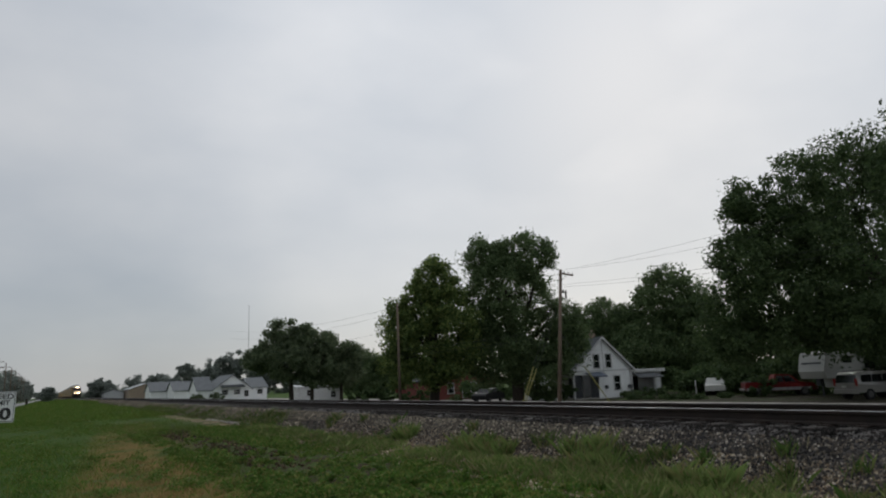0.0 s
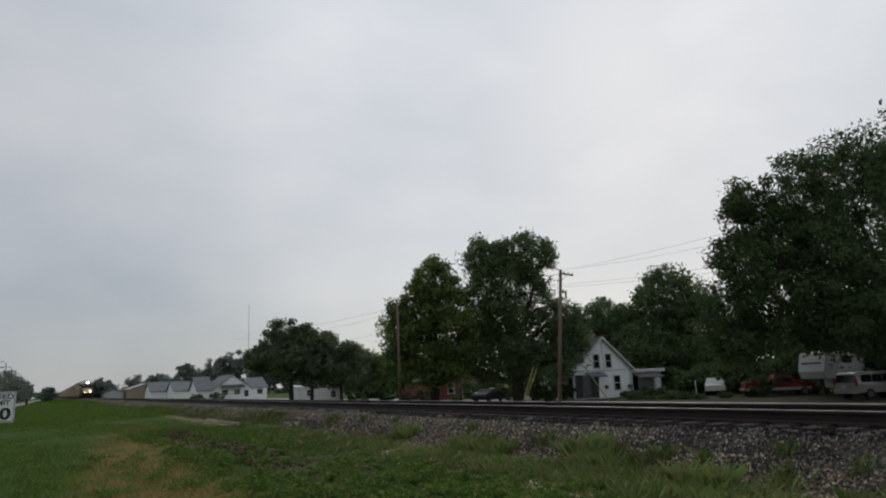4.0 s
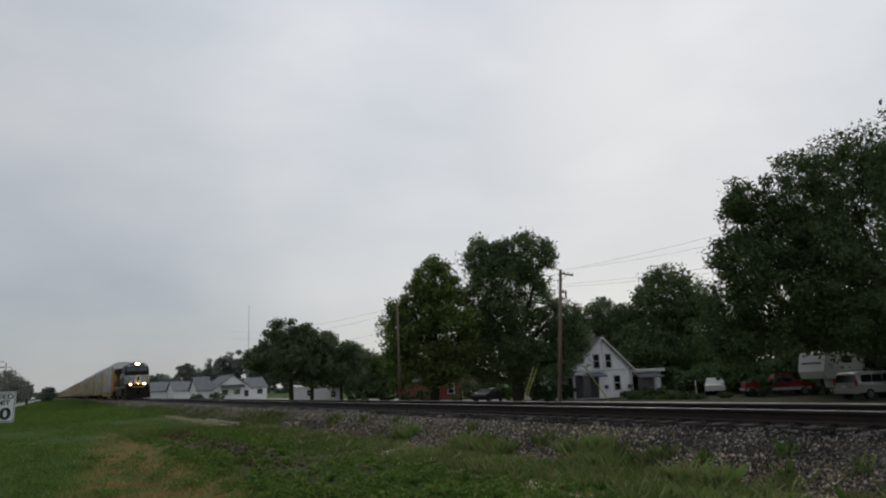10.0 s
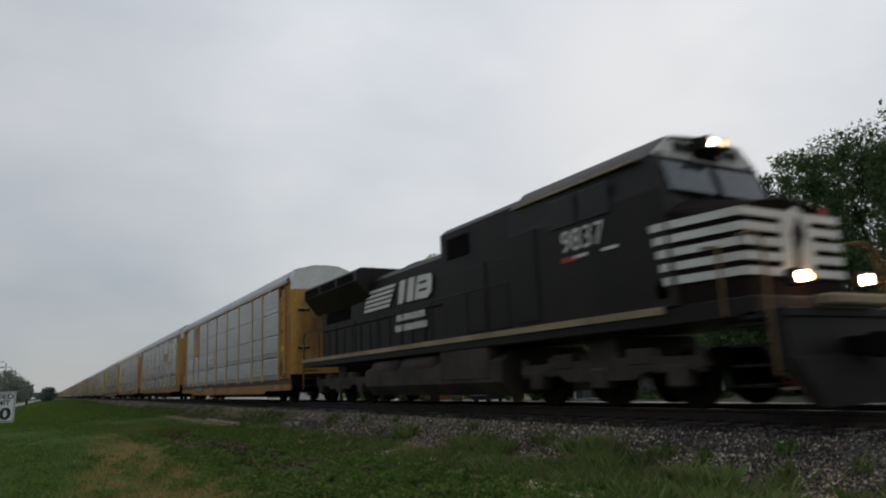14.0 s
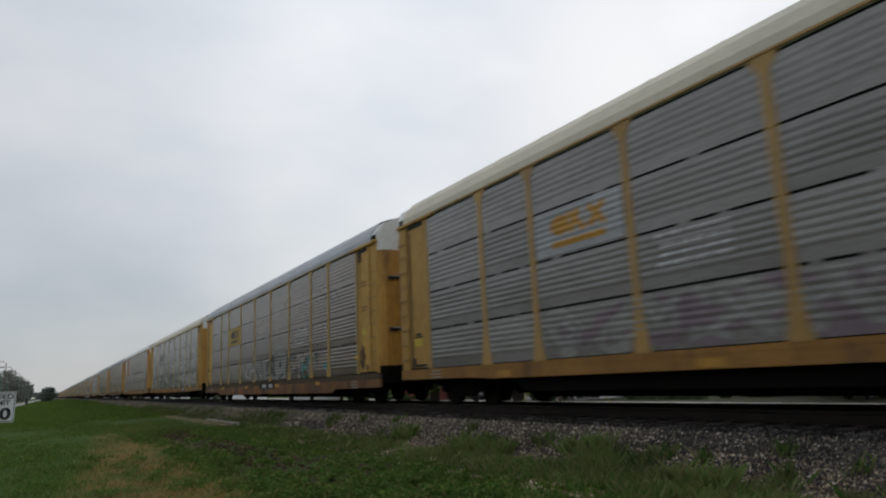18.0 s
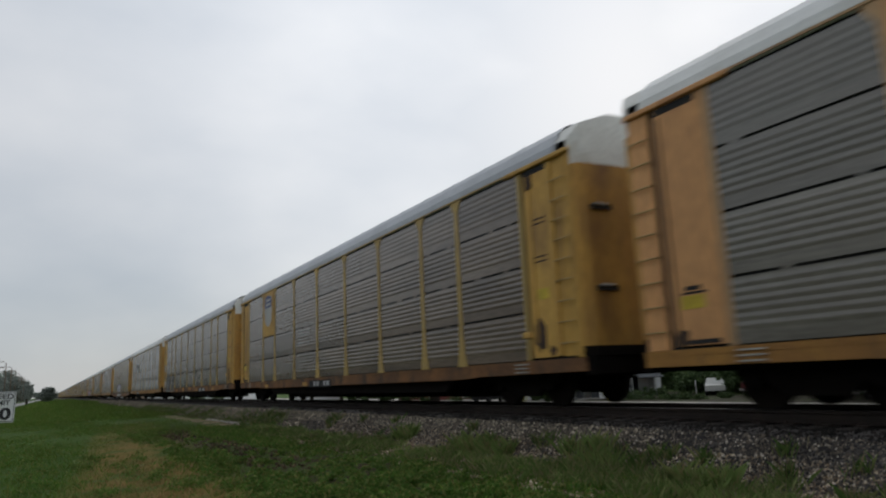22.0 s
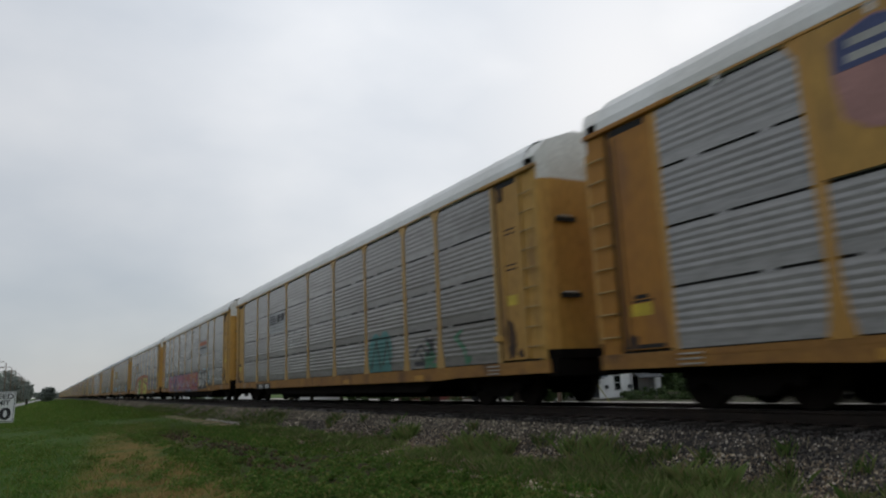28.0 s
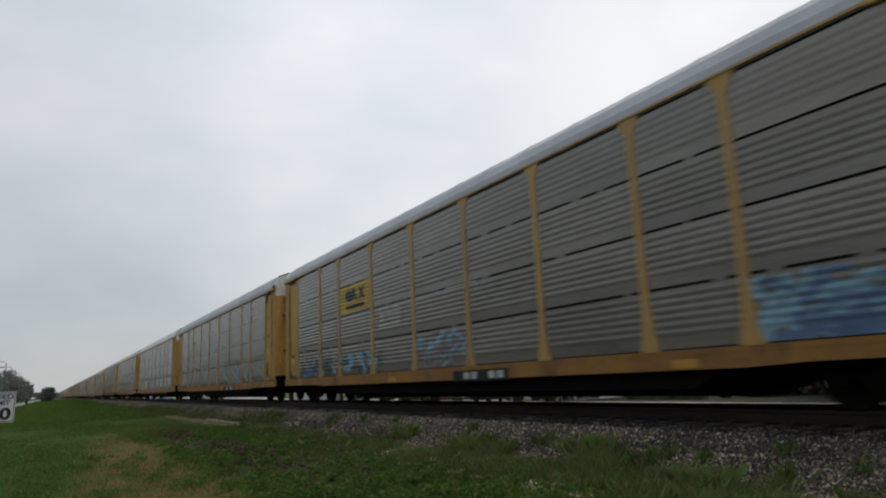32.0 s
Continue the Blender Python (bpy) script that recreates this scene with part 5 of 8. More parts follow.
M_PALEYELLOW = material("pale_yellow_car_paint", (0.56, 0.335, 0.070), second=(0.47, 0.262, 0.050), grime=(0.17, 0.090, 0.038), grime_at=(0.53, 0.72), **STAINED)
M_ENDDOOR = material("rust_streaked_yellow_end_paint", (0.54, 0.300, 0.055), second=(0.43, 0.215, 0.040), grime=(0.17, 0.080, 0.030), grime_at=(0.50, 0.72), **STAINED)
M_SALMON = material("faded_salmon_car_paint", (0.66, 0.345, 0.135), second=(0.58, 0.29, 0.11), grime=(0.30, 0.13, 0.06), grime_at=(0.56, 0.76), **STAINED)
M_ORANGE = material("deep_orange_yellow_car_paint", (0.38, 0.172, 0.018), second=(0.32, 0.136, 0.016), grime=(0.15, 0.070, 0.03), grime_at=(0.54, 0.72), **STAINED)
POSTLY = dict(rough=0.6, scale=0.8, fine=14, amount=0.3, stretch=(1, 1, 0.4), vary=0.10, grime=(0.20, 0.14, 0.08), grime_at=(0.56, 0.78))
M_POST = {"deep_orange_yellow_car_paint": material("orange_yellow_post_paint", (0.45, 0.24, 0.05), second=(0.38, 0.20, 0.042), **POSTLY),
          "faded_yellow_car_paint": material("sun_bleached_yellow_post_paint", (0.42, 0.258, 0.078), second=(0.36, 0.215, 0.064), **POSTLY),
          "pale_yellow_car_paint": material("bleached_cream_yellow_post_paint", (0.44, 0.30, 0.085), second=(0.37, 0.25, 0.075), **POSTLY),
          "faded_salmon_car_paint": material("bleached_salmon_post_paint", (0.43, 0.27, 0.13), second=(0.38, 0.23, 0.11), **POSTLY)}
M_SILLDARK = material("dirt_caked_sill_paint", (0.25, 0.112, 0.034), 0.8, 0, (0.13, 0.062, 0.026), 0.7, 10, 0.5, 0.2, 25, (1, 1.5, 1), 0.1,
                      grime=(0.05, 0.034, 0.022), grime_scale=1.0, grime_at=(0.52, 0.68))
# The recess shadow above the sill is put into this brown.
M_LEDGE = material("shadow_brown_ledge_paint", (0.085, 0.052, 0.022), 0.8, 0, (0.05, 0.033, 0.018), 0.8, 12, 0.5, 0.2)
M_LCLIP = material("white_clip_paint", (0.72, 0.72, 0.70), 0.5)
M_STEP = material("pale_step_paint", (0.45, 0.43, 0.38), 0.6)
M_RUST = material("greasy_rust", (0.075, 0.040, 0.022), 0.85, 0, (0.04, 0.024, 0.016), 5, 40, 0.6, 0.3)
M_NOTICE = material("bright_yellow_notice", (0.62, 0.46, 0.03), 0.5)
M_SILL = material("rusty_yellow_sill_paint", (0.35, 0.172, 0.032), 0.7, 0, (0.26, 0.122, 0.028), 0.7, 10, 0.45, 0.2, 25, (1, 1.5, 1), 0.1,
                  grime=(0.12, 0.062, 0.028), grime_scale=1.0, grime_at=(0.54, 0.72))
GALV = dict(rough=0.27, metal=0.0, spec=0.9, scale=0.8, fine=9, amount=0.35, stretch=(1, 0.35, 2.2), vary=0.13)
M_PANEL = {
    "silver": material("galvanised_panel", (0.298, 0.292, 0.288), second=(0.255, 0.249, 0.243), **dict(GALV, vary=0.07)),
    "grey": material("weathered_galvanised_panel", (0.231, 0.220, 0.205), second=(0.184, 0.173, 0.158), grime=(0.137, 0.122, 0.105), grime_at=(0.5, 0.75), **GALV),
    "olive": material("dusty_olive_panel", (0.178, 0.164, 0.136), second=(0.128, 0.117, 0.095), grime=(0.130, 0.113, 0.091), grime_at=(0.48, 0.72), **GALV),
    "drab": material("drab_brown_grey_panel", (0.206, 0.178, 0.142), second=(0.164, 0.139, 0.110), grime=(0.124, 0.102, 0.079), grime_at=(0.48, 0.72), **dict(GALV, vary=0.03)),
    "brown": material("dirt_brown_panel", (0.159, 0.121, 0.086), second=(0.118, 0.088, 0.062), grime=(0.079, 0.061, 0.044), grime_at=(0.48, 0.7), **GALV),
}
M_ROOFS = {
    "grey": material("grey_roof_sheet", (0.40, 0.42, 0.44), 0.5, 0.5, (0.34, 0.355, 0.37), 0.6, 15, 0.25),
    "white": material("white_roof_sheet", (0.66, 0.67, 0.65), 0.5, 0.2, (0.56, 0.56, 0.53), 0.6, 15, 0.25),
    "cream": material("cream_roof_sheet", (0.62, 0.57, 0.44), 0.55, 0.1, (0.54, 0.50, 0.40), 0.6, 15, 0.25),
}
M_UNDER = material("near_black_running_gear", (0.007, 0.006, 0.0055), 0.95, 0.0, (0.011, 0.009, 0.008), 2, 25, 0.5, 0.3, spec=0.05)
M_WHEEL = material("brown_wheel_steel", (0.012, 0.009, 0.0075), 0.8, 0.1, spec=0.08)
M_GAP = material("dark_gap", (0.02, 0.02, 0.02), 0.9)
M_RUNG = material("pale_rung_paint", (0.40, 0.27, 0.09), 0.6)
M_CAP = material("white_roof_end", (0.70, 0.70, 0.66), 0.55, 0.1, (0.60, 0.59, 0.54), 0.8, 15, 0.3, grime=(0.35, 0.27, 0.18), grime_scale=0.9, grime_at=(0.6, 0.8))

POSTS = (2.50, 5.20, 7.15, 10.0, 12.86, 15.74, 18.6, 21.45, 23.4, 26.1)
ROWS_Z = (0.96, 1.97, 2.96, 3.97, 5.02)
SIDE = 1.50


def rib_levels(h, deep=0.0115):
    """Levels across one row of sheet and their depth: a plain foot, then six rounded ribs, then a plain edge."""
    out = [(0.0, 0.0), (0.08, 0.0), (0.17, 0.0)]
    run = 0.76 / 6
    for k in range(6):
        for u, d in ((0.0, 0.0), (0.22, deep * 0.48), (0.42, deep), (0.58, deep), (0.78, deep * 0.48)):
            out.append((0.20 + (k + u) * run, d))
    return [(z * h, d) for z, d in out + [(0.97, 0.0), (1.0, 0.0)]]


def panel_mesh(width, h, deep):
    g = Geo()
    lv = rib_levels(h, deep)
    vs, fs = [], []
    for z, d in lv:
        vs += [(-d, 0.0, z), (-d, width, z)]
    for i in range(len(lv) - 1):
        fs.append((2 * i, 2 * i + 1, 2 * i + 3, 2 * i + 2))
    k = len(vs)
    vs += [(0.02, 0, 0), (0.02, width, 0), (0.02, 0, h), (0.02, width, h)]
    fs += [(0, 1, k + 1, k), (k - 2, k - 1, k + 3, k + 2)]
    return g.add(vs, fs).mesh("panel")


def stain(y0, y1, z0, z1, x, r):
    """A ragged patch a paint's thickness proud of the near side."""
    n = 14
    rim = []
    for i in range(n):
        t = 2 * math.pi * i / n
        k = r.uniform(0.62, 1.0)
        rim.append(((y0 + y1) / 2 + (y1 - y0) / 2 * k * math.cos(t), (z0 + z1) / 2 + (z1 - z0) / 2 * k * math.sin(t)))
    return Geo().prism(rim, -x - 0.002, -x + 0.004, "x")


def post_mesh():
    g = Geo()
    w, z0, z1 = 0.082, 0.94, 5.08
    prof = [(-w - 0.12, z0), (w + 0.12, z0), (w + 0.05, z0 + 0.35), (w, z0 + 0.8), (w, z1 - 0.32), (w + 0.16, z1 - 0.06), (w + 0.16, z1), (-w - 0.16, z1), (-w - 0.16, z1 - 0.06),
            (-w, z1 - 0.32), (-w, z0 + 0.8), (-w - 0.05, z0 + 0.35)]
    return g.prism(prof, -SIDE - 0.019, -SIDE + 0.02, "x").mesh("post")


ROOF_PROFILE = [(-1.54, 5.10), (-1.53, 5.26), (-1.40, 5.52), (-1.18, 5.74), (-0.80, 5.88), (0.0, 5.93), (0.80, 5.88), (1.18, 5.74), (1.40, 5.52), (1.53, 5.26), (1.54, 5.10)]
END_PLAN = [(-1.50, 0.84), (-1.46, 0.70), (-1.30, 0.61), (-0.6, 0.56), (0.0, 0.55)]


def car_body(roof, cap, frame, sheet, high=1.0, gap=0.046, ledge=False):
    """One enclosed car carrier, its front coupling at the origin, the car behind it along +Y."""
    ob = thing("autorack_car", "enclosed car-carrier rail car with ribbed steel sides", "rail car")
    L = PITCH_CAR
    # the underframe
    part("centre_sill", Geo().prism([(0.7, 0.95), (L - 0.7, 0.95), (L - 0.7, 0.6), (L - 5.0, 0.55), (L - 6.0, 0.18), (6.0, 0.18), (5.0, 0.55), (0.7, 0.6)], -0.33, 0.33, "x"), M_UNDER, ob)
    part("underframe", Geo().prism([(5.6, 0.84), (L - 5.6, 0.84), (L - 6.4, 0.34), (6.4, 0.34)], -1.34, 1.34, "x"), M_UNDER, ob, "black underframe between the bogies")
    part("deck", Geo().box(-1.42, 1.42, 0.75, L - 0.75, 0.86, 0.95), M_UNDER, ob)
    for s in (-1, 1):
        prof = [(0.75, 0.94), (L - 0.75, 0.94), (L - 0.75, 0.70), (L - 4.4, 0.68), (L - 5.4, 0.635), (5.4, 0.635), (4.4, 0.68), (0.75, 0.70)]
        if ledge:
            prof = [(0.75, 0.76), (L - 0.75, 0.76), (L - 0.75, 0.52), (L - 4.6, 0.50), (L - 5.0, 0.37), (5.0, 0.37), (4.6, 0.50), (0.75, 0.52)]
            part("sill_ledge", Geo().box(s * 1.45 - 0.03, s * 1.45 + 0.03, 0.75, L - 0.75, 0.74, 0.95), M_LEDGE, ob, "set-back ledge above the sill, painted shadow-brown")
        g = Geo().prism(prof, s * 1.475 - 0.03, s * 1.475 + 0.03, "x")
        if not ledge:
            g.box(s * 1.47 - 0.04, s * 1.47 + 0.04, 0.75, L - 0.75, 0.86, 0.955)
        part("side_sill", g, M_SILLDARK if sheet.name.startswith(("dirt", "drab")) else M_SILL, ob, "yellow side sill streaked with rust")
        part("eave_rail", Geo().box(s * 1.50 - 0.038, s * 1.50 + 0.038, 1.0, L - 1.0, 5.06, 5.102), M_POST[frame.name], ob, "thin painted rail under the roof edge")
    # near-black sheet behind the joints of the side sheets, and the plain far side
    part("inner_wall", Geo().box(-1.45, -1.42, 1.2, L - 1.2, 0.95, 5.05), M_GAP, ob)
    part("far_wall", Geo().box(1.40, 1.50, 1.2, L - 1.2, 0.95, 5.05), sheet, ob)
    # the roof, in ribbed sheets
    rp = [(u, 5.10 + (w - 5.10) * high) for u, w in ROOF_PROFILE]
    prof = rp + [(u * 0.97, w - 0.06) for u, w in reversed(rp)]
    ys, lifts = [1.15], [0.0]
    for i in range(1, 17):
        y = 1.15 + (L - 2.3) * i / 17
        ys += [y - 0.045, y - 0.03, y + 0.03, y + 0.045]
        lifts += [0.0, 0.014, 0.014, 0.0]
    ys.append(L - 1.15)
    lifts.append(0.0)
    n = len(prof)
    half_n = len(rp)
    vs = [(u, y, w + (d if j < half_n else 0)) for y, d in zip(ys, lifts) for j, (u, w) in enumerate(prof)]
    fs = [(k * n + j, k * n + (j + 1) % n, (k + 1) * n + (j + 1) % n, (k + 1) * n + j) for k in range(len(ys) - 1) for j in range(n)]
    g = Geo().add(vs, fs)
    part("roof", g, M_ROOFS[roof], ob)
    # the ends: roof caps, curved doors, corner panels with rungs
    for end in (0, 1):
        def P(x, y, z):
            return (x, y if end == 0 else L - y, z)
        plan = END_PLAN + [(-x, y) for x, y in reversed(END_PLAN[:-1])]
        g = Geo()
        n = len(plan)
        vs = [P(x, y, 4.72) for x, y in plan]
        top = []
        for x, y in plan:
            zz = float(np.interp(abs(x), [0, 0.8, 1.18, 1.40, 1.53], [5.92, 5.87, 5.73, 5.51, 5.2]))
            zz = 5.10 + (zz - 5.10) * high
            top.append(P(x, y + 0.02, zz))
        vs += top
        fs = [(i, i + 1, n + i + 1, n + i) for i in range(n - 1)]
        vs += [P(u, 1.16, w) for u, w in [(t[0], t[2]) for t in top]]
        fs += [(n + i, n + i + 1, 2 * n + i + 1, 2 * n + i) for i in range(n - 1)]
        g.add(vs, fs)
        part("roof_end", g, cap, ob, "white rounded roof end")
        for s in (-1, 1):
            half = END_PLAN if s < 0 else [(-x, y) for x, y in END_PLAN]
            g = Geo()
            m = len(half)
            fs = [(i, i + 1, m + i + 1, m + i) for i in range(m - 1)]
            g.add([P(x, y, z) for z in (1.16, 4.74) for x, y in half], fs)
            part("end_apron", Geo().add([P(x, y, z) for z in (0.98, 1.16) for x, y in half], fs), M_UNDER, ob, "near-black apron below the end door")
            door = part("end_door", g, M_ENDDOOR, ob, "rust-streaked curved yellow end door")
            x0 = s * 0.72
            for z in (2.25, 3.85):
                hg = Geo().box(min(x0, x0 + s * 0.5), max(x0, x0 + s * 0.5), *((0.535, 0.60) if end == 0 else (L - 0.60, L - 0.535)), z - 0.05, z + 0.05)
                part("door_grip", hg, M_GAP, door, "dark grip slot")
                # A pale lip paints the glint above each slot.
                part("grip_lip", Geo().box(min(x0 + s * 0.12, x0 + s * 0.44), max(x0 + s * 0.12, x0 + s * 0.44), *((0.50, 0.56) if end == 0 else (L - 0.56, L - 0.50)), z + 0.03, z + 0.075, 0.012), M_STEP, door, "pale lip painted as a glint over the slot")
            # the corner of the side: local distance d runs from the car's end inwards
            def B(d0, d1, x0, x1, z0, z1, c=0.0):
                y0, y1 = (d0, d1) if end == 0 else (L - d1, L - d0)
                return Geo().box(min(s * x0, s * x1), max(s * x0, s * x1), y0, y1, z0, z1, c)
            if s > 0:
                part("corner_panel", B(0.84, 2.52, 1.48, 1.52, 0.95, 5.06), frame, ob, "flat yellow panel at the end of the car")
                continue
            if end == 0:
                corner = part("corner_panel", B(1.52, 2.34, 1.48, 1.512, 1.0, 4.94, 0.008), frame, ob, "flat yellow panel at the front end of the car")
                part("ladder_board", B(0.86, 1.42, 1.44, 1.475, 1.0, 5.02), frame, corner, "recessed yellow board behind the rungs")
                part("stile", B(1.40, 1.54, 1.46, 1.518, 1.02, 5.02, 0.012), frame, corner)
                part("corner_post", B(0.80, 0.95, 1.44, 1.517, 0.95, 5.08, 0.015), frame, corner)
                part("seam", B(2.33, 2.43, 1.44, 1.45, 0.98, 5.0), M_GAP, corner, "dark seam beside the panel")
                part("door_post", B(2.42, 2.56, 1.48, 1.515, 0.95, 5.1, 0.01), M_POST[frame.name], corner)
                for k in range(9):
                    part("rung", rung_mesh(), M_RUNG, corner, at=pose(0, 1.17, 1.25 + 0.41 * k))
                rr = random.Random(len(BUILT) * 7 + 3)
                part("rust_patch", stain(1.78, 2.30, 1.02, 1.95, 1.515, rr), M_RUST, corner, "dark rust and grease below the latch")
                part("rust_patch", stain(1.55, 1.80, 1.0, 1.25, 1.515, rr), M_RUST, corner, "dark rust streak")
                part("latch_box", B(2.02, 2.24, 1.50, 1.545, 4.55, 4.86, 0.02), M_RUST, corner, "rusty latch box at the top of the panel")
                part("latch_rod", B(2.11, 2.14, 1.505, 1.53, 1.3, 4.6), frame, corner)
                for z_ in (2.95, 3.05, 3.75, 3.85):
                    part("stencil_line", B(1.66, 2.08, 1.509, 1.515, z_, z_ + 0.035), M_RUST, corner, "faint stencilled line")
                part("notice", B(1.70, 2.06, 1.508, 1.517, 2.18, 2.40), M_NOTICE, corner, "bright yellow notice")
                part("keeper", B(2.30, 2.62, 1.51, 1.56, 1.42, 1.55, 0.02), frame, corner, "door keeper bracket")
            else:
                corner = part("corner_panel", B(1.42, 2.42, 1.48, 1.513, 1.0, 5.0, 0.008), frame, ob, "flat yellow panel at the rear end of the car")
                part("ladder_board", B(0.82, 1.28, 1.43, 1.505, 0.95, 5.04, 0.012), frame, corner, "yellow board behind the rungs")
                part("slot", B(1.28, 1.42, 1.40, 1.41, 0.98, 5.0), M_GAP, corner, "dark slot beside the ladder board")
                for k in range(9):
                    part("rung", rung_mesh(), frame, corner, at=pose(0, L - 1.05, 1.25 + 0.41 * k))
                part("door_post", B(2.42, 2.56, 1.48, 1.515, 0.95, 5.1, 0.01), M_POST[frame.name], corner)
                rr = random.Random(len(BUILT) * 5 + 1)
                part("rust_patch", stain(L - 1.75, L - 1.42, 0.98, 1.30, 1.516, rr), M_RUST, corner, "rust and grime at the foot of the panel")
                part("latch_rod", B(1.52, 1.545, 1.505, 1.53, 1.2, 4.8), M_RUST, corner)
                part("notice", B(1.72, 2.02, 1.508, 1.517, 1.86, 1.93), M_GAP, corner, "small dark stencil")
                part("notice", B(1.66, 2.12, 1.508, 1.517, 1.80, 1.84), M_GAP, corner, "small dark stencil")
                part("notice", B(1.62, 2.08, 1.508, 1.517, 1.57, 1.78), M_NOTICE, corner, "bright yellow notice")
                part("foot_slot", B(1.45, 2.30, 1.506, 1.516, 1.02, 1.09), M_GAP, corner, "dark slot at the foot of the panel")
            part("door_track", B(0.78, 2.95, 1.47, 1.575, 5.0, 5.10, 0.02), frame, corner, "heavy track beam over the end door")
            # A dark strip paints the shadow under the beam.
            part("track_slot", B(1.45, 2.30, 1.508, 1.516, 4.86, 4.985), M_GAP, corner, "dark strip painted as shadow below the track beam")
            for z_ in ((0.53, 0.62, 0.71) if ledge else (0.72, 0.80, 0.88)):
                part("sill_step", B(2.55, 3.0, 1.50, 1.53, z_, z_ + 0.025), M_STEP, corner, "pale step on the sill")
        # the coupler and the end beam
        g = Geo().box(-0.13, 0.13, *((0.0, 0.9) if end == 0 else (L - 0.9, L - 0.0)), 0.72, 0.98, 0.03)
        g.box(-0.2, 0.2, *((0.02, 0.2) if end == 0 else (L - 0.2, L - 0.02)), 0.70, 1.0, 0.04)
        part("coupler", g, M_UNDER, ob)
        part("end_beam", Geo().box(-1.45, 1.45, *((0.62, 0.85) if end == 0 else (L - 0.85, L - 0.62)), 0.62, 0.98, 0.02), M_UNDER, ob, "near-black end beam")
    # the sides
    pm = post_mesh()
    for y in POSTS[1:-1]:
        key = ("post", frame.name)
        if key not in CACHE:
            CACHE[key] = pm.copy()
        part("post", CACHE[key], M_POST[frame.name], ob, at=pose(0, y, 0))
    for i, (a, c) in enumerate(zip(POSTS, POSTS[1:])):
        width = c - a - 0.10
        for k in range(4):
            deep = 0.0085 if sheet is M_PANEL["silver"] else 0.0062
            key = (round(width, 2), k, deep, gap)
            if key not in PANELS:
                PANELS[key] = panel_mesh(width, ROWS_Z[k + 1] - ROWS_Z[k] - gap, deep)
            me = PANELS[key].copy() if PANELS[key].materials and PANELS[key].materials[0] is not sheet else PANELS[key]
            if me.materials and me.materials[0] is not sheet:
                me.materials[0] = sheet
            PANELS[key] = me
            part("panel", me, sheet, ob, at=pose(-SIDE, a + 0.05, ROWS_Z[k] + (0.016 if gap else 0.0)))
    if gap:
        rt = random.Random(len(BUILT) + 91)
        tabs = Geo()
        for z in ROWS_Z[1:-1]:
            for a, c in zip(POSTS, POSTS[1:]):
                y = a + rt.uniform(0.2, 0.9)
                while y < c - 0.4:
                    if rt.random() < 0.6:
                        w = rt.uniform(0.08, 0.3)
                        tabs.box(-SIDE - 0.001, -SIDE + 0.012, y, y + w, z - 0.035, z + 0.02)
                    y += rt.uniform(0.6, 1.3)
        tagged(part("tabbed_seam", tabs, sheet, ob), "small tabs bridging the joints of the sheets", kind="stuff")
    # running gear
    for y in (3.35, L - 3.35):
        bogie = part("bogie", bogie_mesh(), M_UNDER, ob, "dark four-wheel bogie", at=pose(0, y, 0))
        for dy in (-0.9, 0.9):
            for s in (-1, 1):
                part("wheel", wheel_mesh(), M_WHEEL, bogie, at=pose(s * 0.75, dy, 0))
    g = Geo()
    g.bar((-0.55, 9.0, 0.66), (-0.55, 10.2, 0.66), 0.2, n=12).box(-0.9, -0.6, 11.0, 11.8, 0.55, 0.85, 0.03).bar((-0.5, 5, 0.6), (-0.5, 23, 0.6), 0.025, n=5)
    part("brake_gear", g, M_UNDER, ob)
    return ob


PANELS, CACHE = {}, {}


def bogie_mesh():
    if "bogie" not in CACHE:
        g = Geo()
        for s in (-1, 1):
            x = s * 1.0
            g.prism([(-1.25, 0.52), (-1.2, 0.62), (-0.75, 0.66), (-0.4, 0.78), (0.4, 0.78), (0.75, 0.66), (1.2, 0.62), (1.25, 0.52), (0.75, 0.44), (0.45, 0.22), (-0.45, 0.22), (-0.75, 0.44)], x - 0.07, x + 0.07, "x")
            for dy in (-0.16, 0, 0.16):
                g.bar((x, dy, 0.28), (x, dy, 0.6), 0.07, n=8)
            for dy in (-0.9, 0.9):
                g.bar((x - 0.12, dy, 0.46), (x + 0.16, dy, 0.46), 0.13, n=10)
        g.box(-1.1, 1.1, -0.2, 0.2, 0.5, 0.75, 0.03)
        CACHE["bogie"] = g.mesh("bogie")
    return CACHE["bogie"]


def rung_mesh():
    if "rung" not in CACHE:
        CACHE["rung"] = Geo().bar((-1.56, -0.22, 0), (-1.56, 0.22, 0), 0.016, n=5).bar((-1.56, -0.22, 0), (-1.46, -0.22, 0), 0.014, n=4).bar((-1.56, 0.22, 0), (-1.46, 0.22, 0), 0.014, n=4).mesh("rung")
    return CACHE["rung"]


def wheel_mesh(r=0.46):
    if ("wheel", r) not in CACHE:
        g = Geo().bar((-0.07, 0, r), (0.05, 0, r), r - 0.003, n=20).bar((0.05, 0, r), (0.075, 0, r), r - 0.003, n=20).bar((-0.12, 0, r), (0.1, 0, r), 0.12, n=10)
        CACHE[("wheel", r)] = g.mesh("wheel")
    return CACHE[("wheel", r)]


CARS = []
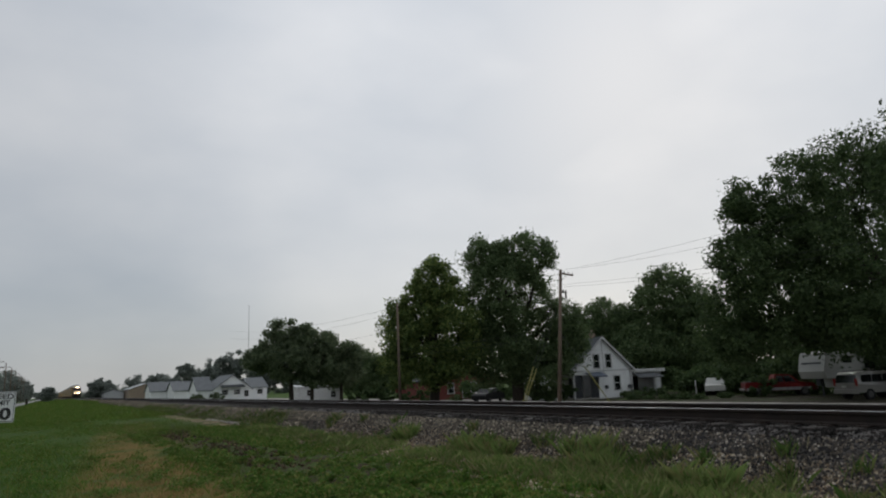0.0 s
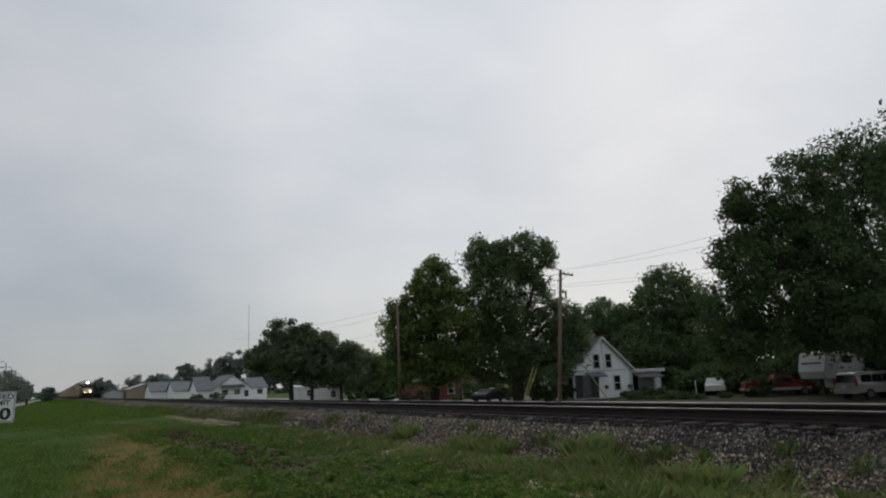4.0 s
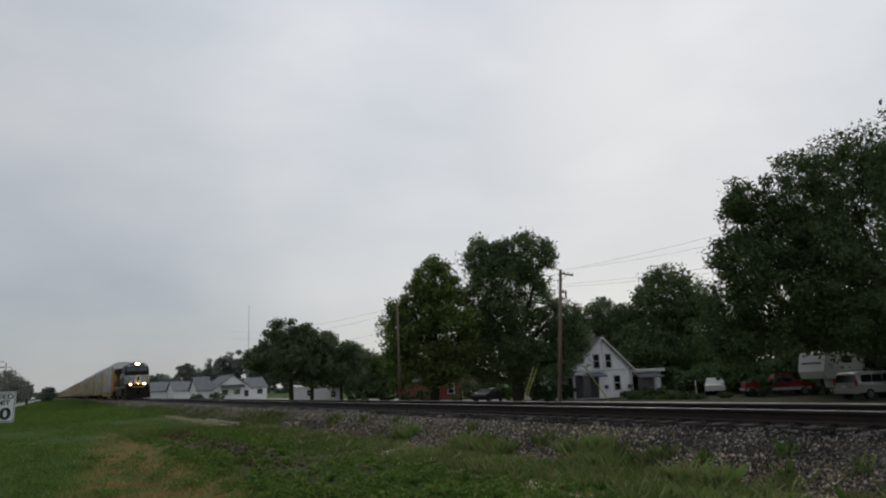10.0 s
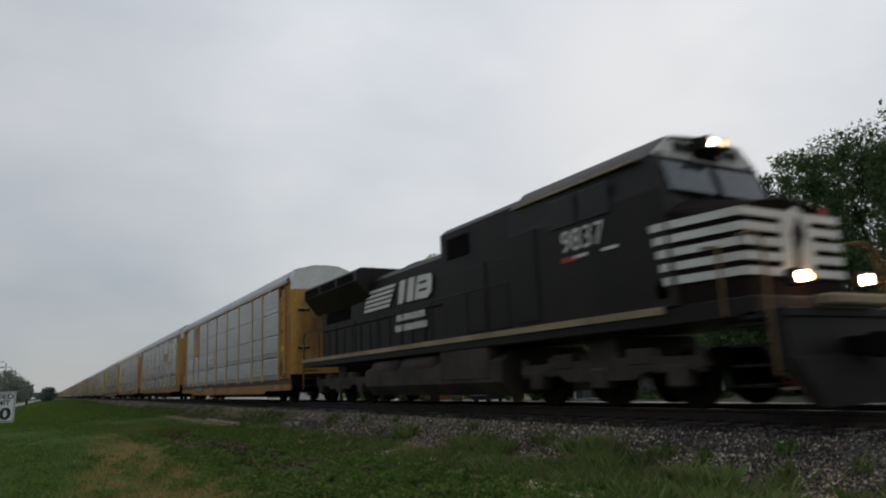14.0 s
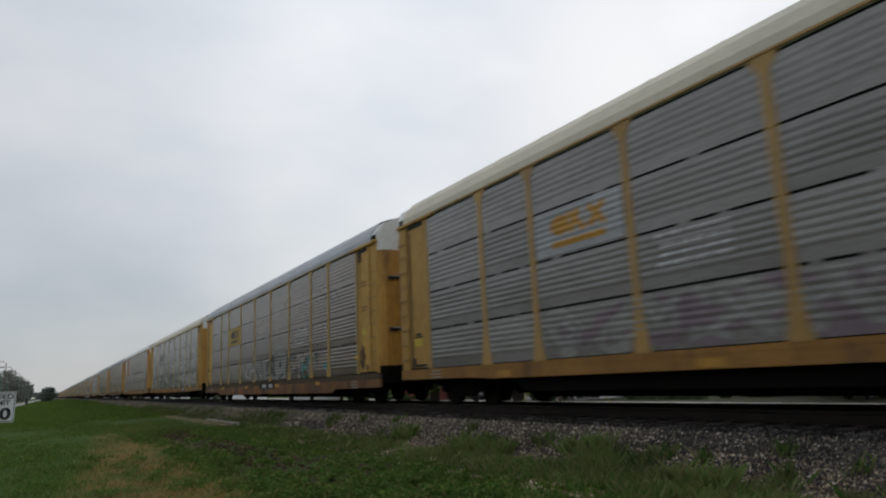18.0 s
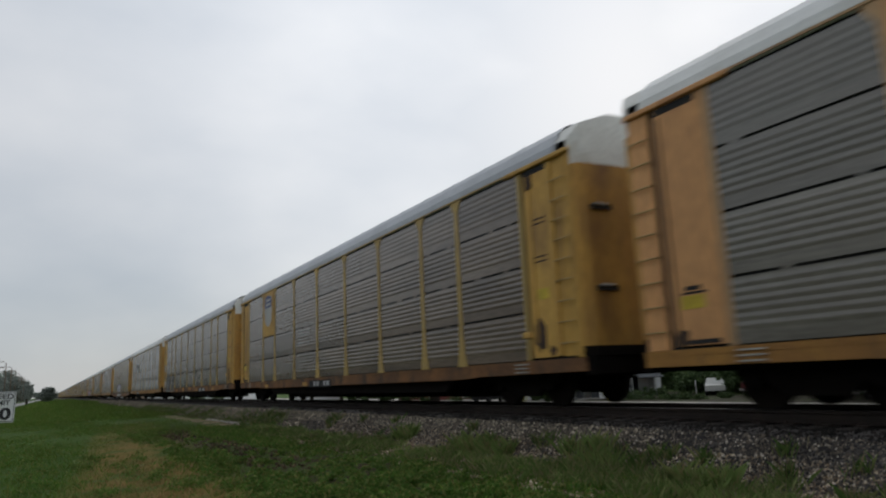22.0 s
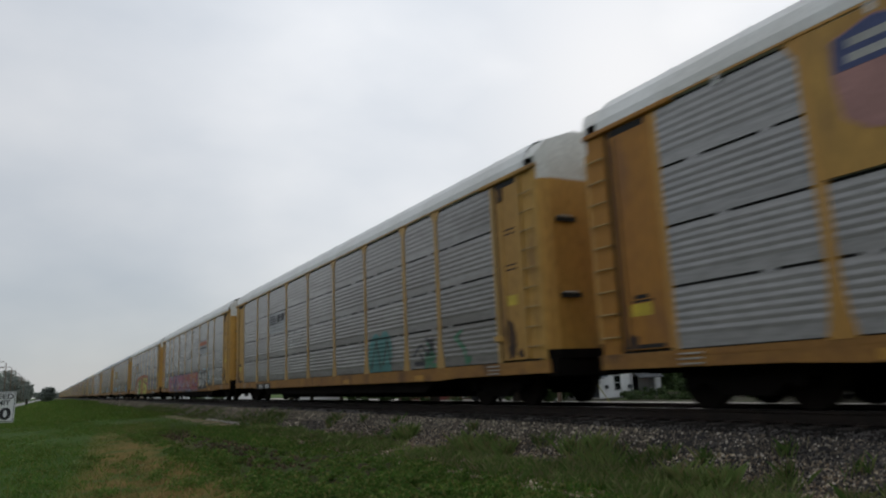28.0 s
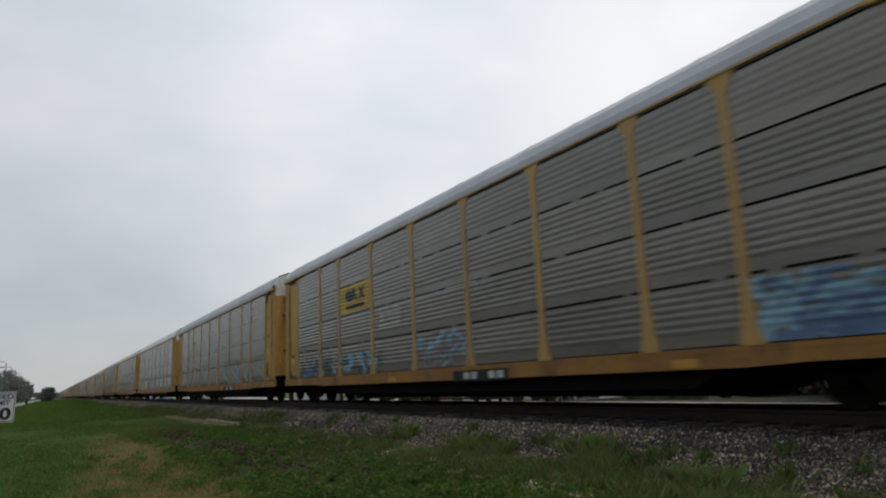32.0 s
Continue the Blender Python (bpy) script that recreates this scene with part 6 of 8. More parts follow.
# roof, roof end, paint, side sheets of each car in turn from the front
LOOKS = [("grey", M_CAP, M_ORANGE, "silver", 0.87, 0.046, True), ("grey", M_CAP, M_YELLOW, "grey"), ("cream", M_CAP, M_YELLOW, "grey"), ("grey", M_CAP, M_PALEYELLOW, "brown", 1.0, 0.046, True),
         ("cream", M_CAP, M_PALEYELLOW, "grey", 0.9), ("white", M_CAP, M_SALMON, "olive", 0.92), ("grey", M_CAP, M_PALEYELLOW, "brown", 0.94), ("grey", M_CAP, M_PALEYELLOW, "brown"),
         ("white", M_CAP, M_YELLOW, "silver"), ("grey", M_CAP, M_PALEYELLOW, "drab", 0.9, 0.0, True), ("white", M_CAP, M_ORANGE, "silver"), ("white", M_CAP, M_YELLOW, "grey", 0.96),
         ("white", M_CAP, M_YELLOW, "grey"), ("white", M_CAP, M_YELLOW, "grey", 0.92), ("grey", M_CAP, M_YELLOW, "olive", 0.87), ("grey", M_CAP, M_YELLOW, "olive"),
         ("white", M_CAP, M_YELLOW, "silver")]
BUILT = {}
COUNT = 40
for k in range(COUNT):
    spec = LOOKS[k] if k < len(LOOKS) else LOOKS[(k * 5 + 2) % len(LOOKS)]
    if spec not in BUILT:
        car = car_body(spec[0], spec[1], spec[2], M_PANEL[spec[3]], *spec[4:])
        BUILT[spec] = car
    else:
        car = copy_thing(BUILT[spec], Matrix())
    tone = {"silver": "clean silver", "grey": "weathered grey", "olive": "dusty olive-grey", "drab": "drab brown-grey", "brown": "dirt-brown"}[spec[3]]
    tagged(car, "enclosed car-carrier rail car, %s ribbed sides, %s posts, %s roof" % (tone, "salmon" if spec[2] is M_SALMON else "yellow", spec[0]), "rail car", "cars of the train")
    CARS.append(car)

# ---- paint on the car sides: plates, emblems, scrawls; it follows the ribs of the sheets ----
def side_levels():
    out = []
    for k in range(4):
        h = ROWS_Z[k + 1] - ROWS_Z[k] - 0.046
        out.append([(ROWS_Z[k] + 0.016 + z, d) for z, d in rib_levels(h)])
    return out


LEVELS = side_levels()


def in_poly(Y, Z, pts):
    inside = np.zeros(Y.shape, bool)
    for (y0, z0), (y1, z1) in zip(pts, pts[1:] + pts[:1]):
        cross = ((z0 > Z) != (z1 > Z)) & (Y < (y1 - y0) * (Z - z0) / ((z1 - z0) or 1e-9) + y0)
        inside ^= cross
    return inside


def in_oval(Y, Z, y, z, a, b, turn=0.0):
    c, s = math.cos(turn), math.sin(turn)
    u, w = (Y - y) * c + (Z - z) * s, -(Y - y) * s + (Z - z) * c
    return (u / a) ** 2 + (w / b) ** 2 < 1


def in_line(Y, Z, p, q, r):
    (y0, z0), (y1, z1) = p, q
    L2 = (y1 - y0) ** 2 + (z1 - z0) ** 2 + 1e-9
    t = np.clip(((Y - y0) * (y1 - y0) + (Z - z0) * (z1 - z0)) / L2, 0, 1)
    return (Y - y0 - t * (y1 - y0)) ** 2 + (Z - z0 - t * (z1 - z0)) ** 2 < r * r


def coat(car, name, y0, y1, z0, z1, mask, mat, label="", lift=0.006, step=0.04, sill=False, parent=None, foot=0.50):
    """A coat of paint on the near side of a car wherever mask(Y, Z) is true."""
    ys = np.arange(y0, y1 + step, step)
    vs, fs = [], []
    rows = []
    for row in LEVELS:
        fine = [row[0]]
        for (za, da), (zb, db) in zip(row, row[1:]):
            k = max(1, int((zb - za) / 0.03))
            fine += [(za + (zb - za) * i / k, da + (db - da) * i / k) for i in range(1, k + 1)]
        rows.append(fine)
    if sill:
        rows = [[(z, 0.03) for z in np.linspace(foot, 0.94, 14)]] + rows
    for row in rows:
        lv = [p for p in row if z0 - 0.2 <= p[0] <= z1 + 0.2]
        for (za, da), (zb, db) in zip(lv, lv[1:]):
            zm = (za + zb) / 2
            if not z0 <= zm <= z1:
                continue
            ym = (ys[:-1] + ys[1:]) / 2
            ok = mask(ym, np.full(ym.shape, zm))
            i = 0
            while i < len(ok):
                if ok[i]:
                    j = i
                    while j < len(ok) and ok[j]:
                        j += 1
                    k = len(vs)
                    vs += [(-SIDE - da - lift, ys[i], za), (-SIDE - da - lift, ys[j], za), (-SIDE - db - lift, ys[j], zb), (-SIDE - db - lift, ys[i], zb)]
                    fs.append((k, k + 1, k + 2, k + 3))
                    i = j
                else:
                    i += 1
    if not fs:
        return None
    ob = part(name, Geo().add(vs, fs), mat, parent or car, label)
    return tagged(ob, label, kind="stuff") if name.startswith("graffiti") else ob


def paint(name, c, second=None, rough=0.6):
    return material(name, c, rough, 0, second or tuple(x * 0.8 for x in c), 1.2, 12, 0.35)


P_WHITE = paint("faded_white_spray", (0.42, 0.42, 0.40))
P_GHOST = paint("chalky_grey_spray", (0.27, 0.265, 0.25))
P_BLACK = paint("black_spray", (0.025, 0.025, 0.03))
P_PURPLE = paint("violet_outline_spray", (0.10, 0.07, 0.16))
P_LILAC = paint("pale_lilac_spray", (0.42, 0.42, 0.47))
P_TEAL = paint("teal_spray", (0.06, 0.20, 0.19))
P_GREEN = paint("green_spray", (0.045, 0.17, 0.09))
P_LIME = paint("bright_green_spray", (0.16, 0.42, 0.03))
P_ACID = paint("acid_yellow_spray", (0.52, 0.54, 0.10))
P_CREAM = paint("cream_spray", (0.55, 0.48, 0.34))
P_ORANGE = paint("orange_brown_spray", (0.42, 0.20, 0.03))
P_MAROON = paint("maroon_spray", (0.20, 0.045, 0.035))
P_HALO = paint("orange_red_spray", (0.42, 0.10, 0.03))
P_PINK = paint("pink_red_spray", (0.42, 0.13, 0.19))
P_RED = paint("red_spray", (0.38, 0.08, 0.08))
P_BLUE = paint("blue_spray", (0.09, 0.16, 0.28))
P_SKY = paint("pale_blue_spray", (0.20, 0.36, 0.46))
P_MAUVE = paint("dull_mauve_spray", (0.20, 0.15, 0.17))
P_SILLPATCH = paint("orange_reflective_patch", (0.62, 0.24, 0.015))
P_DARKGREEN = paint("dark_green_outline_spray", (0.05, 0.065, 0.05))
P_DULLGREEN = paint("washed_green_spray", (0.15, 0.175, 0.145))
P_PLATE = paint("yellow_emblem_plate", (0.52, 0.36, 0.06))
P_OCHRE = paint("orange_emblem_paint", (0.50, 0.26, 0.04))
P_NAVY = paint("navy_emblem_paint", (0.05, 0.07, 0.18))
P_EMBLEMRED = paint("faded_red_emblem_paint", (0.50, 0.17, 0.16))
P_TAG = paint("faded_pink_spray", (0.42, 0.17, 0.15))
P_ROSE = paint("faded_rose_emblem_paint", (0.42, 0.22, 0.20))
P_SILVERPATCH = paint("pale_patch_paint", (0.40, 0.41, 0.42))
P_MARK = paint("white_stencil_paint", (0.50, 0.50, 0.49))


def blob_word(seed, y0, y1, z0, z1, count):
    """Fat rounded shapes side by side, drawn at random: a list of ovals and strokes."""
    r = random.Random(seed)
    out = []
    w = (y1 - y0) / count
    for i in range(count):
        y = y0 + (i + 0.5) * w
        h = (z1 - z0) / 2
        zc = (z0 + z1) / 2
        out.append(("o", y, zc + h * 0.35, w * 0.52, h * 0.62, r.uniform(-.3, .3)))
        out.append(("o", y + r.uniform(-.15, .15) * w, zc - h * 0.40, w * 0.50, h * 0.60, r.uniform(-.3, .3)))
        if r.random() < 0.6:
            out.append(("l", (y - w * 0.3, z0 + h * 0.3), (y + w * 0.35, z0 + h * r.uniform(0.2, 1.2)), w * 0.2))
    return out


def fill_of(shapes, grow=0.0):
    def f(Y, Z):
        m = np.zeros(Y.shape, bool)
        for s in shapes:
            if s[0] == "o":
                m |= in_oval(Y, Z, s[1], s[2], s[3] + grow, s[4] + grow, s[5])
            else:
                m |= in_line(Y, Z, s[1], s[2], s[3] + grow)
        return m
    return f


def counters(seed, y0, y1, z0, z1, count, r0):
    """The strokes inside the letters."""
    r = random.Random(seed)
    out = []
    w = (y1 - y0) / count
    for i in range(count):
        y = y0 + (i + 0.5) * w
        p = (y + r.uniform(-.2, .2) * w, z0 + (z1 - z0) * r.uniform(0.1, 0.5))
        out.append(("l", p, (p[0] + r.uniform(-.25, .25) * w, p[1] + (z1 - z0) * r.uniform(0.12, 0.4)), r0))
        out.append(("l", p, (p[0] + r.uniform(-.4, .4) * w, p[1] + 0.05), r0 * 0.8))
    return out


def scrawl(car, label, seed, y0, y1, z0, z1, count, fill, line, grow=0.07, inner=0.05, sill=False, halo=None):
    word = blob_word(seed, y0, y1, z0, z1, count)
    a, b, c, d = y0 - 0.5, y1 + 0.5, max(0.5, z0 - 0.25), z1 + 0.45
    if halo:
        coat(car, "graffiti_halo", a, b, c, d, fill_of(word, grow + 0.16), halo, "", 0.004, sill=sill)
    g = coat(car, "graffiti", a, b, c, d, fill_of(word, grow), line, label, 0.007, sill=sill)
    fills = fill if isinstance(fill, (list, tuple)) else [fill]
    w = (y1 - y0) / len(fills)
    for i, m in enumerate(fills):
        lo, hi = y0 + i * w, y0 + (i + 1) * w
        f = fill_of(word)
        coat(car, "graffiti_fill", a, b, c, d, lambda Y, Z, f=f, lo=lo, hi=hi, i=i: f(Y, Z) & ((Y >= lo) | (i == 0)) & ((Y < hi) | (i == len(fills) - 1)), m, "", 0.010, sill=sill)
    if inner:
        coat(car, "graffiti_stroke", a, b, c, d, fill_of(counters(seed + 7, y0, y1, z0, z1, count, inner)), line, "", 0.013, sill=sill)


def scribble(car, label, seed, y0, y1, z0, z1, count, mats, r0=0.06, up=0.005):
    r = random.Random(seed)
    for j, m in enumerate(mats):
        st = []
        for _ in range(count):
            p = (r.uniform(y0, y1), r.uniform(z0, z1))
            for _ in range(3):
                q = (min(max(p[0] + r.uniform(-.5, .5), y0), y1), min(max(p[1] + r.uniform(-.35, .35), z0), z1))
                st.append(("l", p, q, r0 * r.uniform(0.5, 1.4)))
                p = q
        coat(car, "graffiti", y0 - .2, y1 + .2, z0 - .1, z1 + .1, fill_of(st), m, label if j == 0 else "", up + 0.003 * j)


def rect(y0, y1, z0, z1):
    return lambda Y, Z: (Y > y0) & (Y < y1) & (Z > z0) & (Z < z1)


def shield_plate(car, paint_mat, low_mat, label):
    """A flat plate over two rows of one bay, with a plain two-coloured shield."""
    g = Geo().box(-SIDE - 0.04, -SIDE - 0.015, 21.5, 23.35, 2.99, 5.03)
    plate_ = part("emblem_plate", g, paint_mat, car, label)
    y, z = 22.42, 4.15
    x = -SIDE - 0.045
    body = [(y - .55, z + .62), (y - .30, z + .68), (y, z + .76), (y + .30, z + .68), (y + .55, z + .62), (y + .60, z + .1), (y + .52, z - .45), (y + .25, z - .66), (y, z - .72), (y - .25, z - .66), (y - .52, z - .45), (y - .60, z + .1)]
    part("shield", Geo().prism(body, x - 0.006, x + 0.004, "x"), low_mat, plate_)
    band = [(y - .53, z + .60), (y - .30, z + .66), (y, z + .74), (y + .30, z + .66), (y + .53, z + .60), (y + .57, z + .16), (y - .57, z + .16)]
    part("shield_band", Geo().prism(band, x - 0.010, x - 0.006, "x"), P_NAVY, plate_)
    for dz, w in ((.50, .34), (.30, .38)):
        part("writing_bar", Geo().box(x - 0.014, x - 0.010, y - w, y + w, z + dz - .055, z + dz + .055), P_WHITE, plate_)


def block_plate(car, y0, y1, back, ink, label):
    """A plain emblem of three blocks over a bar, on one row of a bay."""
    coat(car, "emblem_ground", y0, y1, 3.0, 3.95, rect(y0, y1, 3.0, 3.95), back, label, 0.005)
    w = (y1 - y0)
    c = [("o", y0 + w * 0.68, 3.58, w * 0.12, 0.20, 0), ("l", (y0 + w * 0.42, 3.42), (y0 + w * 0.56, 3.75), 0.07), ("l", (y0 + w * 0.56, 3.42), (y0 + w * 0.46, 3.75), 0.07),
         ("l", (y0 + w * 0.20, 3.42), (y0 + w * 0.33, 3.75), 0.07), ("l", (y0 + w * 0.33, 3.42), (y0 + w * 0.20, 3.75), 0.07), ("l", (y0 + w * 0.2, 3.20), (y0 + w * 0.78, 3.20), 0.055)]
    coat(car, "emblem", y0, y1, 3.0, 3.95, fill_of(c), ink, "", 0.009, step=0.04)


def ghost_emblem(car, y0, y1, label):
    """A pale patch with slanted dark blocks and tapering bars."""
    coat(car, "emblem_ground", y0, y1, 3.05, 3.93, rect(y0, y1, 3.05, 3.93), P_SILVERPATCH, label, 0.004)
    w = y1 - y0
    coat(car, "emblem", y0, y1, 3.05, 3.93, lambda Y, Z: in_poly(Y, Z, [(y0 + w * .08, 3.52), (y0 + w * .26, 3.50), (y0 + w * .24, 3.84), (y0 + w * .05, 3.84)]) | in_poly(Y, Z, [(y0 + w * .31, 3.50), (y0 + w * .5, 3.48), (y0 + w * .48, 3.82), (y0 + w * .29, 3.83)]), P_BLACK, "", 0.008, step=0.05)
    for i in range(4):
        z = 3.46 + 0.11 * i
        part("emblem_bar", Geo().box(-SIDE - 0.026, -SIDE - 0.018, y0 + w * (.54 + .02 * i), y0 + w * .96, z, z + 0.05), P_BLACK, car)


def stencils(car, y0, z0, lines=4, w=1.4):
    """Small unread stencilled marks."""
    r = random.Random(int(y0 * 10))
    marks = []
    for i in range(lines):
        y = y0
        while y < y0 + w:
            k = r.uniform(.08, .25)
            marks.append((y, y + k, z0 - i * 0.16, z0 - i * 0.16 + 0.06))
            y += k + 0.06
    ob = coat(car, "stencil", y0, y0 + w + .3, z0 - lines * .16, z0 + .2, lambda Y, Z: np.any([(Y > a) & (Y < b) & (Z > c - .005) & (Z < d + .005) for a, b, c, d in marks], axis=0), P_MARK, "rows of small white stencilled marks", 0.006, 0.04)
    if ob:
        tagged(ob, kind="stuff")


def sill_marks(car, y0, seed, short=False):
    """A black plate on the sill with plain pale bars: four, or three on a short plate."""
    r = random.Random(seed)
    y = y0
    up = 0.08 if short else 0.0
    part("sill_plate", Geo().box(-1.515, -1.50, y - 0.2, y + (1.32 if short else 2.2), 0.60 + up, 0.85 + up), M_GAP, car, "black plate on the side sill")
    for _ in range(3 if short else 4):
        part("sill_mark", Geo().box(-1.522, -1.512, y, y + (0.3 if short else 0.24), 0.65 + up, 0.81 + up), P_MARK, car)
        y += 0.41 if short else 0.34 if _ != 1 else 0.75
    for y in (6.2, 11.5, 17.0, 22.5):
        if r.random() < 0.7:
            part("reflector", Geo().box(-1.515, -1.50, y, y + 0.5, 0.66, 0.80), P_OCHRE, car, "orange-yellow reflector strip")


C = CARS
shield_plate(C[0], M_YELLOW, P_ROSE, "yellow plate with a rose and navy shield")
shield_plate(C[5], M_SALMON, P_ROSE, "faded plate with a rose and navy shield")
shield_plate(C[6], M_PALEYELLOW, P_WHITE, "yellow plate with a white and navy shield")
shield_plate(C[10], M_YELLOW, P_ROSE, "yellow plate with a rose and navy shield")
for k in (19, 24, 31):
    shield_plate(C[k], M_YELLOW, P_WHITE, "yellow plate with a pale shield")
block_plate(C[2], 18.75, 21.3, P_SILVERPATCH, P_OCHRE, "pale patch with an orange block emblem")
block_plate(C[3], 18.7, 21.35, P_PLATE, P_BLACK, "yellow plate with a dark block emblem")
block_plate(C[13], 18.75, 20.7, P_SILVERPATCH, P_OCHRE, "pale patch with an orange block emblem")
block_plate(C[14], 18.7, 21.3, P_PLATE, P_BLACK, "yellow plate with a dark block emblem")
for k in (4, 8, 11):
    ghost_emblem(C[k], 18.75, 21.3, "pale patch with a dark slanted emblem")
for k in (1, 12):
    coat(C[k], "emblem_ground", 7.3, 9.85, 3.05, 3.93, rect(7.3, 9.85, 3.05, 3.93), P_SILVERPATCH, "pale patch with a red bar", 0.004)
    coat(C[k], "emblem_bar", 7.3, 9.85, 3.05, 3.93, rect(7.45, 9.75, 3.58, 3.82), P_HALO, "", 0.008)
    coat(C[k], "emblem_bar", 7.3, 9.85, 3.05, 3.93, rect(7.45, 9.75, 3.36, 3.48), P_BLACK, "", 0.008)
coat(C[9], "emblem", 19.4, 20.6, 3.1, 3.85, lambda Y, Z: in_oval(Y, Z, 20.0, 3.47, 0.36, 0.36) & (np.sin(Z * 48) > -0.45), P_EMBLEMRED, "faded red round emblem", 0.006)

def slid(dy, mask):
    return lambda Y, Z: mask(Y - dy, Z)


coat(C[3], "graffiti", 10.0, 17.3, 0.95, 2.45, slid(1.4, lambda Y, Z: (in_poly(Y, Z, [(15.2, 1.05), (15.3, 1.7), (13.9, 1.95), (12.0, 1.86), (10.9, 2.05), (9.6, 2.3), (8.75, 1.9), (8.7, 1.02)]) | in_oval(Y, Z, 10.0, 1.75, 0.95, 0.6))
     & ~in_oval(Y, Z, 14.5, 1.45, 0.30, 0.20) & ~in_poly(Y, Z, [(12.3, 1.9), (11.2, 1.95), (11.5, 1.35)])), P_GHOST, "chalky white graffiti lettering", 0.006)
coat(C[3], "graffiti_stroke", 10.0, 17.6, 0.95, 2.5, slid(1.4, fill_of([("l", (14.6, 1.1), (14.3, 1.75), 0.07), ("l", (14.3, 1.75), (13.5, 1.2), 0.07), ("l", (12.6, 1.1), (12.9, 1.8), 0.06), ("l", (11.4, 1.0), (11.1, 2.0), 0.09), ("o", 9.85, 1.62, 0.16, 0.16, 0),
     ("l", (10.9, 1.9), (10.9, 1.2), 0.10), ("l", (8.9, 1.1), (8.75, 1.9), 0.12)])), P_BLACK, "", 0.010)
coat(C[3], "graffiti_edge", 10.0, 17.6, 0.95, 2.5, slid(1.4, fill_of([("l", (15.9, 1.25), (15.6, 1.75), 0.05), ("l", (15.6, 1.75), (14.9, 1.85), 0.05), ("l", (15.9, 1.25), (15.2, 1.15), 0.05), ("l", (14.8, 1.5), (14.1, 1.55), 0.06), ("l", (11.0, 2.15), (10.1, 2.42), 0.04), ("l", (10.1, 2.42), (9.2, 2.3), 0.04)])), P_WHITE, "", 0.012)
scribble(C[3], "thin white tag", 4, 18.6, 21.0, 1.2, 1.8, 4, [P_GHOST], 0.03)
scribble(C[3], "teal sprayed streaks", 5, 5.3, 8.2, 1.0, 1.7, 4, [P_TEAL], 0.09)
scribble(C[2], "dull mauve graffiti", 6, 14.0, 21.0, 1.05, 1.85, 26, [P_MAUVE, P_GHOST], 0.06)
coat(C[4], "graffiti", 8.2, 23.0, 0.98, 2.1, lambda Y, Z: (Z < 1.55 + 0.25 * np.sin(Y * 1.1) + 0.12 * np.sin(Y * 2.7)) & (Z > 1.08 + 0.06 * np.sin(Y * 2.1)), P_DULLGREEN, "washed-out green graffiti", 0.005)
coat(C[4], "graffiti_stroke", 8.2, 23.2, 0.98, 2.1, fill_of([("l", p, q, 0.055) for p, q in zip([(22.5, 1.77), (20.5, 1.55), (18.7, 1.69), (17.2, 1.14), (15.95, 1.39), (15.06, 1.69), (13.72, 1.92), (12.95, 1.75), (12.4, 1.6), (11.4, 1.42), (10.1, 1.5)],
     [(20.5, 1.55), (18.7, 1.69), (17.2, 1.14), (15.95, 1.39), (15.4, 1.2), (13.72, 1.92), (12.95, 1.75), (12.9, 1.35), (11.4, 1.42), (10.1, 1.5), (8.8, 1.38)])] + [("o", 14.3, 1.45, 0.35, 0.06, 0), ("l", (21.6, 1.1), (21.3, 1.7), 0.05), ("l", (19.6, 1.1), (20.0, 1.6), 0.04)]), P_DARKGREEN, "", 0.009)
scrawl(C[7], "black graffiti letters edged in white", 8, 21.4, 26.0, 0.75, 1.95, 5, [P_BLACK], P_WHITE, 0.06, 0.05, sill=True)
scribble(C[7], "pale green sprayed lines", 9, 13.0, 21.0, 1.1, 2.0, 9, [P_TEAL, P_GHOST], 0.025)
scribble(C[8], "faint grey scrawls", 10, 13.0, 22.0, 1.0, 2.2, 9, [P_BLACK], 0.018)
DOMES = ((18.85, 17.55, 1.98), (17.45, 16.25, 2.02), (16.15, 14.65, 2.06), (14.55, 13.35, 2.08))


def domes(grow):
    def f(Y, Z):
        m = np.zeros(Y.shape, bool)
        for a, c, top in DOMES:
            h = (a - c) / 2 + grow
            m |= (abs(Y - (a + c) / 2) < h) & (Z < top - 0.42) & (Z > 0.98 - grow)
            m |= in_oval(Y, Z, (a + c) / 2, top - 0.44, h, 0.44 + grow)
        return m
    return f


coat(C[9], "graffiti", 13.0, 19.3, 0.95, 2.3, domes(0.09), P_PURPLE, "white bubble graffiti outlined in violet", 0.007)
coat(C[9], "graffiti_fill", 13.0, 19.3, 0.95, 2.3, domes(-0.01), P_LILAC, "", 0.010)
coat(C[9], "graffiti_stroke", 13.0, 19.3, 0.95, 2.3, fill_of([("l", (18.2, 1.0), (18.2, 1.35), 0.06), ("o", 18.2, 1.62, 0.16, 0.12, 0), ("l", (16.85, 1.55), (16.85, 2.0), 0.05), ("l", (15.4, 1.0), (15.5, 1.4), 0.06), ("o", 15.3, 1.68, 0.2, 0.09, 0),
     ("l", (14.0, 1.05), (13.6, 1.4), 0.06), ("l", (14.2, 1.7), (13.7, 1.66), 0.05), ("l", (16.5, 1.2), (17.2, 1.25), 0.04)]), P_PURPLE, "", 0.013)
part("repaint_patch", Geo().prism([(18.9, 0.40), (18.7, 0.72), (14.3, 0.735), (13.2, 0.70), (13.3, 0.44), (15.0, 0.40)], -1.512, -1.503, "x"), P_SILVERPATCH, C[9], "whitish paint over the sill")
scribble(C[9], "faint pale scrawl", 13, 10.8, 13.0, 1.1, 1.6, 5, [P_GHOST], 0.05)
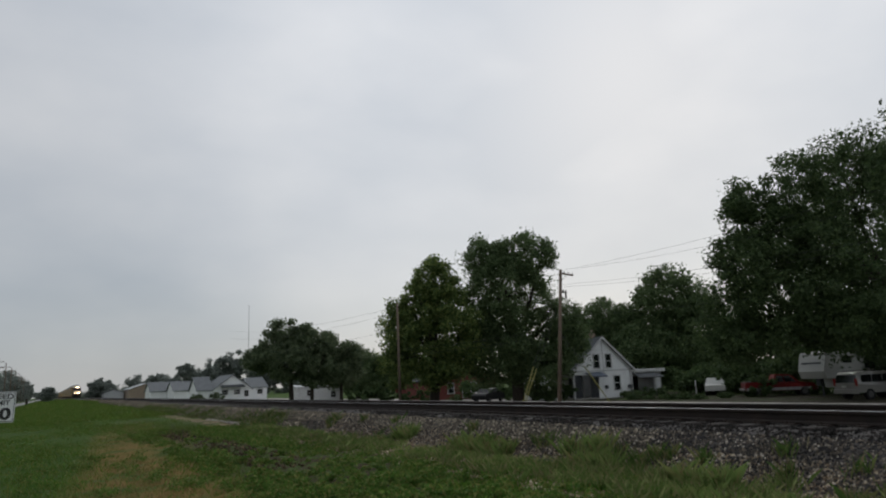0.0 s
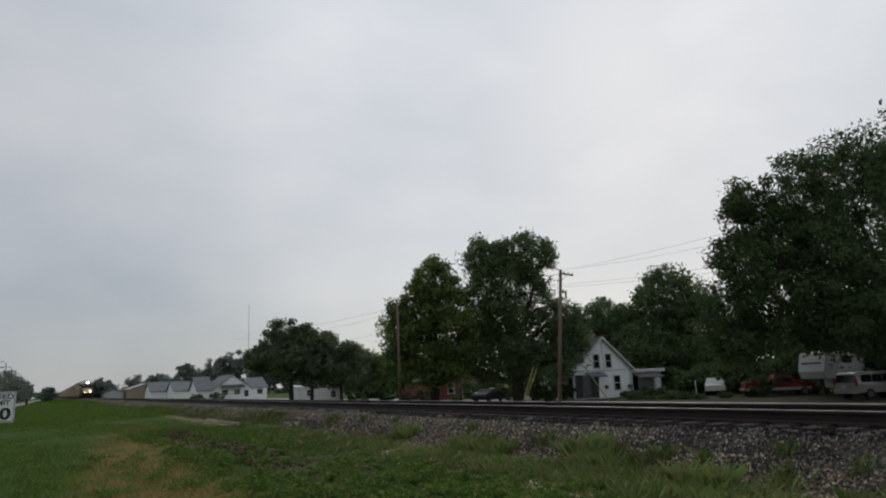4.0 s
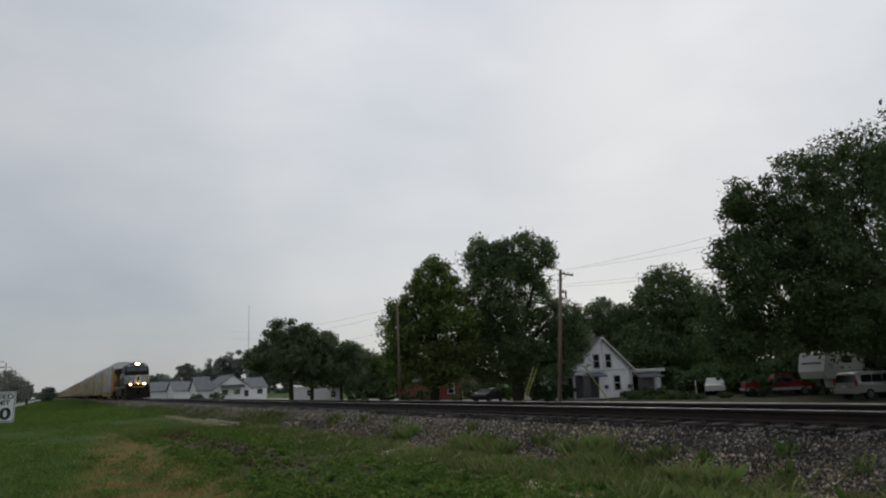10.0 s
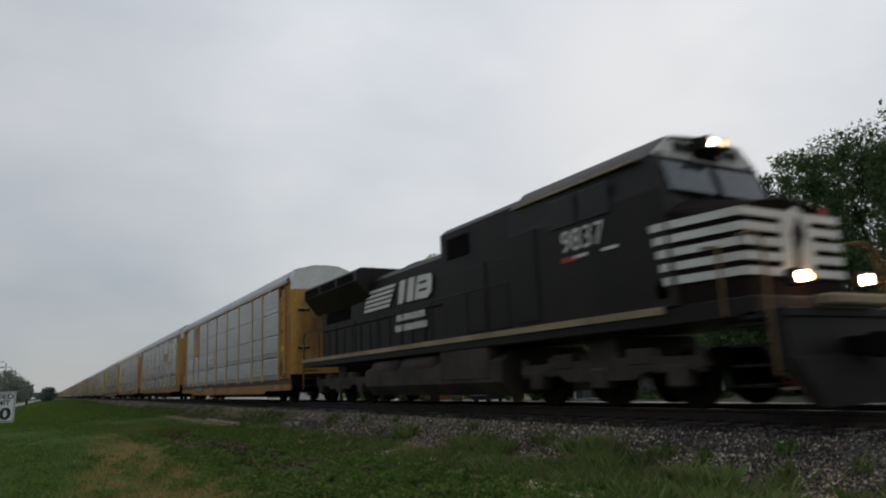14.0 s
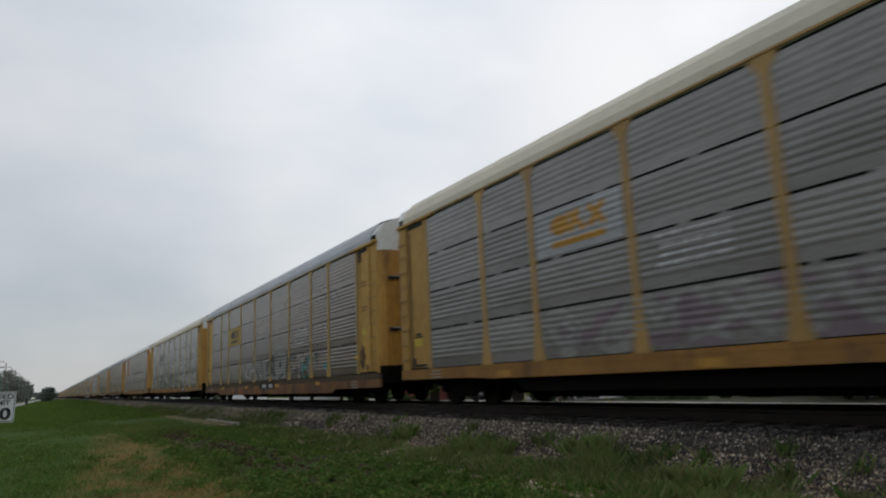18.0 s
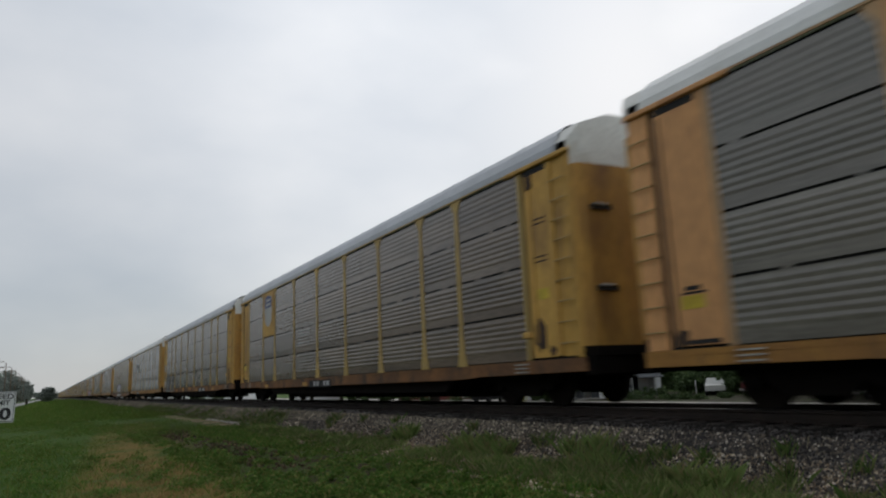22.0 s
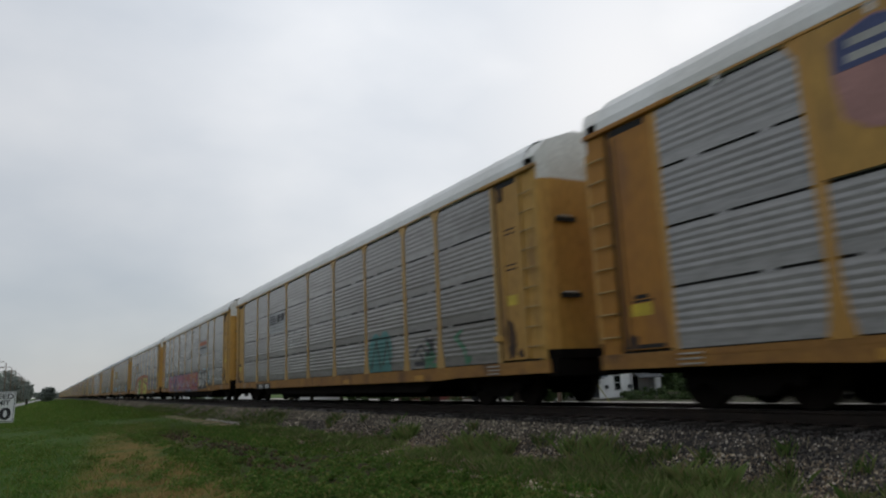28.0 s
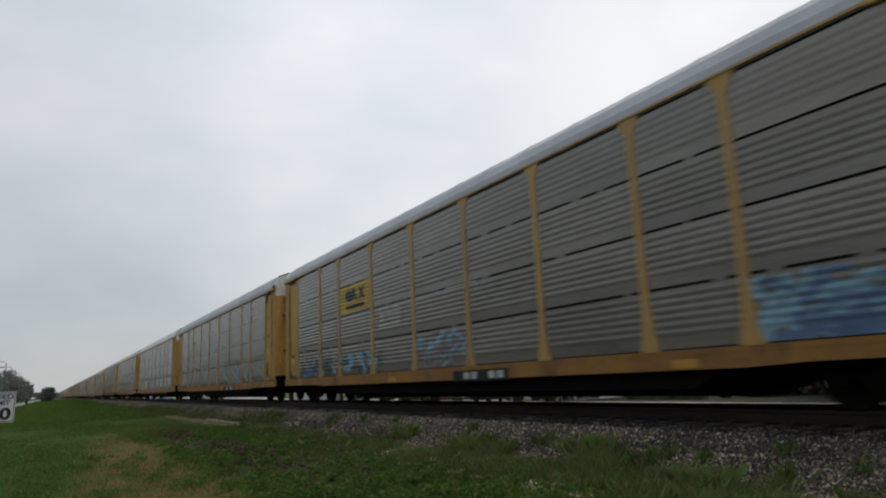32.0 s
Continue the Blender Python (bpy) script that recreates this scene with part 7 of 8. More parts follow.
coat(C[11], "graffiti", 7.9, 10.1, 0.96, 2.3, lambda Y, Z: (in_oval(Y, Z, 9.3, 1.55, 0.5, 0.6, 0.2) | in_oval(Y, Z, 8.55, 1.6, 0.45, 0.58, -0.2) | in_poly(Y, Z, [(9.9, 0.98), (8.2, 0.98), (8.2, 1.4), (9.8, 1.4)])), P_TEAL, "dull green graffiti scrawl", 0.007)
coat(C[11], "graffiti_stroke", 7.9, 10.1, 0.96, 2.3, fill_of([("l", (9.6, 1.1), (9.2, 1.9), 0.05), ("l", (9.2, 1.9), (8.9, 1.1), 0.05), ("l", (8.7, 1.2), (8.4, 1.9), 0.05), ("l", (8.4, 1.9), (8.2, 1.2), 0.05)]), P_DARKGREEN, "", 0.010)
scribble(C[11], "black scrawl", 141, 5.6, 7.0, 1.1, 1.9, 5, [P_BLACK], 0.05)
scribble(C[11], "green scrawl", 15, 3.4, 6.0, 1.0, 1.8, 5, [P_GREEN], 0.05)
scrawl(C[12], "pink, red and blue graffiti lettering", 16, 10.3, 23.2, 0.78, 1.88, 12, [P_RED, P_RED, P_PINK, P_PINK, P_MAUVE, P_PINK], P_BLUE, 0.08, 0.06, sill=True)
for lab, seed, y0, y1, n, tone, r0, up in (("blue sprayed shading", 117, 10.4, 22.8, 26, P_BLUE, 0.055, 0.013), ("red sprayed shading", 118, 10.5, 16.5, 26, P_RED, 0.06, 0.0145),
                                           ("rose sprayed shading", 119, 15.5, 22.6, 26, P_PINK, 0.05, 0.0155), ("dark sprayed edges", 120, 10.4, 22.8, 22, P_PURPLE, 0.03, 0.017),
                                           ("white sprayed highlights", 121, 10.5, 22.5, 24, P_LILAC, 0.035, 0.0185), ("orange sprayed shading", 122, 10.5, 15.0, 8, P_ORANGE, 0.06, 0.0195)):
    scribble(C[12], lab, seed, y0, y1, 0.95, 1.86, n, [tone], r0, up)
coat(C[12], "graffiti", 6.5, 10.2, 0.7, 2.1, lambda Y, Z: in_poly(Y, Z, [(10.0, 0.80), (10.08, 1.6), (9.6, 1.88), (8.9, 1.80), (8.2, 1.93), (7.3, 1.88), (6.9, 1.7), (6.75, 1.0), (7.2, 0.82), (8.6, 0.76)]), P_BLACK, "white and black graffiti lettering", 0.007, sill=True, foot=0.70)
coat(C[12], "graffiti_fill", 6.5, 10.2, 0.7, 2.1, lambda Y, Z: ((in_oval(Y, Z, 9.45, 1.45, 0.48, 0.34, 0.2) | in_oval(Y, Z, 9.4, 1.1, 0.45, 0.14) | in_oval(Y, Z, 8.4, 1.32, 0.45, 0.48, -0.15) | in_poly(Y, Z, [(7.85, 1.8), (7.1, 1.75), (6.95, 1.1), (7.5, 1.0), (7.75, 1.3)]))
     & ~in_oval(Y, Z, 8.42, 1.35, 0.12, 0.22) & ~in_line(Y, Z, (9.7, 1.5), (9.1, 1.42), 0.05) & ~in_line(Y, Z, (7.5, 1.1), (7.35, 1.6), 0.05)), P_WHITE, "", 0.011, sill=True, foot=0.70)
coat(C[12], "graffiti_edge", 6.3, 10.4, 0.7, 2.2, fill_of([("l", (10.1, 1.7), (9.4, 1.96), 0.05), ("l", (8.4, 2.0), (7.3, 1.98), 0.05), ("l", (6.7, 1.75), (6.6, 1.1), 0.07), ("l", (7.1, 2.05), (6.9, 1.9), 0.08)]), P_SKY, "", 0.006, sill=True, foot=0.70)
MURAL = dict(sill=True, foot=0.60)


def mural(name, mask, mat, lift, label=""):
    coat(C[13], name, 9.2, 21.2, 0.58, 2.75, mask, mat, label, lift, **MURAL)


mural("graffiti", lambda Y, Z: in_poly(Y, Z, [(20.95, 1.3), (20.7, 0.75), (19.2, 0.58), (9.75, 0.55), (9.5, 1.4), (9.45, 2.42), (11.7, 2.52), (13.2, 2.58), (15.7, 2.46), (18.6, 2.36), (20.2, 1.95)]), P_HALO, 0.005,
      "yellow, green and orange graffiti lettering with maroon edges")
mural("graffiti_edge", lambda Y, Z: in_poly(Y, Z, [(20.6, 1.3), (20.4, 0.8), (18.9, 0.6), (10.2, 0.55), (10.15, 1.5), (9.75, 1.9), (9.72, 2.3), (11.7, 2.38), (13.2, 2.44), (15.7, 2.32), (18.4, 2.14), (19.8, 1.8)]), P_MAROON, 0.008)
mural("graffiti_fill", lambda Y, Z: in_oval(Y, Z, 19.7, 1.25, 0.5, 0.22, -0.4) | in_oval(Y, Z, 19.8, 0.85, 0.42, 0.12) | (in_oval(Y, Z, 18.1, 1.35, 0.72, 0.72) & ~in_oval(Y, Z, 17.75, 1.4, 0.36, 0.24)) | in_poly(Y, Z, [(18.9, 0.58), (17.5, 0.58), (17.6, 0.9), (18.8, 0.95)]), P_CREAM, 0.011)
mural("graffiti_fill", lambda Y, Z: (in_oval(Y, Z, 16.5, 1.40, 0.80, 0.80) & ~in_oval(Y, Z, 16.0, 1.42, 0.42, 0.24)) | in_poly(Y, Z, [(17.25, 0.58), (15.75, 0.58), (15.85, 0.95), (17.2, 1.0)]), P_LIME, 0.0115)
mural("graffiti_fill", lambda Y, Z: in_poly(Y, Z, [(15.6, 2.12), (14.85, 2.18), (14.45, 1.35), (14.1, 2.24), (13.25, 2.28), (13.45, 0.58), (14.15, 0.58), (14.5, 1.05), (14.95, 0.58), (15.65, 0.58)]), P_ORANGE, 0.012)
mural("graffiti_fill", lambda Y, Z: (in_poly(Y, Z, [(13.15, 2.26), (11.85, 2.22), (11.75, 1.98), (12.05, 1.70), (11.2, 1.60), (10.55, 1.36), (10.32, 1.05), (10.32, 0.58), (13.3, 0.58)])
      & ~in_oval(Y, Z, 12.42, 1.78, 0.34, 0.12) & ~in_poly(Y, Z, [(12.55, 1.22), (11.75, 1.28), (11.6, 1.02), (12.3, 0.98)]) & ~in_poly(Y, Z, [(12.75, 0.58), (12.25, 0.58), (12.65, 0.88)]))
      | in_poly(Y, Z, [(11.62, 2.22), (9.98, 2.2), (9.92, 2.0), (10.12, 1.74), (11.1, 1.76), (11.2, 1.9), (11.7, 1.94)]), P_ACID, 0.0125)
mural("graffiti_stroke", fill_of([("l", (12.95, 2.1), (12.95, 1.1), 0.05), ("l", (11.5, 2.12), (10.2, 2.1), 0.035), ("l", (15.3, 2.0), (15.2, 0.8), 0.04)]), P_CREAM, 0.0145)
scribble(C[13], "dark violet tag on the grey sheets", 21, 5.35, 6.5, 1.15, 1.85, 7, [P_PURPLE], 0.075)
scribble(C[14], "pale blue sprayed graffiti", 22, 2.7, 5.1, 1.0, 1.85, 22, [P_SKY, P_BLUE], 0.05)
scribble(C[14], "pale blue sprayed graffiti", 23, 13.0, 15.6, 1.0, 1.85, 12, [P_SKY, P_MAUVE], 0.05)
scribble(C[14], "dull blue and grey graffiti", 24, 18.0, 25.6, 1.0, 1.6, 16, [P_BLUE, P_SKY, P_DARKGREEN], 0.05)
scribble(C[15], "pale graffiti smears", 25, 5.0, 12.0, 1.0, 1.9, 14, [P_GHOST, P_SKY], 0.05)
scribble(C[16], "pale graffiti smears", 26, 12.0, 19.0, 1.0, 1.9, 14, [P_WHITE, P_MAUVE], 0.05)
for k in range(17):
    ys = {1: 11.0, 3: 7.6, 9: 8.0, 12: 5.6}.get(k, 16.6)
    if k != 9:
        stencils(C[k], ys, 2.80)
    sill_marks(C[k], (20.3, 14.0, 8.5, 12.5, 7.45, 7.75, 14.5, 9.0, 18.5, 12.0, 15.0, 21.3, 13.0, 4.2, 11.5, 9.0, 13.0)[k], k, k in (4, 5))

for k in (0, 10):
    for a, c in zip(POSTS, POSTS[1:]):
        y = (a + c) / 2
        part("clip", Geo().box(-1.55, -1.535, y - 0.05, y + 0.05, 4.93, 5.08, 0.004), M_LCLIP, C[k], "small white clip at the roof edge")
for k in (2, 4, 7, 8, 11, 12, 13, 14):
    y = (12.0, 13.4, 12.4, 11.2)[k % 4] if k != 7 else 5.9
    part("marking_strip", Geo().box(-SIDE - 0.012, -SIDE + 0.005, y, y + 1.5, 2.925, 2.945), M_LCLIP, C[k], "thin white strip at the joint over stencilled marks")
# the salmon car's front corner has a newer orange flap below its panel
flap = part("corner_flap", Geo().box(-1.535, -1.508, 1.50, 2.22, 1.06, 2.42, 0.01), material("fresh_orange_yellow_paint", (0.46, 0.225, 0.018), 0.55, 0, (0.38, 0.18, 0.02), 1.0, 12, 0.3), C[5], "orange-yellow flap at the corner of the car")
part("flap_edge", Geo().box(-1.56, -1.508, 1.46, 2.30, 2.42, 2.47).box(-1.55, -1.508, 2.22, 2.30, 1.04, 2.47), M_RUST, flap, "dark edge of the flap")
part("flap_notice", Geo().box(-1.542, -1.533, 1.66, 2.08, 1.98, 2.20), P_GREEN, flap, "green notice")
part("faded_notice", Geo().box(-1.518, -1.508, 1.72, 2.08, 3.32, 3.72), P_ROSE, C[5], "faded square notice")
for y0, y1, z0, z1 in ((20.1, 20.35, 0.66, 0.84), (17.0, 17.6, 0.78, 0.90), (14.1, 15.0, 0.78, 0.90)):
    part("sill_patch", Geo().box(-1.518, -1.503, y0, y1, z0, z1), P_SILLPATCH, C[7], "orange reflective patch on the sill")
# tags and patches on corner panels
for k, y0, y1, z0, z1, tone, lab in ((7, 26.28, 26.85, 1.05, 1.6, P_WHITE, "pale repaint patch"), (7, 26.25, 26.9, 2.35, 2.95, P_WHITE, "pale repaint patch"), (7, 26.3, 26.75, 3.7, 4.25, P_OCHRE, "faded square notice"),
                                     (12, 26.35, 26.75, 3.9, 4.2, P_TAG, "faded pink sprayed tag"), (12, 26.3, 26.95, 3.25, 3.5, P_TAG, "faded pink sprayed tag"), (12, 26.4, 26.8, 2.85, 3.05, P_TAG, "faded pink sprayed tag"), (12, 26.4, 26.85, 2.5, 2.68, P_TAG, "faded pink sprayed tag"), (12, 26.3, 26.9, 1.55, 1.95, P_TAG, "faded pink sprayed tag"), (1, 26.3, 26.7, 1.2, 1.6, P_GHOST, "pale repaint patch")):
    part("repaint_patch", Geo().prism([(y0, z0 + .05), (y0 + .08, z0), (y1 - .05, z0 + .03), (y1, z0 + .2), (y1 - .03, z1 - .06), (y1 - .15, z1), (y0 + .04, z1 - .04)], -1.518, -1.510, "x"), tone, C[k], lab)
scribble(C[7], "white sprayed letter strokes", 71, 21.7, 25.7, 0.98, 1.86, 12, [P_WHITE], 0.035, 0.015)
coat(C[7], "graffiti_line", 4.0, 21.3, 1.97, 2.2, lambda Y, Z: abs(Z - 2.06 - 0.04 * np.sin(Y * 1.3) - 0.02 * np.sin(Y * 4.1)) < 0.022, P_GHOST, "long wavering pale sprayed line", 0.008)
scribble(C[7], "dark rubbed-out lettering", 73, 5.0, 20.5, 1.05, 1.9, 14, [P_DARKGREEN], 0.045, 0.011)
scribble(C[3], "grey-green rubbed-out lettering", 74, 6.0, 15.0, 1.0, 1.85, 14, [P_GHOST, P_DARKGREEN], 0.05, 0.006)

# ---- the locomotive: its rear coupling at the origin, the nose towards -Y ----
M_LBLACK = material("weathered_black_engine_paint", (0.010, 0.0088, 0.0084), 0.55, 0.0, (0.019, 0.0155, 0.013), 0.7, 14, 0.4, 0.1, 30, (1, 1, 0.5), spec=0.22)
M_LWHITE = material("engine_white_paint", (0.68, 0.68, 0.64), 0.55, 0, (0.58, 0.57, 0.52), 1.2, 14, 0.3)
M_LGREY = material("dusty_tank_paint", (0.055, 0.044, 0.034), 0.9, 0, (0.022, 0.018, 0.014), 1.0, 12, 0.5, 0.2)
M_PLOW = material("scuffed_black_plow_paint", (0.020, 0.017, 0.015), 0.9, 0, (0.012, 0.010, 0.009), 1.0, 12, 0.5, 0.2, spec=0.15)
M_SILLSTRIPE = material("dusty_cream_sill_stripe", (0.36, 0.28, 0.17), 0.8, 0, (0.24, 0.19, 0.12), 1.0, 10, 0.5)
M_HAND = material("dusty_yellow_rail", (0.22, 0.13, 0.045), 0.7, 0, (0.13, 0.08, 0.035))
M_LAMP = material("lit_lamp_glass", (1.0, 0.66, 0.36), 0.2, emit=260.0)
M_DITCH = material("lit_ditch_lamp_glass", (1.0, 0.58, 0.28), 0.2, emit=180.0)
M_AMBER = material("amber_lamp_glass", (1.0, 0.55, 0.12), 0.3, emit=20.0)
M_REDPLATE = material("red_plate", (0.45, 0.04, 0.03), 0.6)
M_CABGLASS = material("cab_window_glass", (0.05, 0.06, 0.065), 0.06, 0, coat=0.5)
M_SIDEGLASS = material("grimy_side_window_glass", (0.012, 0.014, 0.015), 0.35, 0, spec=0.25)
M_NOSE = material("dull_dark_brown_nose_top", (0.013, 0.0075, 0.0065), 0.85, 0, (0.017, 0.012, 0.011), 1.0, 12, 0.4, spec=0.1)
LOCO = thing("diesel_locomotive", "black diesel freight locomotive with white nose stripes and lit headlights", "locomotive")
part("deck", Geo().box(-1.46, 1.46, -21.3, -0.75, 1.36, 1.66, 0.02), M_LBLACK, LOCO)
for s in (-1, 1):
    part("sill_stripe", Geo().box(s * 1.48 - 0.025, s * 1.48 + 0.025, -19.6, -0.8, 1.55, 1.675), M_SILLSTRIPE, LOCO, "dusty cream stripe along the walkway edge")
# long hood with its doors
hood = part("long_hood", Geo().prism([(-0.93, 1.64), (-0.93, 3.98), (-0.72, 4.17), (0.72, 4.17), (0.93, 3.98), (0.93, 1.64)], -11.75, -1.6), M_LBLACK, LOCO)
door_me = Geo().box(-0.965, -0.925, 0.04, 0.74, 1.75, 2.62, 0.012).box(-0.975, -0.96, 0.60, 0.68, 2.1, 2.25).mesh("hood_door")
for i in range(11):
    part("hood_door", door_me, M_LBLACK, hood, at=pose(0, -10.3 + i * 0.78, 0))
part("hood_seam", Geo().box(-0.955, -0.925, -11.7, -1.7, 2.66, 2.70), M_UNDER, hood)
part("louvre", Geo().box(-0.96, -0.93, -4.6, -2.2, 2.95, 3.4, 0.01), M_UNDER, hood)
# radiator with its overhanging wings
part("radiator_housing", Geo().prism([(-0.95, 3.42), (-1.47, 4.05), (-1.47, 4.38), (-1.30, 4.50), (1.30, 4.50), (1.47, 4.38), (1.47, 4.05), (0.95, 3.42)], -6.5, -1.0), M_LBLACK, LOCO)
for k in range(3):
    part("radiator_screen", Geo().box(-1.485, -1.46, -2.7 - k * 1.75, -1.2 - k * 1.75, 4.08, 4.36, 0.01), M_UNDER, LOCO)
part("exhaust_stack", Geo().box(-0.32, 0.32, -8.9, -7.9, 4.03, 4.36, 0.04).box(-0.2, 0.2, -8.7, -8.1, 4.3, 4.40), M_UNDER, LOCO)
part("air_intake", Geo().box(-0.6, 0.6, -11.2, -10.0, 4.02, 4.18, 0.05), M_LBLACK, LOCO)
# equipment cabinet behind the cab
cabinet = part("equipment_cabinet", Geo().prism([(-1.18, 1.64), (-1.18, 4.48), (-1.0, 4.64), (1.0, 4.64), (1.18, 4.48), (1.18, 1.64)], -15.4, -11.75), M_LBLACK, LOCO)
part("blower_grille", Geo().box(-1.205, -1.17, -13.2, -12.1, 3.75, 4.3, 0.01), M_UNDER, cabinet)
for y in (-14.6, -13.5):
    part("cabinet_door", Geo().box(-1.21, -1.17, y - 0.38, y + 0.38, 1.75, 3.4, 0.015), M_LBLACK, cabinet)
# cab
CAB = [(-1.50, 1.66), (-1.50, 3.66), (-1.42, 4.32), (-0.95, 4.74), (0.0, 4.84), (0.95, 4.74), (1.42, 4.32), (1.50, 3.66), (1.50, 1.66)]
g = Geo()
n = len(CAB)
vs = [(u, -15.35, w) for u, w in CAB] + [(u * (1.0 if w < 4.1 else 0.96), -19.95 + max(0, (w - 3.2)) * 0.30, w) for u, w in CAB]
g.add(vs, [(i, (i + 1) % n, n + (i + 1) % n, n + i) for i in range(n)] + [tuple(range(n - 1, -1, -1)), tuple(range(n, 2 * n))])
cab = part("cab", g, M_LBLACK, LOCO)
for y0, y1 in ((-17.65, -16.85), (-18.6, -17.75)):
    w_ = part("side_window", Geo().box(-1.49, -1.44, y0, y1, 3.50, 4.12, 0.02, Matrix.Translation((-0.035, 0, 0))), M_SIDEGLASS, cab)
part("drip_rail", Geo().box(-1.47, -1.36, -19.3, -15.5, 4.28, 4.33), M_SILLSTRIPE, cab)
part("cab_door", Geo().box(-1.525, -1.49, -16.35, -15.65, 1.75, 3.7, 0.015), M_LBLACK, cab)
part("number_board", Geo().box(-0.89, -0.36, -19.60, -19.42, 4.41, 4.66, 0.02), M_LWHITE, cab, "white number board frame")
part("number_board", Geo().box(0.36, 0.89, -19.60, -19.42, 4.41, 4.66, 0.02), M_LWHITE, cab, "white number board frame")
for x in (-0.62, 0.62):
    part("number_bar", Geo().box(x - 0.23, x + 0.23, -19.612, -19.595, 4.45, 4.62), M_LBLACK, cab)
roof_band = part("brow_stripe", Geo().prism([(-1.38, 4.31), (-0.93, 4.71), (0, 4.80), (0.93, 4.71), (1.38, 4.31), (1.1, 4.31), (0, 4.32), (-1.1, 4.31)], -19.575, -19.46), M_NOSE, cab, "dark brown band over the windscreens")
part("brow_edge", Geo().bar((-1.36, -19.6, 4.33), (-0.93, -19.6, 4.70), 0.022, n=5).bar((-0.93, -19.6, 4.70), (0, -19.6, 4.79), 0.022, n=5).bar((0, -19.6, 4.79), (0.93, -19.6, 4.70), 0.022, n=5).bar((0.93, -19.6, 4.70), (1.36, -19.6, 4.33), 0.022, n=5).bar((-1.36, -19.6, 4.33), (1.36, -19.6, 4.33), 0.018, n=5), M_LWHITE, cab, "white edging of the brow")
for s_ in (-1, 1):
    part("brow_panel", Geo().prism([(s_ * 1.36, 4.345), (s_ * 0.96, 4.69), (s_ * 0.90, 4.69), (s_ * 0.90, 4.345)], -19.59, -19.574), M_LWHITE, cab, "white corner of the brow")
    part("brow_panel", Geo().box(min(s_ * 0.34, s_ * 0.88), max(s_ * 0.34, s_ * 0.88), -19.585, -19.574, 4.345, 4.39), M_LWHITE, cab, "white strip under the number board")
lamp_box = part("headlight_housing", Geo().box(-0.30, 0.30, -19.68, -19.45, 4.48, 4.77, 0.04), M_LBLACK, cab)
for x in (-0.13, 0.13):
    part("headlight", Geo().bar((x, -19.67, 4.63), (x, -19.71, 4.63), 0.092, n=14), M_LAMP, lamp_box, "lit round headlight")
# This hood is added to block headlight spill onto the nose.
part("headlight_hood", Geo().box(-0.27, 0.27, -19.98, -19.66, 4.51, 4.528).box(-0.27, 0.27, -19.80, -19.66, 4.715, 4.735).box(-0.27, -0.25, -19.9, -19.66, 4.53, 4.73).box(0.25, 0.27, -19.9, -19.66, 4.53, 4.73), M_LBLACK, lamp_box, "black hood added to keep the headlights off the nose")
for x0, x1 in ((-1.28, -0.08), (0.08, 1.28)):
    g = Geo().box(-0.5, 0.5, -0.02, 0.02, -0.5, 0.5, 0.015)
    m = Matrix.Translation(((x0 + x1) / 2, -19.74, 3.92)) @ Matrix.Rotation(radians(-17), 4, "X") @ Matrix.Diagonal((x1 - x0, 1, 0.60, 1))
    g.v = [tuple(m @ Vector(p)) for p in g.v]
    part("windscreen", g, M_CABGLASS, cab)
part("roof_unit", Geo().box(-0.5, 0.5, -17.9, -16.6, 4.80, 4.94, 0.05).bar((0.4, -18.4, 4.7), (0.4, -18.4, 5.15), 0.012, n=5), M_LBLACK, cab)
part("horn", Geo().bar((-0.3, -16.2, 4.92), (-0.3, -16.7, 4.94), 0.03, 0.08).bar((-0.1, -16.2, 4.96), (-0.1, -16.75, 4.98), 0.03, 0.09).box(-0.35, 0, -16.3, -16.1, 4.76, 4.94), M_UNDER, cab)
# short nose
g = Geo()
top = [(-1.42, 3.10), (-0.95, 3.34), (0.0, 3.44), (0.95, 3.34), (1.42, 3.10)]
back = [(-1.47, -19.85, 1.66)] + [(u * 1.03, -19.85, w + 0.12) for u, w in top] + [(1.47, -19.85, 1.66)]
front = [(-1.22, -21.05, 1.66)] + [(u * 0.86, -21.05 + (0.0 if abs(u) < 1 else 0.12), w - 0.16) for u, w in top] + [(1.22, -21.05, 1.66)]
n = len(back)
g.add(back + front, [(i, (i + 1) % n, n + (i + 1) % n, n + i) for i in range(n)] + [tuple(range(n)), tuple(range(2 * n - 1, n - 1, -1))])
nose = part("nose", g, M_NOSE, LOCO, "dark short nose")
# the stripes wrap round the nose: front bar and two raked side bars each
for i in range(5):
    z0, z1 = 2.00 + i * 0.23, 2.13 + i * 0.23
    ext = -19.5 - 0.05 * (4 - i)
    stripe = Geo()
    for s in (-1, 1):
        line = [(s * 1.26, -21.05), (s * 1.495, -19.85), (s * 1.53, ext)]
        for (xa, ya), (xb, yb) in zip(line, line[1:]):
            stripe.add([(xa, ya, z0), (xb, yb, z0), (xb, yb, z1), (xa, ya, z1), (xa - s * .03, ya, z0), (xb - s * .03, yb, z0), (xb - s * .03, yb, z1), (xa - s * .03, ya, z1)],
                       [(0, 1, 2, 3), (4, 7, 6, 5), (0, 4, 5, 1), (3, 2, 6, 7), (1, 5, 6, 2), (0, 3, 7, 4)])
    stripe.box(-1.245, 1.245, -21.075, -21.045, z0, z1)
    part("nose_stripe", stripe, M_LWHITE, nose, "white nose stripe")
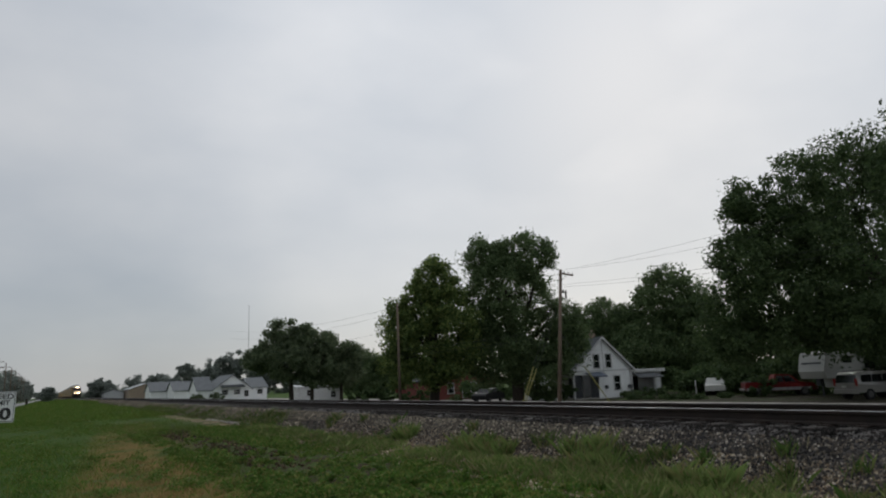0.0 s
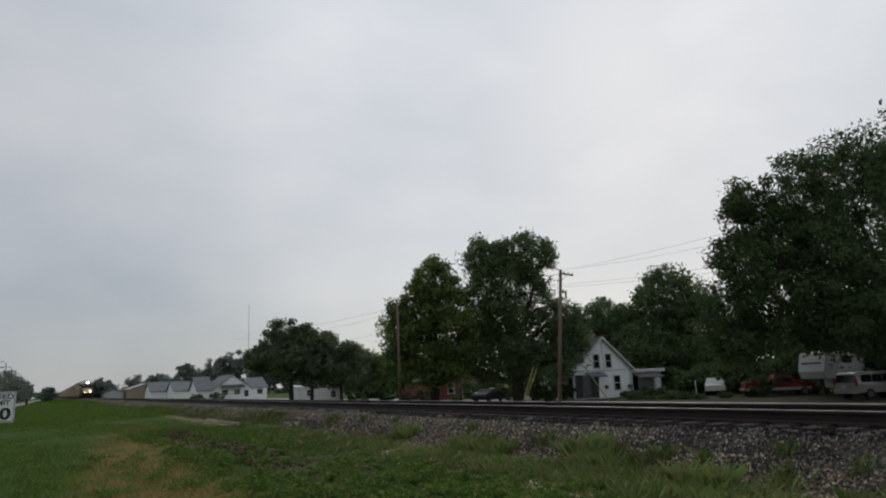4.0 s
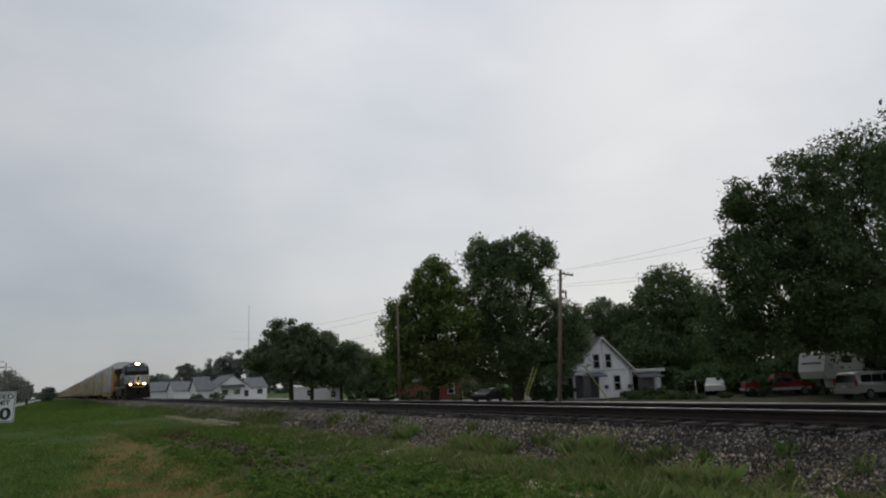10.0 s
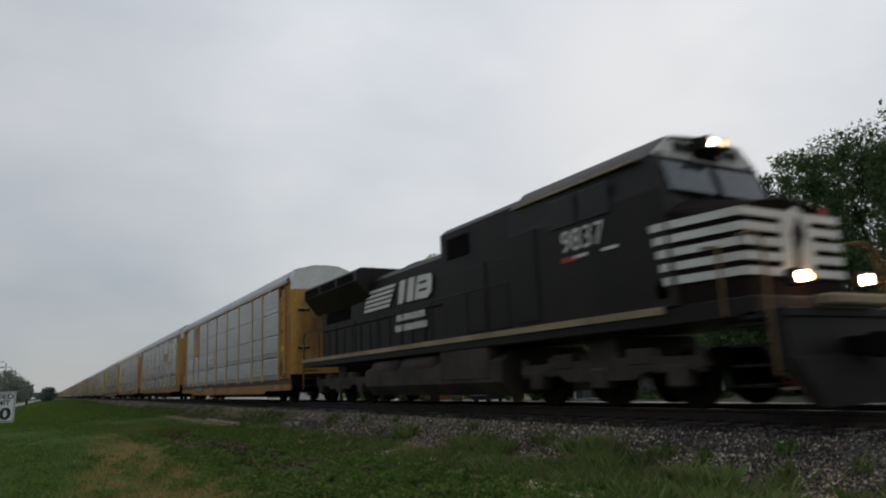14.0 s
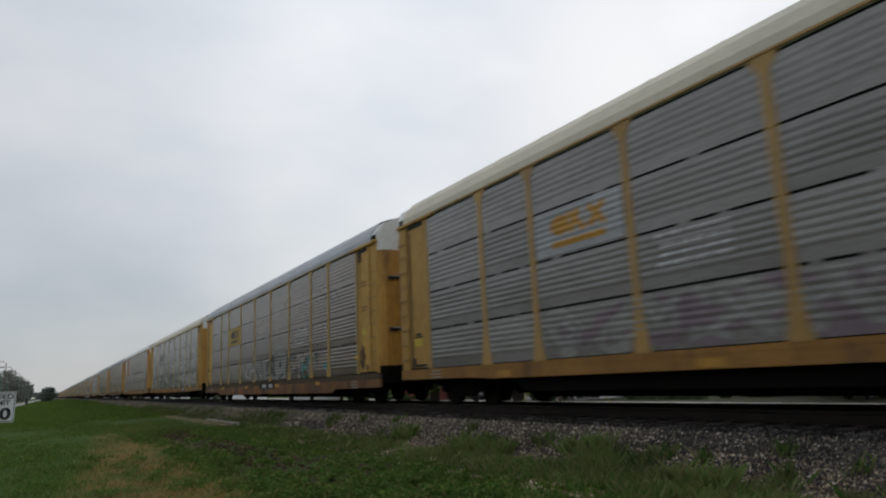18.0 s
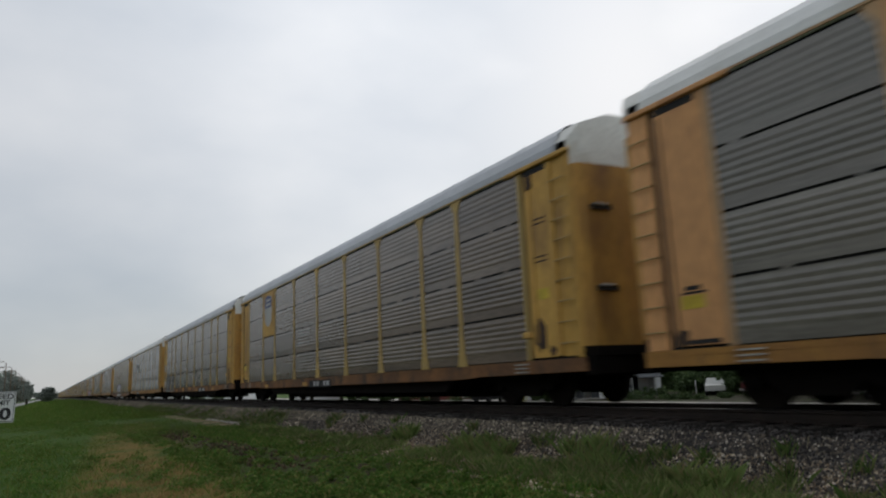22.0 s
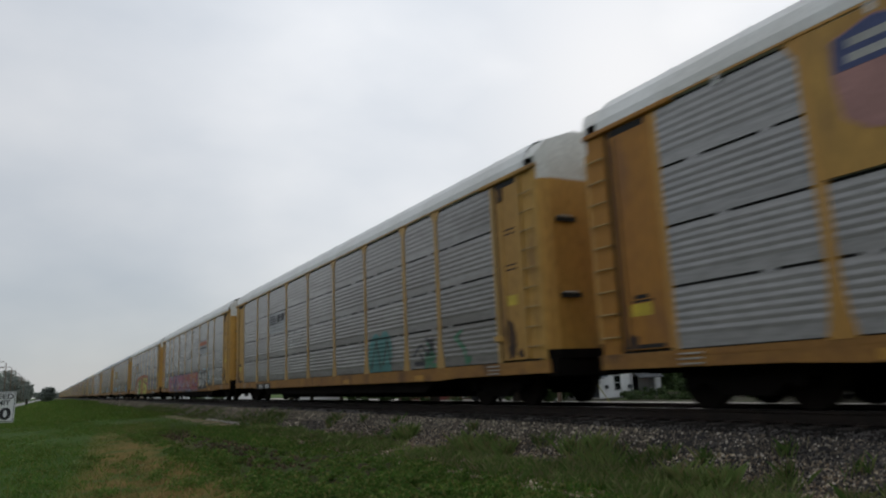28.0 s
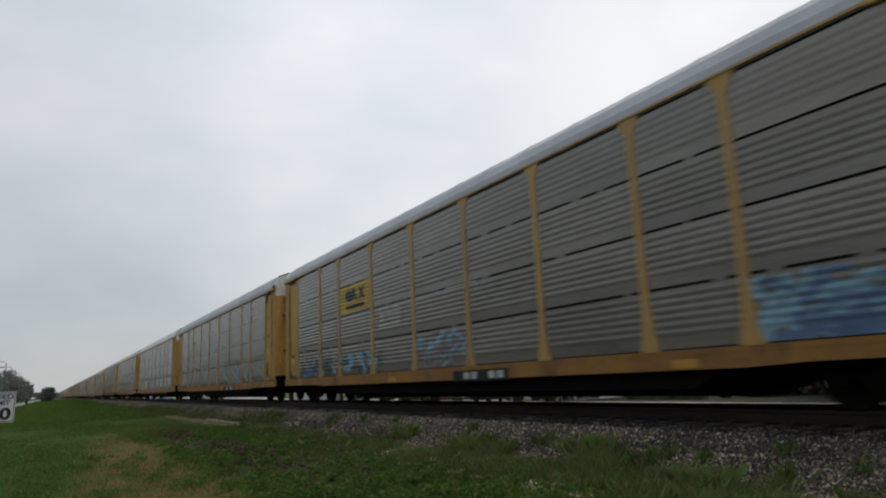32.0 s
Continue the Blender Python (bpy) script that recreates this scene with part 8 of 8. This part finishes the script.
# a plain emblem in place of the maker's mark on the nose
part("emblem", Geo().prism([(-0.42, 1.95), (0.30, 1.95), (0.45, 2.3), (0.38, 2.95), (0.05, 3.15), (-0.35, 2.9)], -21.10, -21.08), M_LWHITE, nose, "white emblem shape")
part("emblem_figure", Geo().prism([(-0.20, 1.98), (-0.05, 1.98), (0.06, 2.45), (0.25, 2.7), (0.10, 3.0), (-0.12, 2.7), (-0.10, 2.4)], -21.115, -21.102), M_LBLACK, nose)
part("nose_light", Geo().bar((0.9, -21.0, 3.13), (0.9, -21.06, 3.13), 0.08), M_REDPLATE, nose)
part("nose_lamp", Geo().bar((-0.05, -21.2, 1.97), (-0.05, -21.26, 1.97), 0.045), M_AMBER, LOCO, "small amber lamp")
# front platform, plow, steps, rails
part("front_platform", Geo().box(-1.46, 1.46, -21.75, -21.0, 1.30, 1.44, 0.02), M_LBLACK, LOCO)
part("pilot", Geo().box(-1.46, 1.46, -21.70, -21.4, 0.55, 1.35, 0.03), M_LBLACK, LOCO)
part("snow_plow", Geo().prism([(-21.7, 0.78), (-21.85, 0.72), (-22.05, 0.35), (-22.15, 0.09), (-21.95, 0.09), (-21.8, 0.4), (-21.6, 0.75)], -1.52, 1.52, "x"), M_PLOW, LOCO, "dull black plow blade")
part("coupler", Geo().box(-0.13, 0.13, -22.3, -21.5, 0.74, 1.02, 0.03).box(-0.2, 0.2, -22.32, -22.05, 0.70, 1.06, 0.04), M_UNDER, LOCO)
part("coupler", Geo().box(-0.13, 0.13, -0.9, -0.02, 0.74, 1.02, 0.03).box(-0.2, 0.2, -0.25, 0.0, 0.70, 1.06, 0.04), M_UNDER, LOCO)
part("anticlimber", Geo().box(-0.75, 0.75, -22.0, -21.7, 1.46, 1.62, 0.03), M_SILLSTRIPE, LOCO, "pale anticlimber bar")
for x in (-0.88, 0.74):
    lamp = part("ditch_light", Geo().box(x - 0.12, x + 0.12, -21.66, -21.46, 1.76, 2.02, 0.03), M_LBLACK, LOCO)
    part("lens", Geo().bar((x, -21.66, 1.89), (x, -21.69, 1.89), 0.080, n=14), M_DITCH, lamp, "lit ditch light")
    # Added lip that blocks the lamp's spill onto anticlimber and plow.
    part("visor", Geo().box(x - 0.1, x + 0.1, -21.88, -21.64, 1.785, 1.80), M_LBLACK, lamp, "black lower visor added to keep the lamp off the plow")
for i in range(4):
    for s in (-1, 1):
        for y in (-21.1, -1.2):
            part("step", Geo().box(s * 1.28 - 0.2, s * 1.28 + 0.2, y - 0.32, y + 0.32, 0.35 + i * 0.29, 0.39 + i * 0.29), M_PLOW, LOCO)
for s in (-1, 1):
    part("grab_rail", Geo().path([(s * 1.47, -21.5, 0.5), (s * 1.47, -21.5, 2.4), (s * 1.40, -21.3, 2.6), (s * 1.3, -21.0, 2.6)], 0.025), M_HAND, LOCO, "dusty yellow grab rail")
    part("grab_rail", Geo().path([(s * 1.47, -20.75, 1.4), (s * 1.47, -20.75, 2.45), (s * 1.42, -20.4, 2.5)], 0.025), M_HAND, LOCO, "dusty yellow grab rail")
    part("grab_rail", Geo().path([(s * 1.47, -0.85, 0.5), (s * 1.47, -0.85, 2.65), (s * 1.0, -0.85, 2.7)], 0.025), M_HAND, LOCO, "dusty yellow grab rail")
    rail_ = part("handrail", Geo().bar((s * 1.46, -15.2, 2.72), (s * 1.46, -0.9, 2.72), 0.018, n=6), M_LBLACK, LOCO)
    for i in range(9):
        y = -15.2 + i * 1.78
        part("stanchion", Geo().bar((s * 1.46, y, 1.64), (s * 1.46, y, 2.72), 0.017, n=6), M_LBLACK, rail_)
# tank, reservoirs, trucks
part("fuel_tank", Geo().prism([(-1.42, 1.02), (-1.42, 0.55), (-1.15, 0.26), (1.15, 0.26), (1.42, 0.55), (1.42, 1.02), (0.9, 1.3), (-0.9, 1.3)], -14.7, -7.0), M_LGREY, LOCO, "dusty grey-brown fuel tank")
for y0, y1 in ((-9.3, -7.5), (-11.6, -9.6)):
    part("air_reservoir", Geo().bar((-1.2, y0, 1.08), (-1.2, y1, 1.08), 0.24, n=14), M_LGREY, LOCO, smooth=True)
part("battery_box", Geo().box(-1.44, -0.9, -14.2, -11.9, 0.62, 1.36, 0.03), M_LGREY, LOCO)
for yc in (-4.1, -17.6):
    g = Geo()
    for s in (-1, 1):
        x = s * 1.12
        g.prism([(-2.5, 0.70), (-2.4, 0.86), (-0.9, 0.90), (0.9, 0.90), (2.4, 0.86), (2.5, 0.70), (2.0, 0.62), (1.2, 0.64), (0.9, 0.5), (-0.9, 0.5), (-1.2, 0.64), (-2.0, 0.62)], x - 0.08, x + 0.08, "x")
        for dy in (-1.9, 0.0, 1.9):
            g.box(x - 0.12, x + 0.16, dy - 0.22, dy + 0.22, 0.36, 0.74, 0.03)
            g.bar((x, dy - 0.45, 0.6), (x, dy - 0.45, 1.0), 0.09).bar((x, dy + 0.45, 0.6), (x, dy + 0.45, 1.0), 0.09)
        g.box(x - 0.1, x + 0.2, -1.35, -0.75, 0.75, 1.05, 0.03).box(x - 0.1, x + 0.2, 0.75, 1.35, 0.75, 1.05, 0.03)
    g.box(-1.1, 1.1, -0.4, 0.4, 0.6, 1.3, 0.03)
    truck = part("truck", g, M_LGREY, LOCO, "dusty six-wheel truck", at=pose(0, yc, 0))
    for dy in (-1.9, 0.0, 1.9):
        for s in (-1, 1):
            part("wheel", wheel_mesh(0.51), M_WHEEL, truck, at=pose(s * 0.75, dy, 0))
# markings on the flank: tapering bars, two block shapes and two lines of unread writing
XH = -0.985
for i in range(5):
    z = 3.00 + i * 0.145
    part("flank_stripe", Geo().prism([(-5.95 - 0.07 * i, z), (-7.98 - 0.11 * i, z), (-8.06 - 0.11 * i, z + 0.095), (-6.0 - 0.07 * i, z + 0.095)], XH - 0.01, XH + 0.01, "x"), M_LWHITE, hood, "white stripe")
part("emblem", Geo().prism([(-8.62, 3.0), (-9.0, 3.0), (-9.2, 3.69), (-8.82, 3.69)], XH - 0.01, XH + 0.01, "x"), M_LWHITE, hood, "white slanted emblem block")
part("emblem", Geo().prism([(-9.2, 3.0), (-9.62, 3.0), (-9.82, 3.69), (-9.40, 3.69)], XH - 0.01, XH + 0.01, "x"), M_LWHITE, hood, "white slanted emblem block")
part("emblem", Geo().prism([(-9.75, 3.0), (-10.55, 2.98), (-10.78, 3.12), (-10.86, 3.5), (-10.8, 3.64), (-10.0, 3.68), (-9.88, 3.5)], XH - 0.01, XH + 0.01, "x"), M_LWHITE, hood, "white rounded emblem block")
for z in (3.2, 3.42):
    part("emblem_slit", Geo().box(XH - 0.014, XH - 0.009, -10.55, -10.05, z, z + 0.07), M_LBLACK, hood)
for z, segs in ((2.47, ((-8.5, -10.4),)), (2.16, ((-8.4, -10.7),))):
    for a, c in segs:
        k = int((a - c) / 0.21)
        for j in range(k):
            part("writing_bar", Geo().box(XH - 0.01, XH + 0.01, a - j * 0.21 - 0.15, a - j * 0.21, z, z + 0.19), M_LWHITE, hood)
num = letters("9837", 0.62, M_LWHITE, "road_number")
part("road_number", num, M_LWHITE, cab, "white road number", at=Matrix(((0, 0, -1, -1.505), (-1, 0, 0, -17.15), (0, 1, 0, 3.0), (0, 0, 0, 1))))
part("red_bar", Geo().box(-1.512, -1.495, -17.6, -17.15, 2.80, 2.90), M_REDPLATE, cab)
for y0, y1 in ((-17.9, -17.5), (-18.7, -18.3)):
    part("writing_bar", Geo().box(-1.512, -1.495, y0, y1, 2.84, 2.90), M_LWHITE, cab)
part("tail_plate", Geo().box(-0.9, 0.9, -1.62, -1.56, 1.9, 3.3, 0.02), M_LBLACK, hood)
part("pale_plate", Geo().box(-1.5, -1.45, -19.75, -19.5, 1.8, 2.1), M_SILLSTRIPE, LOCO)


# ---- what moves ----
# metres by which the train lags (+) or leads (-) an even run, second by second
LAG = ((0, 0.0), (13, 0.0), (14, 0.05), (15, 0.33), (16, 0.26), (17, 0.2), (18, 0.0), (19, 0.03), (20, -0.04), (21, -0.3), (22, -0.3), (23, -0.33),
       (24, 0.44), (25, 0.23), (26, 0.25), (27, 0.12), (28, 0.0), (29, -0.1), (30, -0.13), (31, -0.1), (32, -0.08))


def motions():
    """The whole train rolls along the track at an almost steady speed."""
    run = [(float(t), HEAD_Y - SPEED * t + float(np.interp(t, [a for a, _ in LAG], [b for _, b in LAG]))) for t in range(33)]
    for k, car in enumerate(CARS):
        walk(car, [(t, pose(TRACK_X, y + k * PITCH_CAR, 0)) for t, y in run])
    walk(LOCO, [(t, pose(TRACK_X, y, 0)) for t, y in run])


motions()
